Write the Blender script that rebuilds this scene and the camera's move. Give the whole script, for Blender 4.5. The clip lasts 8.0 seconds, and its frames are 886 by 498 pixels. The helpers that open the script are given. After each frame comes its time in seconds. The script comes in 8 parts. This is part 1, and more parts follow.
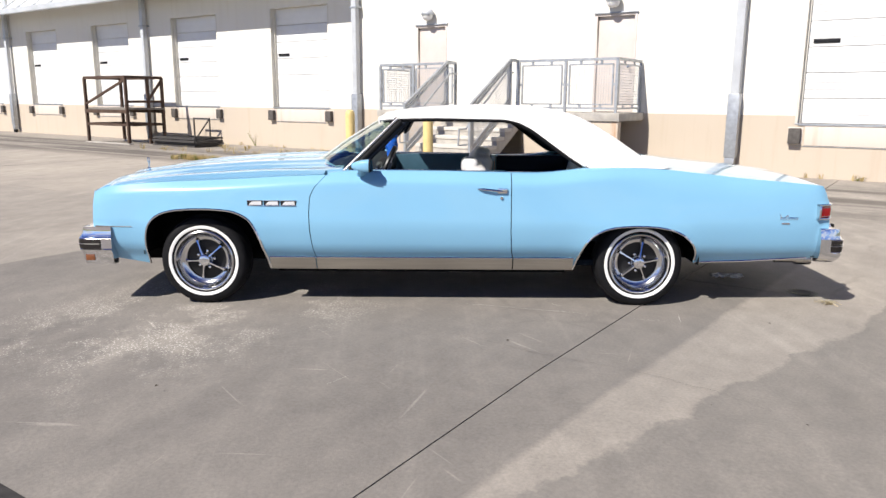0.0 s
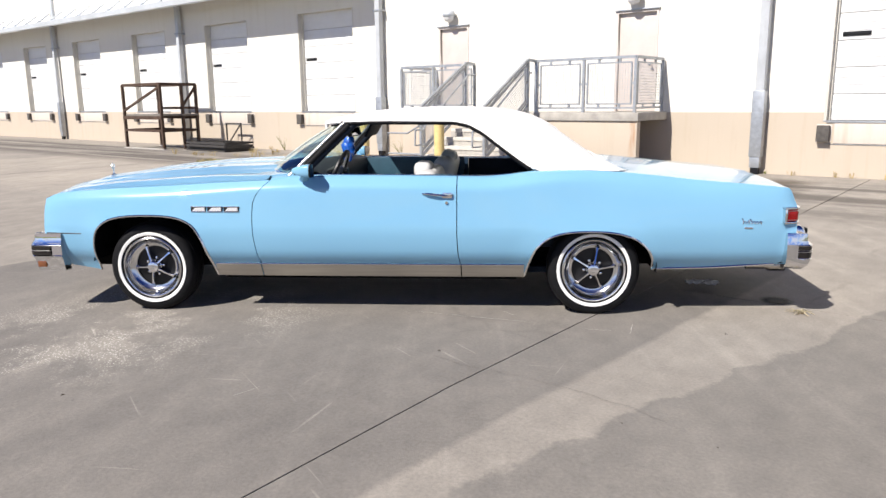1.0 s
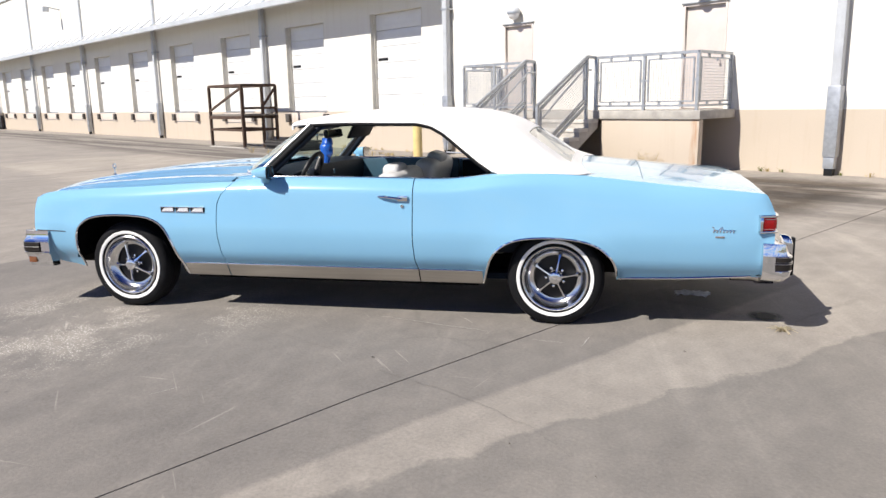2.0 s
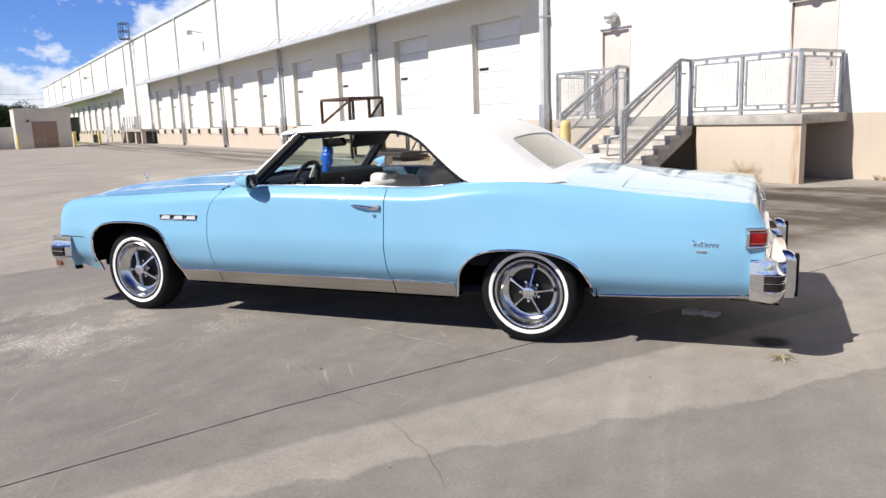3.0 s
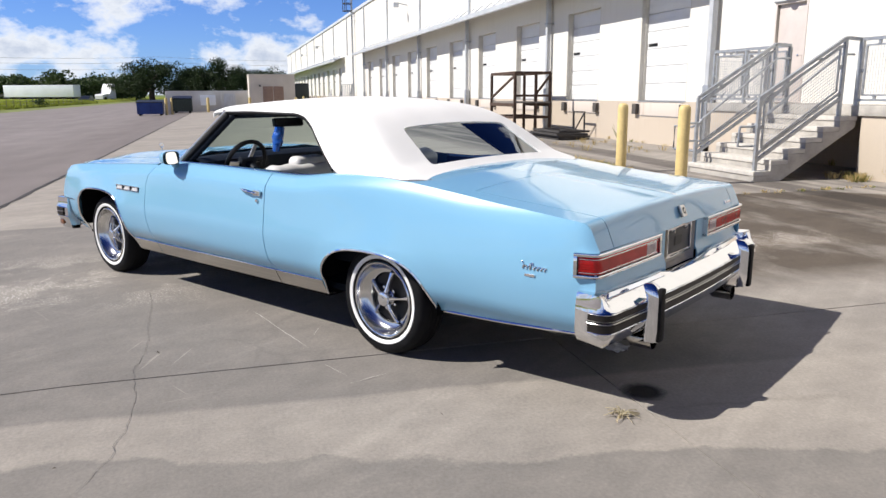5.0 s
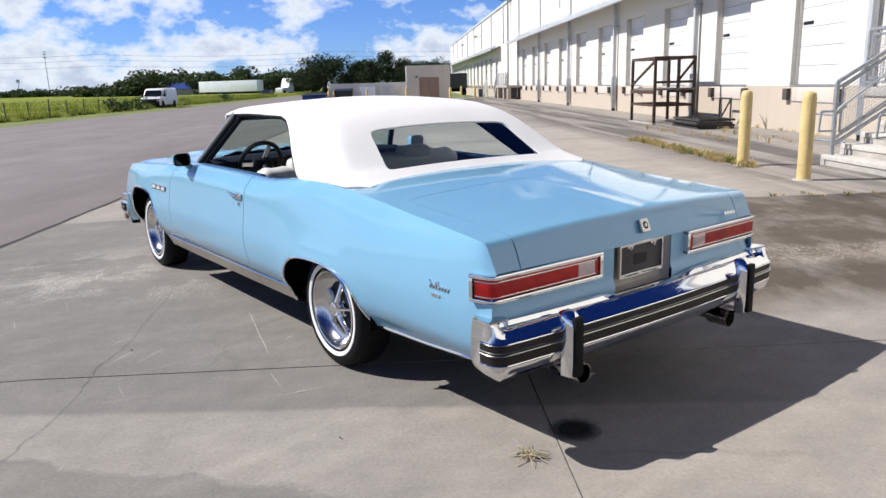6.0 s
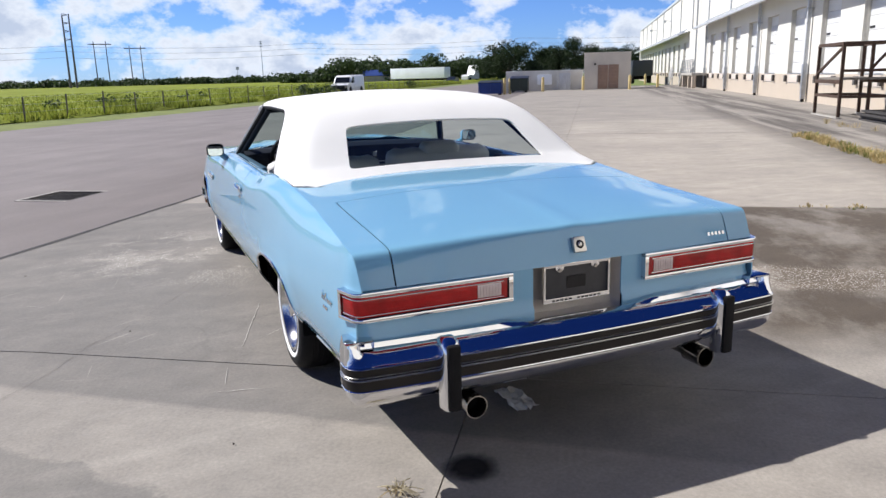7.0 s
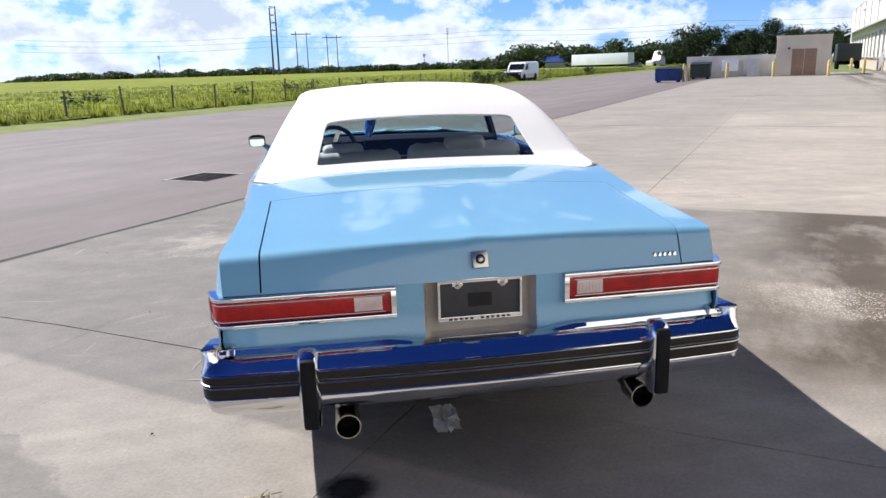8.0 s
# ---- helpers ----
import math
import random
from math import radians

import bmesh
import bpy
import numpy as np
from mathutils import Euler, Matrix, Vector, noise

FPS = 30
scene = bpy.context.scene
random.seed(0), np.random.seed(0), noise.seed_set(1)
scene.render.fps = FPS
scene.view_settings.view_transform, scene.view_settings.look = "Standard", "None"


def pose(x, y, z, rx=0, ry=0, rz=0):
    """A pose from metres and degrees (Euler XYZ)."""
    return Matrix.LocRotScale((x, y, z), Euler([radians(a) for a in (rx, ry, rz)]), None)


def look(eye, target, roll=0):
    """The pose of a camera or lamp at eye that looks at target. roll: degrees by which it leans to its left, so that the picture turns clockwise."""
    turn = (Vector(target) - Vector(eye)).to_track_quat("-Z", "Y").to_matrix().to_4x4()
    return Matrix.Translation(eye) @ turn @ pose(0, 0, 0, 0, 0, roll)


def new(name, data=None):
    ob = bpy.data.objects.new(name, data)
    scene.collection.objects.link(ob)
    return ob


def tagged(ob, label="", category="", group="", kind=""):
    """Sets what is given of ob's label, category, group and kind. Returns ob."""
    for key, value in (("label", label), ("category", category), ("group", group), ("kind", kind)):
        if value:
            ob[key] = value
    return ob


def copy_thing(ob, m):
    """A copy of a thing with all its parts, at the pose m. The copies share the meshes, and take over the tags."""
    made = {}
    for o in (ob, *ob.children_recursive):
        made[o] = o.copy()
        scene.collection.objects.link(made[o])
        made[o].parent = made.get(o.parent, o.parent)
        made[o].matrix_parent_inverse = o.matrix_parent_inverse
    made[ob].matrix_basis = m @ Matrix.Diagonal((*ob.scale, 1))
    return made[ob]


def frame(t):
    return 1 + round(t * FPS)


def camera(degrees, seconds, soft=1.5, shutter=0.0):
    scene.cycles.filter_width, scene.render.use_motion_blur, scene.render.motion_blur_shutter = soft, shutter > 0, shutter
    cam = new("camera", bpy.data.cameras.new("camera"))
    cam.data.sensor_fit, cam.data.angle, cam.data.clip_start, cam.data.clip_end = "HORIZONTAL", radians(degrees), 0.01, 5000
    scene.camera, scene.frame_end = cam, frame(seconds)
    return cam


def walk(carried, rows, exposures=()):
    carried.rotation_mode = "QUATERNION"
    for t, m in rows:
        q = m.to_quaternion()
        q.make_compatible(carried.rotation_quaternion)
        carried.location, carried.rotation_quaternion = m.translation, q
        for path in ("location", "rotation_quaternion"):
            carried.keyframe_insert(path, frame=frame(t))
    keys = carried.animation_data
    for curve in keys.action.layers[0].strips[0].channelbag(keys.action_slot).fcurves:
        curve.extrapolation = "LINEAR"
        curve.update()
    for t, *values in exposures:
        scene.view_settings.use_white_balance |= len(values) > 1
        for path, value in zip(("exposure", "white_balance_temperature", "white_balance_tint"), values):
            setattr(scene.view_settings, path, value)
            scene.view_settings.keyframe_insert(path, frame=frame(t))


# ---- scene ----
cam = camera(62.5, 8.0)
PATH = [
    (0, (0.041, -0.146, 1.465), (0.028, 1.813, 1.065), 0.3),
    (0.5, (0.357, -0.096, 1.454), (0.325, 1.862, 1.047), -0.1),
    (1, (0.768, 0.033, 1.465), (0.616, 1.987, 1.07), -0.6),
    (1.5, (1.279, 0.11, 1.468), (1.01, 2.049, 1.059), -1.2),
    (1.7, (1.436, 0.177, 1.472), (1.111, 2.109, 1.073), -1.0),
    (2.8, (2.465, 0.642, 1.435), (1.775, 2.477, 1.041), -2.2),
    (3, (2.636, 0.757, 1.413), (1.876, 2.572, 1.054), -2.1),
    (3.5, (3.063, 1.044, 1.444), (2.212, 2.818, 1.086), -2.8),
    (4, (3.484, 1.364, 1.438), (2.492, 3.056, 1.045), -2.1),
    (4.2, (3.634, 1.529, 1.423), (2.599, 3.195, 1.031), -0.6),
    (5.3, (4.403, 2.45, 1.478), (3.084, 3.899, 1.078), -0.8),
    (5.5, (4.525, 2.662, 1.496), (3.162, 4.078, 1.123), -0.7),
    (6, (4.818, 3.171, 1.499), (3.267, 4.354, 1.058), -1.6),
    (6.5, (4.994, 3.742, 1.507), (3.333, 4.774, 1.089), -0.7),
    (7, (5.176, 4.305, 1.51), (3.384, 5.063, 1.049), -1.5),
    (7.5, (5.226, 4.844, 1.494), (3.362, 5.358, 0.985), -1.9),
    (8, (5.27, 5.401, 1.517), (3.352, 5.7, 1.035), -1.8),
]
walk(cam, [(t, look(eye, target, roll)) for t, eye, target, roll in PATH],
     exposures=((0.0, 0.63, 6580, 10), (1.5, 0.61, 6560, 10), (3.0, 0.57, 6540, 10), (4.0, 0.53, 6500, 10), (5.5, 0.49, 6400, 10), (6.5, 0.48, 6220, 10), (7.5, 0.59, 6220, 10), (8.0, 0.73, 6280, 10)))

# ---- world, sun ----
SUN_AWAY = Vector((0.665, 0.715, -1.0)).normalized()      # the way the sunlight travels
SUN_UP = math.asin(-SUN_AWAY.z)
SUN_ROUND = math.atan2(-SUN_AWAY.x, -SUN_AWAY.y)

world = bpy.data.worlds.new("world")
scene.world = world
world.use_nodes = True
wn, wl = world.node_tree.nodes, world.node_tree.links
wn.clear()
w_out = wn.new("ShaderNodeOutputWorld")
w_bg = wn.new("ShaderNodeBackground")
w_bg.inputs["Strength"].default_value = 0.05
w_sky = wn.new("ShaderNodeTexSky")
w_sky.sky_type = "NISHITA"
w_sky.sun_disc = False
w_sky.sun_elevation = SUN_UP
w_sky.sun_rotation = SUN_ROUND
w_sky.altitude = 1500.0
w_sky.air_density = 1.0
w_sky.dust_density = 0.4
w_sky.ozone_density = 1.5
w_co = wn.new("ShaderNodeTexCoord")
w_sep = wn.new("ShaderNodeSeparateXYZ")
wl.new(w_co.outputs["Generated"], w_sep.inputs[0])
# cumulus: lumps drawn out a little along the horizon
w_vec = wn.new("ShaderNodeMapping")
w_vec.inputs["Scale"].default_value = (1.0, 1.0, 1.7)
w_vec.inputs["Location"].default_value = (0.35, 1.7, 0.2)
wl.new(w_co.outputs["Generated"], w_vec.inputs[0])
w_noise = wn.new("ShaderNodeTexNoise")
w_noise.inputs["Scale"].default_value = 8.2
w_noise.inputs["Detail"].default_value = 10.0
w_noise.inputs["Roughness"].default_value = 0.60
wl.new(w_vec.outputs[0], w_noise.inputs["Vector"])
w_ramp = wn.new("ShaderNodeValToRGB")
w_ramp.color_ramp.elements[0].position = 0.505
w_ramp.color_ramp.elements[1].position = 0.605
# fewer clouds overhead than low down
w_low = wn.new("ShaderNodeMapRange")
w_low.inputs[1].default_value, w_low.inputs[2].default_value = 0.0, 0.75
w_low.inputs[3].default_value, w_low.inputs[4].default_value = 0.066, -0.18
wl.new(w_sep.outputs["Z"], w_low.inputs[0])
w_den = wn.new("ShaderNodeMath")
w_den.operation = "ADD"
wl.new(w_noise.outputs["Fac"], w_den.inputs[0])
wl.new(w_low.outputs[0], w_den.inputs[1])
# and more of them to one side of the sky
w_side = wn.new("ShaderNodeVectorMath")
w_side.operation = "DOT_PRODUCT"
w_side.inputs[1].default_value = (-0.03, -0.03, 0.0)
wl.new(w_co.outputs["Generated"], w_side.inputs[0])
w_sum = wn.new("ShaderNodeMath")
w_sum.operation = "ADD"
wl.new(w_den.outputs[0], w_sum.inputs[0])
wl.new(w_side.outputs["Value"], w_sum.inputs[1])
w_den = w_sum
wl.new(w_den.outputs[0], w_ramp.inputs[0])
w_shade = wn.new("ShaderNodeValToRGB")
w_shade.color_ramp.elements[0].position = 0.55
w_shade.color_ramp.elements[0].color = (14.2, 14.5, 15.0, 1)
w_shade.color_ramp.elements[1].position = 0.70
w_shade.color_ramp.elements[1].color = (8.0, 9.0, 11.0, 1)
wl.new(w_den.outputs[0], w_shade.inputs[0])
w_mix = wn.new("ShaderNodeMix")
w_mix.data_type = "RGBA"
wl.new(w_ramp.outputs["Color"], w_mix.inputs["Factor"])
w_tint = wn.new("ShaderNodeMix")
w_tint.data_type, w_tint.blend_type = "RGBA", "MULTIPLY"
w_tint.inputs[0].default_value = 1.0
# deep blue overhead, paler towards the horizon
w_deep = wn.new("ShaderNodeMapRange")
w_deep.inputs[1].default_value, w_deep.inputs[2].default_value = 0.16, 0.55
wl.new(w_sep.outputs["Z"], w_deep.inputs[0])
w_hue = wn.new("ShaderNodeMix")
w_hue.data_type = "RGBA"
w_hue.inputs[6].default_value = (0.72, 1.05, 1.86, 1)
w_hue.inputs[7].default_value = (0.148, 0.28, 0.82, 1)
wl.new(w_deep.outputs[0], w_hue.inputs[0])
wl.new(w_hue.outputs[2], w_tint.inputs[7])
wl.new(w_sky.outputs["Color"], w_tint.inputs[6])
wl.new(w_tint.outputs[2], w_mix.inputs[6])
wl.new(w_shade.outputs["Color"], w_mix.inputs[7])
wl.new(w_mix.outputs[2], w_bg.inputs["Color"])
wl.new(w_bg.outputs[0], w_out.inputs[0])

sun = new("sun", bpy.data.lights.new("sun", "SUN"))
sun.data.energy = 5.0
sun.data.angle = radians(0.53)
sun.data.color = (1.0, 0.955, 0.90)
sun.matrix_world = Matrix.Translation((-20, -20, 40)) @ SUN_AWAY.to_track_quat("-Z", "Y").to_matrix().to_4x4()


# ---- materials ----
def shader(name):
    m = bpy.data.materials.new(name)
    m.use_nodes = True
    n = m.node_tree.nodes
    return m, n, m.node_tree.links, n["Principled BSDF"]


def noise_of(n, l, scale, detail=6.0, rough=0.55, coord="Object", stretch=(1, 1, 1)):
    tc = n.new("ShaderNodeTexCoord")
    mp = n.new("ShaderNodeMapping")
    mp.inputs["Scale"].default_value = stretch
    l.new(tc.outputs[coord], mp.inputs[0])
    t = n.new("ShaderNodeTexNoise")
    t.inputs["Scale"].default_value = scale
    t.inputs["Detail"].default_value = detail
    t.inputs["Roughness"].default_value = rough
    l.new(mp.outputs[0], t.inputs["Vector"])
    return t


def ramp_of(n, l, src, stops):
    r = n.new("ShaderNodeValToRGB")
    e = r.color_ramp.elements
    while len(e) < len(stops):
        e.new(0.5)
    for k, (p, c) in zip(e, stops):
        k.position = p
        k.color = (*c, 1) if len(c) == 3 else c
    l.new(src, r.inputs[0])
    return r


def mixed(n, l, fac, a, b, blend="MIX"):
    m = n.new("ShaderNodeMix")
    m.data_type = "RGBA"
    m.blend_type = blend
    for slot, v in ((0, fac), (6, a), (7, b)):
        if isinstance(v, (int, float)):
            m.inputs[slot].default_value = v
        elif isinstance(v, tuple):
            m.inputs[slot].default_value = (*v, 1)
        else:
            l.new(v, m.inputs[slot])
    return m.outputs[2]


def plain(name, colour, rough=0.5, metal=0.0, vary=0.12, scale=6.0, bump=0.0, bump_scale=80.0, coat=0.0, stretch=(1, 1, 1), spec=0.5):
    """A surface whose colour wanders by vary at two sizes, with fine relief."""
    m, n, l, b = shader(name)
    big = noise_of(n, l, scale, 5, 0.6, stretch=stretch)
    fine = noise_of(n, l, scale * 14, 4, 0.6, stretch=stretch)
    lo = tuple(c * (1 - vary) for c in colour)
    hi = tuple(min(1, c * (1 + vary)) for c in colour)
    c1 = ramp_of(n, l, big.outputs["Fac"], [(0.3, lo), (0.7, hi)]).outputs[0]
    c2 = ramp_of(n, l, fine.outputs["Fac"], [(0.3, (1 - vary * 0.6,) * 3), (0.7, (1, 1, 1))]).outputs[0]
    l.new(mixed(n, l, 1.0, c1, c2, "MULTIPLY"), b.inputs["Base Color"])
    b.inputs["Roughness"].default_value = rough
    b.inputs["Metallic"].default_value = metal
    b.inputs["Coat Weight"].default_value = coat
    b.inputs["Coat Roughness"].default_value = 0.03
    b.inputs["Specular IOR Level"].default_value = spec
    if bump:
        bp = n.new("ShaderNodeBump")
        bp.inputs["Strength"].default_value = bump
        bp.inputs["Distance"].default_value = 0.01
        t = noise_of(n, l, bump_scale, 4, 0.6)
        l.new(t.outputs["Fac"], bp.inputs["Height"])
        l.new(bp.outputs[0], b.inputs["Normal"])
    return m


def glass_mat(name, tint, gloss=1.0):
    """Thin glass: lets light straight through, mirrors by Fresnel."""
    m, n, l, b = shader(name)
    n.remove(b)
    tr = n.new("ShaderNodeBsdfTransparent")
    tr.inputs[0].default_value = (*tint, 1)
    gl = n.new("ShaderNodeBsdfGlossy")
    gl.inputs["Roughness"].default_value = 0.01
    gl.inputs[0].default_value = (gloss, gloss, gloss, 1)
    lw = n.new("ShaderNodeLayerWeight")
    lw.inputs[0].default_value = 0.5
    pw = n.new("ShaderNodeMath")
    pw.operation = "POWER"
    pw.inputs[1].default_value = 4.0
    l.new(lw.outputs["Facing"], pw.inputs[0])
    fr = n.new("ShaderNodeMath")
    fr.operation = "MULTIPLY_ADD"
    fr.inputs[1].default_value, fr.inputs[2].default_value = 0.9, 0.06
    l.new(pw.outputs[0], fr.inputs[0])
    mx = n.new("ShaderNodeMixShader")
    l.new(fr.outputs[0], mx.inputs[0])
    l.new(tr.outputs[0], mx.inputs[1])
    l.new(gl.outputs[0], mx.inputs[2])
    l.new(mx.outputs[0], n["Material Output"].inputs[0])
    return m


def paint_mat():
    m, n, l, b = shader("blue_car_paint")
    flake = noise_of(n, l, 900, 2, 0.5)
    wide = noise_of(n, l, 1.6, 3, 0.5)
    c = ramp_of(n, l, flake.outputs["Fac"], [(0.35, (0.174, 0.376, 0.530)), (0.7, (0.212, 0.428, 0.592))]).outputs[0]
    d = ramp_of(n, l, wide.outputs["Fac"], [(0.3, (0.95, 0.96, 0.97)), (0.7, (1, 1, 1))]).outputs[0]
    l.new(mixed(n, l, 1.0, c, d, "MULTIPLY"), b.inputs["Base Color"])
    b.inputs["Metallic"].default_value = 0.0
    b.inputs["Roughness"].default_value = 0.26
    b.inputs["Specular IOR Level"].default_value = 0.18
    b.inputs["Coat Weight"].default_value = 0.9
    b.inputs["Coat IOR"].default_value = 1.5
    b.inputs["Coat Roughness"].default_value = 0.035
    return m


def vinyl_mat(name, colour):
    m, n, l, b = shader(name)
    big = noise_of(n, l, 2.2, 4, 0.5)
    l.new(ramp_of(n, l, big.outputs["Fac"], [(0.3, tuple(c * 0.93 for c in colour)), (0.7, colour)]).outputs[0], b.inputs["Base Color"])
    b.inputs["Roughness"].default_value = 0.55
    grain = noise_of(n, l, 420, 3, 0.6)
    puck = noise_of(n, l, 5, 2, 0.5)
    b1 = n.new("ShaderNodeBump")
    b1.inputs["Strength"].default_value = 0.12
    b1.inputs["Distance"].default_value = 0.002
    l.new(grain.outputs["Fac"], b1.inputs["Height"])
    b2 = n.new("ShaderNodeBump")
    b2.inputs["Strength"].default_value = 0.12
    b2.inputs["Distance"].default_value = 0.03
    l.new(puck.outputs["Fac"], b2.inputs["Height"])
    l.new(b1.outputs[0], b2.inputs["Normal"])
    l.new(b2.outputs[0], b.inputs["Normal"])
    return m


PAINT = paint_mat()
CHROME = plain("chrome", (0.74, 0.745, 0.76), 0.07, 1.0, 0.03, 9)
ALLOY = plain("polished_alloy", (0.62, 0.62, 0.62), 0.17, 1.0, 0.06, 14)
PIPE_METAL = plain("sooty_chrome", (0.42, 0.40, 0.38), 0.20, 1.0, 0.3, 18)
BRUSHED = plain("brushed_trim", (0.54, 0.52, 0.485), 0.28, 1.0, 0.08, 12, stretch=(0.2, 1, 6))
BLACK_RUBBER = plain("black_rubber", (0.010, 0.010, 0.011), 0.62, 0, 0.25, 20, 0.15, 160, spec=0.12)
STRIP_RUBBER = plain("bumper_rubber", (0.017, 0.014, 0.012), 0.45, 0, 0.15, 8, spec=0.25)
WHITEWALL = plain("whitewall_rubber", (0.80, 0.79, 0.76), 0.6, 0, 0.05, 20)
BLACK_PAINT = plain("black_paint", (0.009, 0.009, 0.010), 0.4, 0, 0.2, 12, spec=0.3)
UNDER = plain("underbody", (0.007, 0.007, 0.007), 0.9, 0, 0.3, 6, spec=0.05)
WELT = plain("grey_welt", (0.16, 0.16, 0.165), 0.6, 0, 0.15, 20)
TOP_VINYL = vinyl_mat("white_vinyl_top", (0.80, 0.79, 0.76))
SEAT_VINYL = vinyl_mat("white_seat_vinyl", (0.58, 0.57, 0.55))
DASH = plain("dark_blue_vinyl", (0.006, 0.010, 0.018), 0.6, 0, 0.2, 10, 0.1, 200, spec=0.2)
PANEL_BLUE = plain("blue_trim_vinyl", (0.022, 0.070, 0.105), 0.5, 0, 0.1, 10, 0.1, 200)
CARPET = plain("dark_carpet", (0.010, 0.014, 0.020), 0.95, 0, 0.3, 40, 0.3, 300, spec=0.05)
GLASS = glass_mat("tinted_glass", (0.66, 0.79, 0.73))
REAR_GLASS = glass_mat("clear_vinyl_window", (0.74, 0.84, 0.85))
MIRROR = plain("mirror_glass", (0.9, 0.92, 0.92), 0.01, 1.0, 0.0, 3)
RED_LENS = plain("red_lens", (0.40, 0.008, 0.008), 0.22, 0, 0.3, 12, 0.06, 120, coat=0.25, spec=0.3)
WHITE_LENS = plain("white_lens", (0.62, 0.50, 0.46), 0.2, 0, 0.1, 30, 0.3, 150, coat=1.0)
AMBER_LENS = plain("amber_lens", (0.17, 0.055, 0.016), 0.2, 0, 0.1, 30, coat=1.0)
RECESS = plain("recess_paint", (0.50, 0.45, 0.38), 0.6, 0, 0.12, 8)
PORT_WHITE = plain("bright_insert", (0.70, 0.70, 0.70), 0.3, 0.2, 0.04, 8)
PLATE_GREY = plain("plate_grey", (0.030, 0.030, 0.033), 0.5, 0, 0.2, 20)
HANG_BLUE = plain("shiny_blue_film", (0.01, 0.10, 0.48), 0.22, 0.1, 0.35, 30, 0.6, 40, coat=0.6)


# ---- mesh tools ----
class Shape:
    """Gathers vertices and faces of one part."""

    def __init__(self):
        self.v, self.f = [], []

    def add(self, verts, faces):
        k = len(self.v)
        self.v += [tuple(p) for p in verts]
        self.f += [tuple(i + k for i in f) for f in faces]
        return self

    def grid(self, rows, flip=False, close=False, keep=None):
        """Rows of points, joined into quads."""
        w = len(rows[0])
        faces = []
        for i in range(len(rows) - 1):
            for j in range(w if close else w - 1):
                if keep and not keep(i, j):
                    continue
                q = (i * w + j, i * w + (j + 1) % w, (i + 1) * w + (j + 1) % w, (i + 1) * w + j)
                faces.append(q[::-1] if flip else q)
        return self.add([p for r in rows for p in r], faces)

    def box(self, lo, hi, b=0.0):
        """A box, its edges cut by b."""
        bm = bmesh.new()
        bmesh.ops.create_cube(bm, size=1)
        for v in bm.verts:
            v.co = [(lo[i] + hi[i]) / 2 + v.co[i] * (hi[i] - lo[i]) for i in range(3)]
        if b:
            bmesh.ops.bevel(bm, geom=bm.edges[:], offset=b, segments=2, profile=0.6, affect="EDGES", clamp_overlap=True)
        bm.verts.index_update()
        self.add([v.co[:] for v in bm.verts], [[v.index for v in f.verts] for f in bm.faces])
        bm.free()
        return self

    def tube(self, pts, r, n=8, close=False, flat=1.0):
        """A round bar along points; r may be a list."""
        pts = [Vector(p) for p in pts]
        k = len(pts)
        rs = r if isinstance(r, (list, tuple)) else [r] * k
        rows, up = [], None
        for i, p in enumerate(pts):
            a = pts[(i - 1) % k] if close or i else p
            b = pts[(i + 1) % k] if close or i < k - 1 else p
            d = (b - a).normalized()
            if up is None:
                up = Vector((0, 0, 1)) if abs(d.z) < 0.9 else Vector((0, 1, 0))
            side = d.cross(up).normalized()
            up = side.cross(d).normalized()
            rows.append([p + side * (math.cos(2 * math.pi * j / n) * rs[i]) + up * (math.sin(2 * math.pi * j / n) * rs[i] * flat) for j in range(n)])
        if close:
            rows.append(rows[0])
        base = len(self.v)
        self.grid(rows, close=True)
        if not close:
            self.f.append(tuple(base + j for j in range(n))[::-1])
            self.f.append(tuple(base + (k - 1) * n + j for j in range(n)))
        return self

    def bar(self, a, b, w, h):
        """A square bar from a to b, w wide and h high."""
        a, b = Vector(a), Vector(b)
        d = (b - a).normalized()
        up = Vector((0, 0, 1)) if abs(d.z) < 0.95 else Vector((0, 1, 0))
        side = d.cross(up).normalized() * (w / 2)
        top = side.cross(d).normalized() * (h / 2)
        v = [p + s * side + t * top for p in (a, b) for s, t in ((-1, -1), (1, -1), (1, 1), (-1, 1))]
        return self.add(v, [(3, 2, 1, 0), (4, 5, 6, 7), (0, 1, 5, 4), (1, 2, 6, 5), (2, 3, 7, 6), (3, 0, 4, 7)])

    def spin(self, profile, centre, n=48, axis=1):
        """Turns a profile of (radius, along) about an axis through centre."""
        rows = []
        for r, a in profile:
            row = []
            for j in range(n):
                c, s = r * math.cos(2 * math.pi * j / n), r * math.sin(2 * math.pi * j / n)
                p = [0, 0, 0]
                p[axis], p[(axis + 1) % 3], p[(axis + 2) % 3] = a, c, s
                row.append((p[0] + centre[0], p[1] + centre[1], p[2] + centre[2]))
            rows.append(row)
        return self.grid(rows, close=True)

    def prism(self, outline, lift):
        """An outline of points pushed along a vector."""
        k = len(outline)
        lift = Vector(lift)
        v = [Vector(p) for p in outline]
        f = [tuple(range(k))[::-1], tuple(range(k, 2 * k))] + [(i, (i + 1) % k, k + (i + 1) % k, k + i) for i in range(k)]
        return self.add(v + [p + lift for p in v], f)

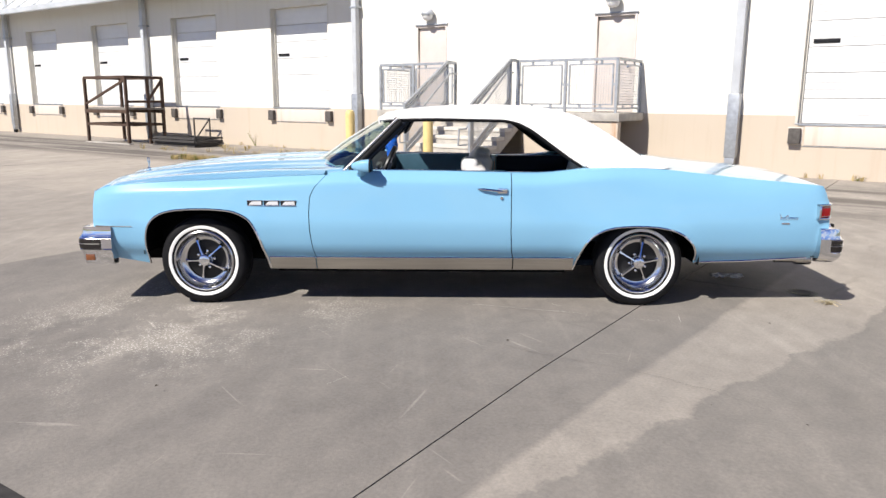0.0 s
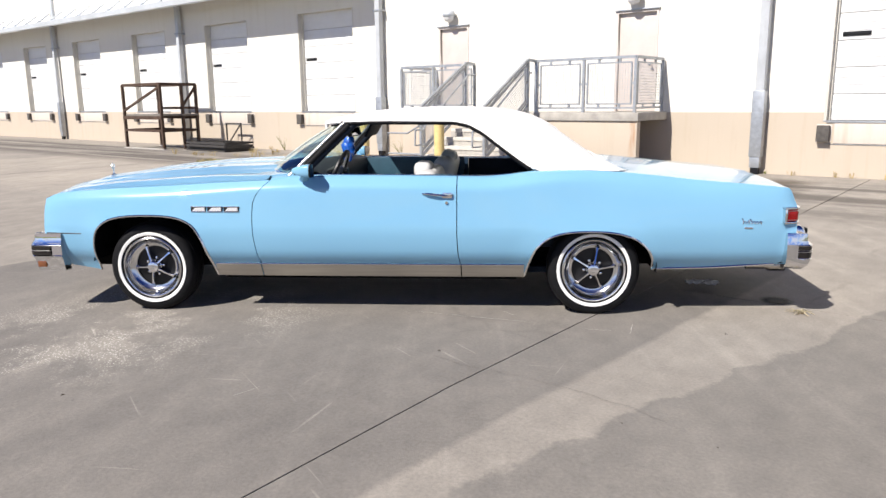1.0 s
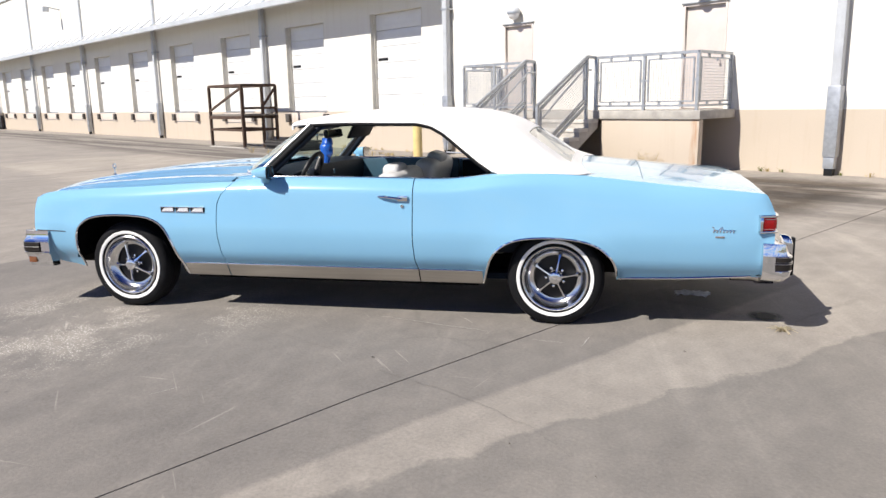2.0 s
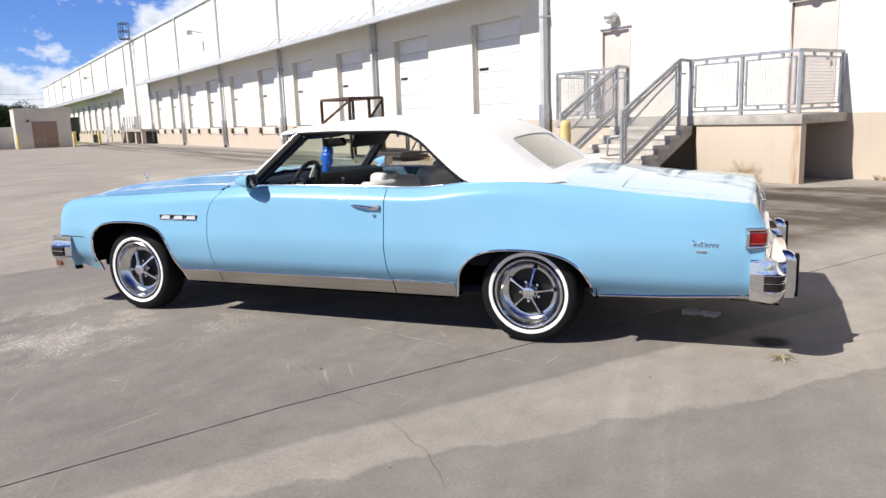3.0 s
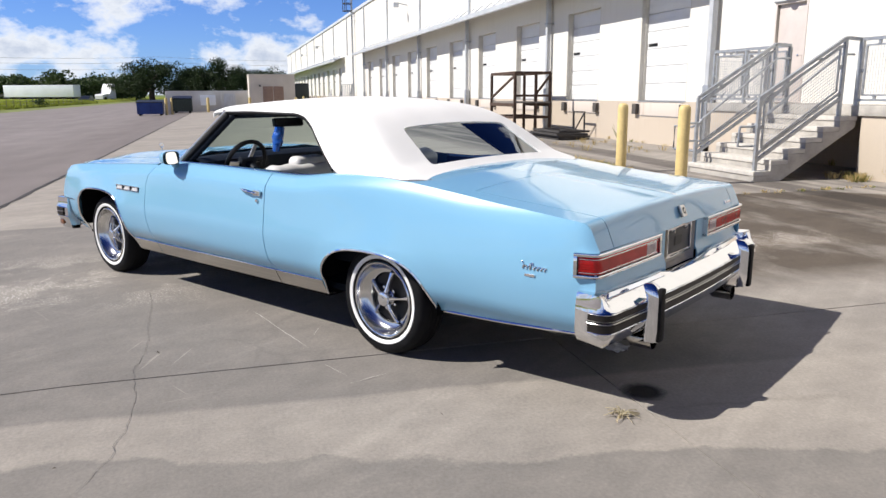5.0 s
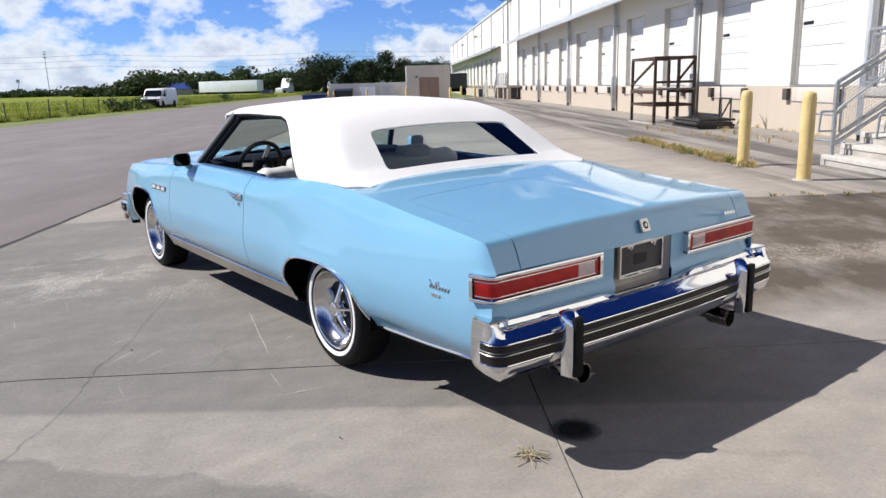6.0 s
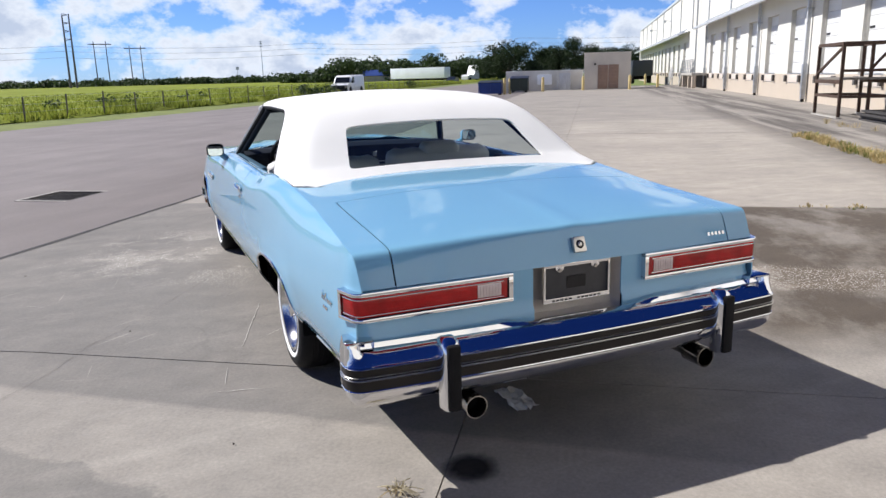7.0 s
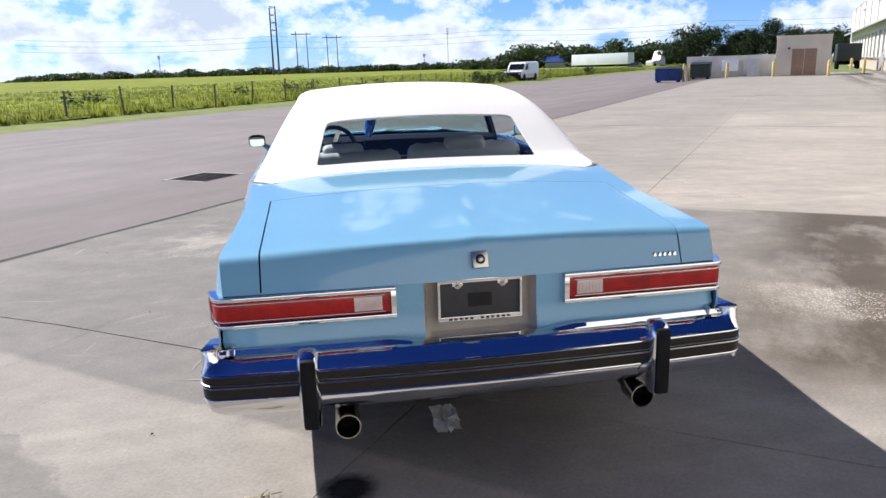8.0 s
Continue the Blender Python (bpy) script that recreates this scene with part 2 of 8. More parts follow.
    def data(self, name, mat, smooth=40, weld=True):
        me = bpy.data.meshes.new(name)
        bm = bmesh.new()
        vs = [bm.verts.new(p) for p in self.v]
        for f in self.f:
            if len(set(f)) > 2:
                try:
                    bm.faces.new([vs[i] for i in f])
                except ValueError:
                    pass
        if weld:
            bmesh.ops.remove_doubles(bm, verts=bm.verts, dist=0.0002)
            bmesh.ops.dissolve_degenerate(bm, edges=bm.edges, dist=0.0001)
        bmesh.ops.recalc_face_normals(bm, faces=bm.faces)
        bm.to_mesh(me)
        bm.free()
        me.materials.append(mat)
        if smooth:
            me.shade_smooth()
            me.set_sharp_from_angle(angle=radians(smooth))
        return me


def part(name, shape, mat, parent=None, label="", at=None, smooth=40, weld=True):
    """One mesh under a thing or a part; parents stand unturned in their thing's frame."""
    me = shape if isinstance(shape, bpy.types.Mesh) else shape.data(name, mat, smooth, weld)
    ob = new(name, me)
    if parent is not None:
        ob.parent = parent
    if at is not None:
        ob.matrix_basis = at if isinstance(at, Matrix) else Matrix.Translation(at)
    if label:
        ob["label"] = label
    return ob


def thing(name, m, label, category, group="", kind=""):
    ob = new(name)
    ob.empty_display_size = 0.2
    ob.matrix_basis = m if isinstance(m, Matrix) else Matrix.Translation(m)
    return tagged(ob, label, category, group, kind)


def thicken(ob, t, offset=-1):
    s = ob.modifiers.new("thickness", "SOLIDIFY")
    s.thickness, s.offset = t, offset
    bpy.context.view_layer.update()
    me = bpy.data.meshes.new_from_object(ob.evaluated_get(bpy.context.evaluated_depsgraph_get()))
    ob.modifiers.clear()
    me.name = ob.name
    ob.data = me
    me.set_sharp_from_angle(angle=radians(38))
    return ob


def lerp_table(table, x):
    """Smooth reading of a table of (x, value)."""
    if x <= table[0][0]:
        return table[0][1]
    for i in range(len(table) - 1):
        (a, va), (b, vb) = table[i], table[i + 1]
        if x <= b:
            da = (vb - table[i - 1][1]) / (b - table[i - 1][0]) if i else (vb - va) / (b - a)
            db = (table[i + 2][1] - va) / (table[i + 2][0] - a) if i + 2 < len(table) else (vb - va) / (b - a)
            t, h = (x - a) / (b - a), b - a
            return (2 * t ** 3 - 3 * t * t + 1) * va + (t ** 3 - 2 * t * t + t) * h * da + (3 * t * t - 2 * t ** 3) * vb + (t ** 3 - t * t) * h * db
    return table[-1][1]


def smoothed(table, lo, hi, keep, width=0.07):
    """A table read closely and freed of ripples, but left as it is past keep."""
    xs = np.arange(lo, hi + 0.005, 0.01)
    ys = np.array([lerp_table(table, x) for x in xs])
    k = np.exp(-(np.arange(-24, 25) * 0.01 / width) ** 2)
    soft = np.convolve(np.pad(ys, 24, mode="reflect", reflect_type="odd"), k / k.sum(), mode="valid")
    w = np.clip((keep - xs) / 0.12, 0, 1) * np.clip((xs - lo) / 0.2, 0, 1)
    ys = ys * (1 - w) + soft * w
    return lambda x: float(np.interp(x, xs, ys))


def straight_table(table, x):
    return float(np.interp(x, [a for a, _ in table], [b for _, b in table]))


def steps(a, b, n):
    return [a + (b - a) * i / n for i in range(n + 1)]


BUILD = pose(0, 0, 0, 0, 0, -34.41)      # the warehouse's frame: x along its wall, y towards it


def at_wall(x, y, z=0.0, turn=0.0):
    return BUILD @ pose(x, y, z, 0, 0, turn)


# ---- the car ----
car = thing("car", Matrix.Translation((-0.15, 5.93, 0)) @ Matrix.Diagonal((1, 1, 1.018, 1)), "light blue two-door convertible with white vinyl top raised, parked on concrete", "car")

CREST_Z = [(-2.36, 0.782), (-2.28, 0.820), (-2.14, 0.842), (-1.82, 0.87), (-1.51, 0.885), (-1.19, 0.903), (-0.79, 0.93), (-0.5, 0.945), (0.1, 0.945), (0.62, 0.937), (0.85, 0.935), (1.0, 0.948), (1.15, 0.968), (1.4, 0.985), (1.7, 0.975), (2.0, 0.946), (2.3, 0.914), (2.5, 0.899), (2.65, 0.886), (2.74, 0.879), (2.80, 0.873), (2.83, 0.867), (2.850, 0.846), (2.895, 0.746)]
CREST_Y = [(-2.36, 0.875), (-2.2, 0.905), (-1.5, 0.945), (-0.8, 0.955), (0.62, 0.945), (1.0, 0.93), (1.5, 0.905), (2.1, 0.893), (2.4, 0.906), (2.6, 0.916), (2.8, 0.928), (2.9, 0.918)]
WIDE = [(-2.36, 0.940), (-2.2, 0.966), (-1.6, 1.026), (-0.8, 1.038), (0.6, 1.030), (1.6, 1.012), (2.3, 0.986), (2.8, 0.966), (2.9, 0.940)]
ARCH_F = [(-1.972, 0.285), (-1.966, 0.38), (-1.955, 0.50), (-1.925, 0.585), (-1.86, 0.645), (-1.76, 0.678), (-1.62, 0.692), (-1.45, 0.692), (-1.31, 0.675), (-1.21, 0.625), (-1.155, 0.54), (-1.115, 0.42), (-1.085, 0.262)]
ARCH_R = [(1.095, 0.262), (1.125, 0.37), (1.165, 0.465), (1.235, 0.535), (1.345, 0.578), (1.52, 0.592), (1.70, 0.580), (1.83, 0.542), (1.915, 0.475), (1.955, 0.40), (1.962, 0.34), (1.95, 0.32)]
LOW = [(-2.36, 0.37), (-2.2, 0.315), (-1.973, 0.285), (-1.085, 0.262), (1.095, 0.262), (1.951, 0.315), (2.36, 0.325), (2.90, 0.36)]

crest_z, crest_y, wide = smoothed(CREST_Z, -2.4, 2.95, 2.70), smoothed(CREST_Y, -2.4, 2.95, 2.70), smoothed(WIDE, -2.4, 2.95, 3.2)


def rounded(table, k=6):
    """The same run of points, bent smoothly and closer together."""
    out = []
    for i in range(len(table) - 1):
        p = [Vector(table[max(0, min(len(table) - 1, i + j))]) for j in (-1, 0, 1, 2)]
        for t in steps(0, 1, k)[:-1]:
            out.append(tuple(0.5 * (2 * p[1] + (p[2] - p[0]) * t + (2 * p[0] - 5 * p[1] + 4 * p[2] - p[3]) * t * t + (3 * p[1] - p[0] - 3 * p[2] + p[3]) * t ** 3)))
    return out + [table[-1]]


ARCH_F, ARCH_R = rounded(ARCH_F), rounded(ARCH_R[:-1])


def low_edge(x):
    if ARCH_F[0][0] <= x <= ARCH_F[-1][0]:
        return straight_table(ARCH_F, x)
    if ARCH_R[0][0] <= x <= ARCH_R[-1][0]:
        return straight_table(ARCH_R, x)
    return straight_table(LOW, x)


def side_y(x, z):
    """Half the width of the body at a place along it and a height."""
    zc, yc, w = crest_z(x), crest_y(x), wide(x)
    if z >= 0.60:
        t = min(1.0, (z - 0.60) / (zc - 0.60))
        soft = (w - yc) * (0.30 * t + 0.70 * t ** 3.2)
        # ahead of the quarter panel the side folds over into a sloping shoulder
        bend = zc - 0.060
        lo, hi = 0.40 / (bend - 0.60), 0.60 / 0.060

        def lean(at):
            return lo * (at - 0.60) + (hi - lo) * 0.010 * math.log1p(math.exp((at - bend) / 0.010))

        folded = (w - yc) * lean(min(z, zc)) / lean(zc)
        k = max(0.0, min(1.0, (x - 0.70) / 1.30))
        k = k * k * (3 - 2 * k)
        y = w - folded * (1 - k) - soft * k
        # the hollow that runs under the shoulder of the quarter panel
        k = math.exp(-((x - 1.75) / 0.7) ** 2)
        return y - 0.007 * k * math.sin(math.pi * t) ** 2
    if z >= 0.46:
        return w - 0.014 * ((0.60 - z) / 0.14) ** 2
    if z >= 0.35:
        u = (0.46 - z) / 0.11
        return w - 0.014 - 0.022 * u - 0.040 * u * u
    return w - 0.076 - 0.050 * ((0.35 - z) / 0.10)


def flare(x, z):
    """The swelling lip round the wheel openings."""
    best = 9.0
    for arch in (ARCH_F, ARCH_R):
        for (a, b), (c, d) in zip(arch, arch[1:]):
            t = max(0, min(1, ((x - a) * (c - a) + (z - b) * (d - b)) / ((c - a) ** 2 + (d - b) ** 2)))
            best = min(best, math.hypot(x - a - t * (c - a), z - b - t * (d - b)))
    return 0.009 * math.exp(-(best / 0.075) ** 2)


DOOR_F = [(0.26, 0.05), (0.30, 0.045), (0.42, 0.02), (0.55, 0.004), (0.68, 0.0), (0.78, 0.008), (0.84, 0.035), (0.89, 0.080), (0.93, 0.125), (0.97, 0.17)]
DOOR_R = [(0.26, 0.045), (0.31, 0.03), (0.42, 0.008), (0.55, 0.0), (0.97, 0.0)]


def shifted(x, z):
    """The door's cut lines bend: places near them move along with the line."""
    for cut, table in ((-0.785, DOOR_F), (0.635, DOOR_R)):
        k = max(0.0, 1 - abs(x - cut) / 0.28)
        x += straight_table(table, z) * k
    return x


def side_panel(x0, x1, sign, z_from=None, z_to=None):
    s = Shape()
    xs = set(steps(x0, x1, max(4, int(abs(x1 - x0) / 0.035))))
    for arch in (ARCH_F, ARCH_R):
        for (a, za), (b, zb) in zip(arch, arch[1:]):
            if x0 < a < x1:
                xs.add(a)
    for edge in (ARCH_F[0][0] - 0.0015, ARCH_F[-1][0] + 0.0015, ARCH_R[0][0] - 0.0015, ARCH_R[-1][0] + 0.0015):
        if x0 < edge < x1:
            xs.add(edge)
    xs = sorted(xs)
    levels = [0.262, 0.29, 0.32, 0.35, 0.375, 0.40, 0.42, 0.44, 0.46, 0.49, 0.52, 0.555, 0.59, 0.625, 0.66, 0.70, 0.74]
    rows = []
    for x in xs:
        zc, lo = crest_z(x), low_edge(x)
        if z_from is not None:
            lo = max(lo, z_from)
        hi = zc if z_to is None else min(zc, z_to)
        ups = [0.78 + (zc - 0.78) * k for k in (0, 0.25, 0.42, 0.50, 0.57, 0.63, 0.69, 0.75, 0.83, 0.92, 1.0)] if zc > 0.79 else [zc] * 11
        row = []
        for z in levels + ups:
            z = min(max(z, lo), hi)
            xx = shifted(x, z)
            row.append((xx, sign * (side_y(xx, z) + flare(xx, z)), z))
        rows.append(row)
    return s.grid(rows, flip=sign > 0)


HOOD_Z = [(-2.46, 0.785), (-2.43, 0.820), (-2.37, 0.850), (-2.10, 0.891), (-1.72, 0.934), (-1.26, 0.968), (-0.97, 0.978), (-0.80, 0.985)]
DECK_Z = [(1.70, 1.010), (1.85, 1.000), (2.1, 0.975), (2.4, 0.942), (2.56, 0.924), (2.66, 0.912), (2.73, 0.903), (2.79, 0.893), (2.82, 0.880), (2.86, 0.820), (2.895, 0.748)]
HOOD_Y, LID_Y = 0.74, 0.79
TAIL_XS = [2.70, 2.735, 2.76, 2.777, 2.79, 2.80, 2.812, 2.822, 2.83, 2.838, 2.848, 2.865, 2.88, 2.895]


def hood_z(x, y):
    """Height of hood and fender tops."""
    zc, yc, zm = crest_z(x), crest_y(x), lerp_table(HOOD_Z, x)
    t = max(0.0, min(1.0, (yc - abs(y)) / yc))
    rise = 0.016 * math.sin(min(1, t / 0.14) * math.pi / 2)
    blend = 1 - (1 - max(0.0, min(1.0, (t - 0.05) / 0.52))) ** 1.8
    ridge = 0.012 * math.exp(-(y / 0.05) ** 2)
    # long ridges either side of the middle and a valley along the fender
    keel = max(0.0, min(1.0, (x + 2.40) / 0.30))
    ridge += keel * (0.011 * math.exp(-((abs(y) - 0.47) / 0.055) ** 2) - 0.010 * math.exp(-((abs(y) - 0.70) / 0.09) ** 2))
    return zc + rise + (zm - zc - 0.012) * blend + ridge


def deck_z(x, y):
    zc, yc, zm = crest_z(x), crest_y(x), lerp_table(DECK_Z, x)
    b = max(0.0, min(1.0, (yc - abs(y)) / 0.80))
    b = 1 - (1 - b) ** 1.9
    ridge = 0.005 * math.exp(-(y / 0.045) ** 2) * max(0, min(1, (x - 2.10) / 0.4))
    return zc + (zm - zc) * b + ridge


def deck_x(x, y):
    """The deck's rear edge follows the bow of the tail."""
    yc = crest_y(x)
    bow = 0.042 * max(0, 1 - (y / 0.95) ** 2) * straight_table([(2.3, 0), (2.8, 1), (2.895, 0.15)], x)
    return x + bow


def tail_x(y):
    """The tail bows backwards in the middle."""
    return 2.908 - 0.012 * y * y


def hood_x(x, y):
    """The nose draws back towards the fenders."""
    k = max(0.0, min(1.0, (-1.9 - x) / 0.5))
    # the rear edge follows the foot of the windscreen
    back = 0.30 * (abs(y) / 0.86) ** 2.6 * max(0.0, min(1.0, (0.86 - abs(y)) / 0.10))
    return x + 0.10 * k * (abs(y) / 0.9) ** 2 + back * max(0.0, min(1.0, (x + 1.15) / 0.35)) ** 2


# underside and wheel houses
s = Shape()
s.box((-1.05, -0.86, 0.225), (1.05, 0.86, 0.30), 0.01)
s.box((-2.25, -0.62, 0.26), (-1.05, 0.62, 0.34), 0.01)
s.box((1.05, -0.62, 0.29), (2.78, 0.62, 0.38), 0.01)
s.box((1.98, -0.84, 0.35), (2.78, 0.84, 0.40), 0.01)
s.box((-2.25, -0.80, 0.38), (-1.98, 0.80, 0.42), 0.01)
part("underbody", s, UNDER, car, "matt black underside of the car")
for sg in (-1, 1):
    for x0, x1, top in ((-1.99, -1.07, 0.72), (1.07, 1.99, 0.72)):
        s = Shape()
        arc = [(x0, 0.36), (x0, 0.60), (x0 + 0.12, top), (x1 - 0.12, top), (x1, 0.60), (x1, 0.30)]
        s.grid([[(x, sg * 0.60, z) for x, z in arc], [(x, sg * 0.955, z) for x, z in arc]])
        s.add([(x, sg * 0.60, z) for x, z in arc], [tuple(range(6))])
        part("wheel_house", s, UNDER, car, smooth=0)

# front fenders, doors, quarter panels
for sg in (-1, 1):
    s = side_panel(-2.345, -0.7872, sg)
    rows = []
    for x in steps(-2.345, -0.80, 44):
        yc = crest_y(x)
        row = []
        for k in (0, 0.06, 0.14, 0.26, 0.4, 0.55, 0.7, 0.85, 1.0):
            y = sg * (yc + (HOOD_Y - yc) * k)
            xx = shifted(x, crest_z(x))
            row.append((hood_x(xx, y) if k else xx, y, hood_z(x, y) if k else crest_z(x)))
        rows.append(row)
    s.grid(rows, flip=sg < 0)
    front = []
    for z in (0.38, 0.5, 0.6, 0.7, 0.76, 0.80):
        front.append([(-2.345 - 0.03 * (1 - y / 0.97), sg * y * side_y(-2.345, z) / 0.965, z) for y in (0.965, 0.85, 0.74)])
    s.grid(front)
    thicken(part("front_fender", s, PAINT, car), 0.006)

    s = side_panel(-0.7815, 0.6310, sg, z_from=0.352)
    rows = []
    for x in steps(-0.7815, 0.6310, 36):
        zc, yc = crest_z(x), crest_y(x)
        xx = shifted(x, zc)
        rows.append([(xx, sg * (yc - d), zc + h) for d, h in ((0, 0), (0.012, 0.009), (0.03, 0.014), (0.06, 0.014), (0.085, 0.008), (0.09, -0.05))])
    s.grid(rows, flip=sg < 0)
    door = part("door", s, PAINT, car)
    thicken(door, 0.006)
    h = Shape()
    y = sg * (side_y(0.5, 0.83) + 0.016)
    h.tube([(0.40, y - sg * 0.012, 0.843), (0.43, y, 0.842), (0.50, y + sg * 0.006, 0.836), (0.55, y, 0.830), (0.575, y - sg * 0.006, 0.828)], [0.005, 0.008, 0.0085, 0.008, 0.005], 8)
    h.box((0.535, y - sg * 0.014 if sg > 0 else y, 0.812), (0.605, y if sg > 0 else y + 0.014, 0.850), 0.008)
    part("door_handle", h, CHROME, door, "chrome pull handle")
    k = Shape().spin([(0, 0.008), (0.010, 0.007), (0.012, 0.0), (0.012, -0.01)], (0.565, 0, 0.782), 16)
    part("key_lock", k, CHROME, door, "round chrome lock", at=(0, 0, 0)).matrix_basis = pose(0, sg * (side_y(0.56, 0.78) + 0.002), 0) @ Matrix.Diagonal((1, sg, 1, 1))
    t = Shape()
    t.box((-0.74, sg * 0.845 - 0.02, 0.55), (0.60, sg * 0.845 + 0.02, 0.955), 0.015)
    part("door_trim", t, PANEL_BLUE, door, "blue vinyl inner door panel")
    t = Shape().box((-0.25, sg * 0.79 - 0.035, 0.72), (0.42, sg * 0.79 + 0.035, 0.765), 0.012)
    part("armrest", t, DASH, door, "dark blue armrest")

    s = side_panel(0.6372, 2.895, sg)
    rows = []
    for x in steps(0.6367, 2.66, 56) + TAIL_XS:
        zc, yc = crest_z(x), crest_y(x)
        if x < 1.05:
            rows.append([(x, sg * (yc - d), zc + h) for d, h in ((0, 0), (0.015, 0.010), (0.035, 0.014), (0.06, 0.014), (0.085, 0.010), (0.11, 0.0))])
        else:
            ys = [yc + (LID_Y - yc) * k for k in (0, 0.1, 0.25, 0.5, 0.75, 1.0)]
            blend = min(1, (x - 1.05) / 0.45)
            blend = blend * blend * (3 - 2 * blend)
            ins = ((0, 0), (0.015, 0.010), (0.035, 0.014), (0.06, 0.014), (0.085, 0.010), (0.11, 0.0))
            rows.append([(deck_x(x, y), sg * ((1 - blend) * (yc - d) + blend * y), (1 - blend) * (zc + h) + blend * deck_z(x, y)) for (d, h), y in zip(ins, ys)])
    s.grid(rows, flip=sg < 0)
    thicken(part("quarter_panel", s, PAINT, car), 0.006)

    # bright sill moulding, bright lips, lower moulding behind the wheel
    for name, a, b in (("sill_moulding", -1.083, -0.757), ("sill_moulding", -0.749, 0.655), ("sill_moulding", 0.663, 1.092)):
        m = Shape()
        m.grid([[(x, sg * (side_y(x, z) + d), z) for z, d in ((0.35, 0.002), (0.349, 0.012), (0.33, 0.014), (0.285, 0.013), (0.258, 0.010), (0.254, 0.0), (0.25, -0.05))] for x in steps(a, b, 20)], flip=sg > 0)
        sill = part(name, m, BRUSHED, car, "bright metal sill moulding")
        m = Shape().tube([(x, sg * (side_y(x, 0.352) + 0.011), 0.352) for x in steps(a, b, 20)], 0.004, 6)
        part("bead", m, CHROME, sill, "bright upper bead")
    for arch in (ARCH_F, ARCH_R):
        m = Shape()
        pts = []
        for (a, za), (b, zb) in zip(arch, arch[1:]):
            pts.append((a, za))
        pts.append(arch[-1])
        m.tube([(x, sg * (side_y(x, z) + flare(x, z) + 0.001), z) for x, z in pts], 0.0075, 6)
        part("wheel_opening_moulding", m, CHROME, car, "thin chrome wheel lip")
    m = Shape()
    m.tube([(x, sg * (side_y(x, low_edge(x)) + 0.004), low_edge(x) + 0.006) for x in steps(1.97, 2.78, 12)], 0.008, 6)
    part("lower_moulding", m, CHROME, car, "thin chrome moulding")
    # belt moulding round the base of the top
    m = Shape()
    m.tube([(x, sg * (crest_y(x) - 0.058), crest_z(x) + 0.013) for x in steps(-0.5, 1.0, 30)], 0.0045, 6)
    part("belt_moulding", m, CHROME, car, "thin chrome belt moulding")

# hood
s = Shape()
rows = []
for x in steps(-2.46, -0.80, 56):
    rows.append([(hood_x(x, y), y, hood_z(x, y) - (0.006 if abs(y) > HOOD_Y - 0.006 else 0)) for y in steps(-HOOD_Y + 0.004, HOOD_Y - 0.004, 56)])
s.grid(rows, flip=True)
s.grid([[(hood_x(-2.46, y), y, hood_z(-2.46, y)) for y in steps(-HOOD_Y, HOOD_Y, 20)], [(hood_x(-2.44, y), y, 0.60) for y in steps(-HOOD_Y, HOOD_Y, 20)], [(hood_x(-2.36, y), y, 0.42) for y in steps(-HOOD_Y, HOOD_Y, 20)]])
thicken(part("hood", s, PAINT, car), 0.006)
s = Shape()
s.spin([(0, 0), (0.022, 0.0), (0.022, 0.008), (0.008, 0.014), (0.006, 0.05), (0.013, 0.056), (0.013, 0.062), (0.0, 0.066)], (-2.30, 0, hood_z(-2.30, 0) - 0.004), 14, axis=2)
s.spin([(0.017, -0.003), (0.022, -0.003), (0.022, 0.003), (0.017, 0.003), (0.017, -0.003)], (-2.30, 0, hood_z(-2.30, 0) + 0.072), 20, axis=0)
part("hood_ornament", s, CHROME, car, "small upright chrome hood ornament")

# portholes on the fenders
for sg in (-1, 1):
    for k in range(3):
        x = -1.215 + 0.117 * k
        y = side_y(x + 0.055, 0.745)
        m = Shape()
        m.box((x, sg * y - 0.006, 0.722), (x + 0.110, sg * y + 0.006, 0.758), 0.004)
        ph = part("porthole", m, BLACK_PAINT, car, "black port with chrome slash")
        m = Shape()
        m.prism([(x + 0.012, sg * (y + 0.0065), 0.728), (x + 0.102, sg * (y + 0.0065), 0.728), (x + 0.100, sg * (y + 0.0065), 0.752), (x + 0.034, sg * (y + 0.0065), 0.750)], (0, sg * 0.006, 0))
        part("insert", m, PORT_WHITE, ph, smooth=0)
        m = Shape()
        o, i = 0.0, 0.005
        for lo, hi in (((x, 0.754), (x + 0.110, 0.760)), ((x, 0.720), (x + 0.110, 0.725))):
            m.box((lo[0], sg * (y + 0.004) - 0.006, lo[1]), (hi[0], sg * (y + 0.004) + 0.006, hi[1]), 0.002)
        part("rim", m, CHROME, ph)

# cowl and wipers' hollow
s = Shape()
s.grid([[(x, y, z) for y in steps(-0.71, 0.71, 12)] for x, z in ((-0.80, 0.925), (-0.72, 0.920), (-0.60, 0.925))], flip=True)
thicken(part("cowl", s, BLACK_PAINT, car, "black cowl below the windscreen"), 0.01)
for sg in (-1, 1):
    s = Shape()
    s.grid([[(x, sg * y, hood_z(-0.80, y) - 0.004 + 0.06 * (x + 0.80)) for y in steps(0.69, 0.868, 8)] + [(x, sg * 0.872, 0.90)] for x in steps(-0.806, -0.52, 6)], flip=sg < 0)
    thicken(part("cowl_corner", s, PAINT, car), 0.006)

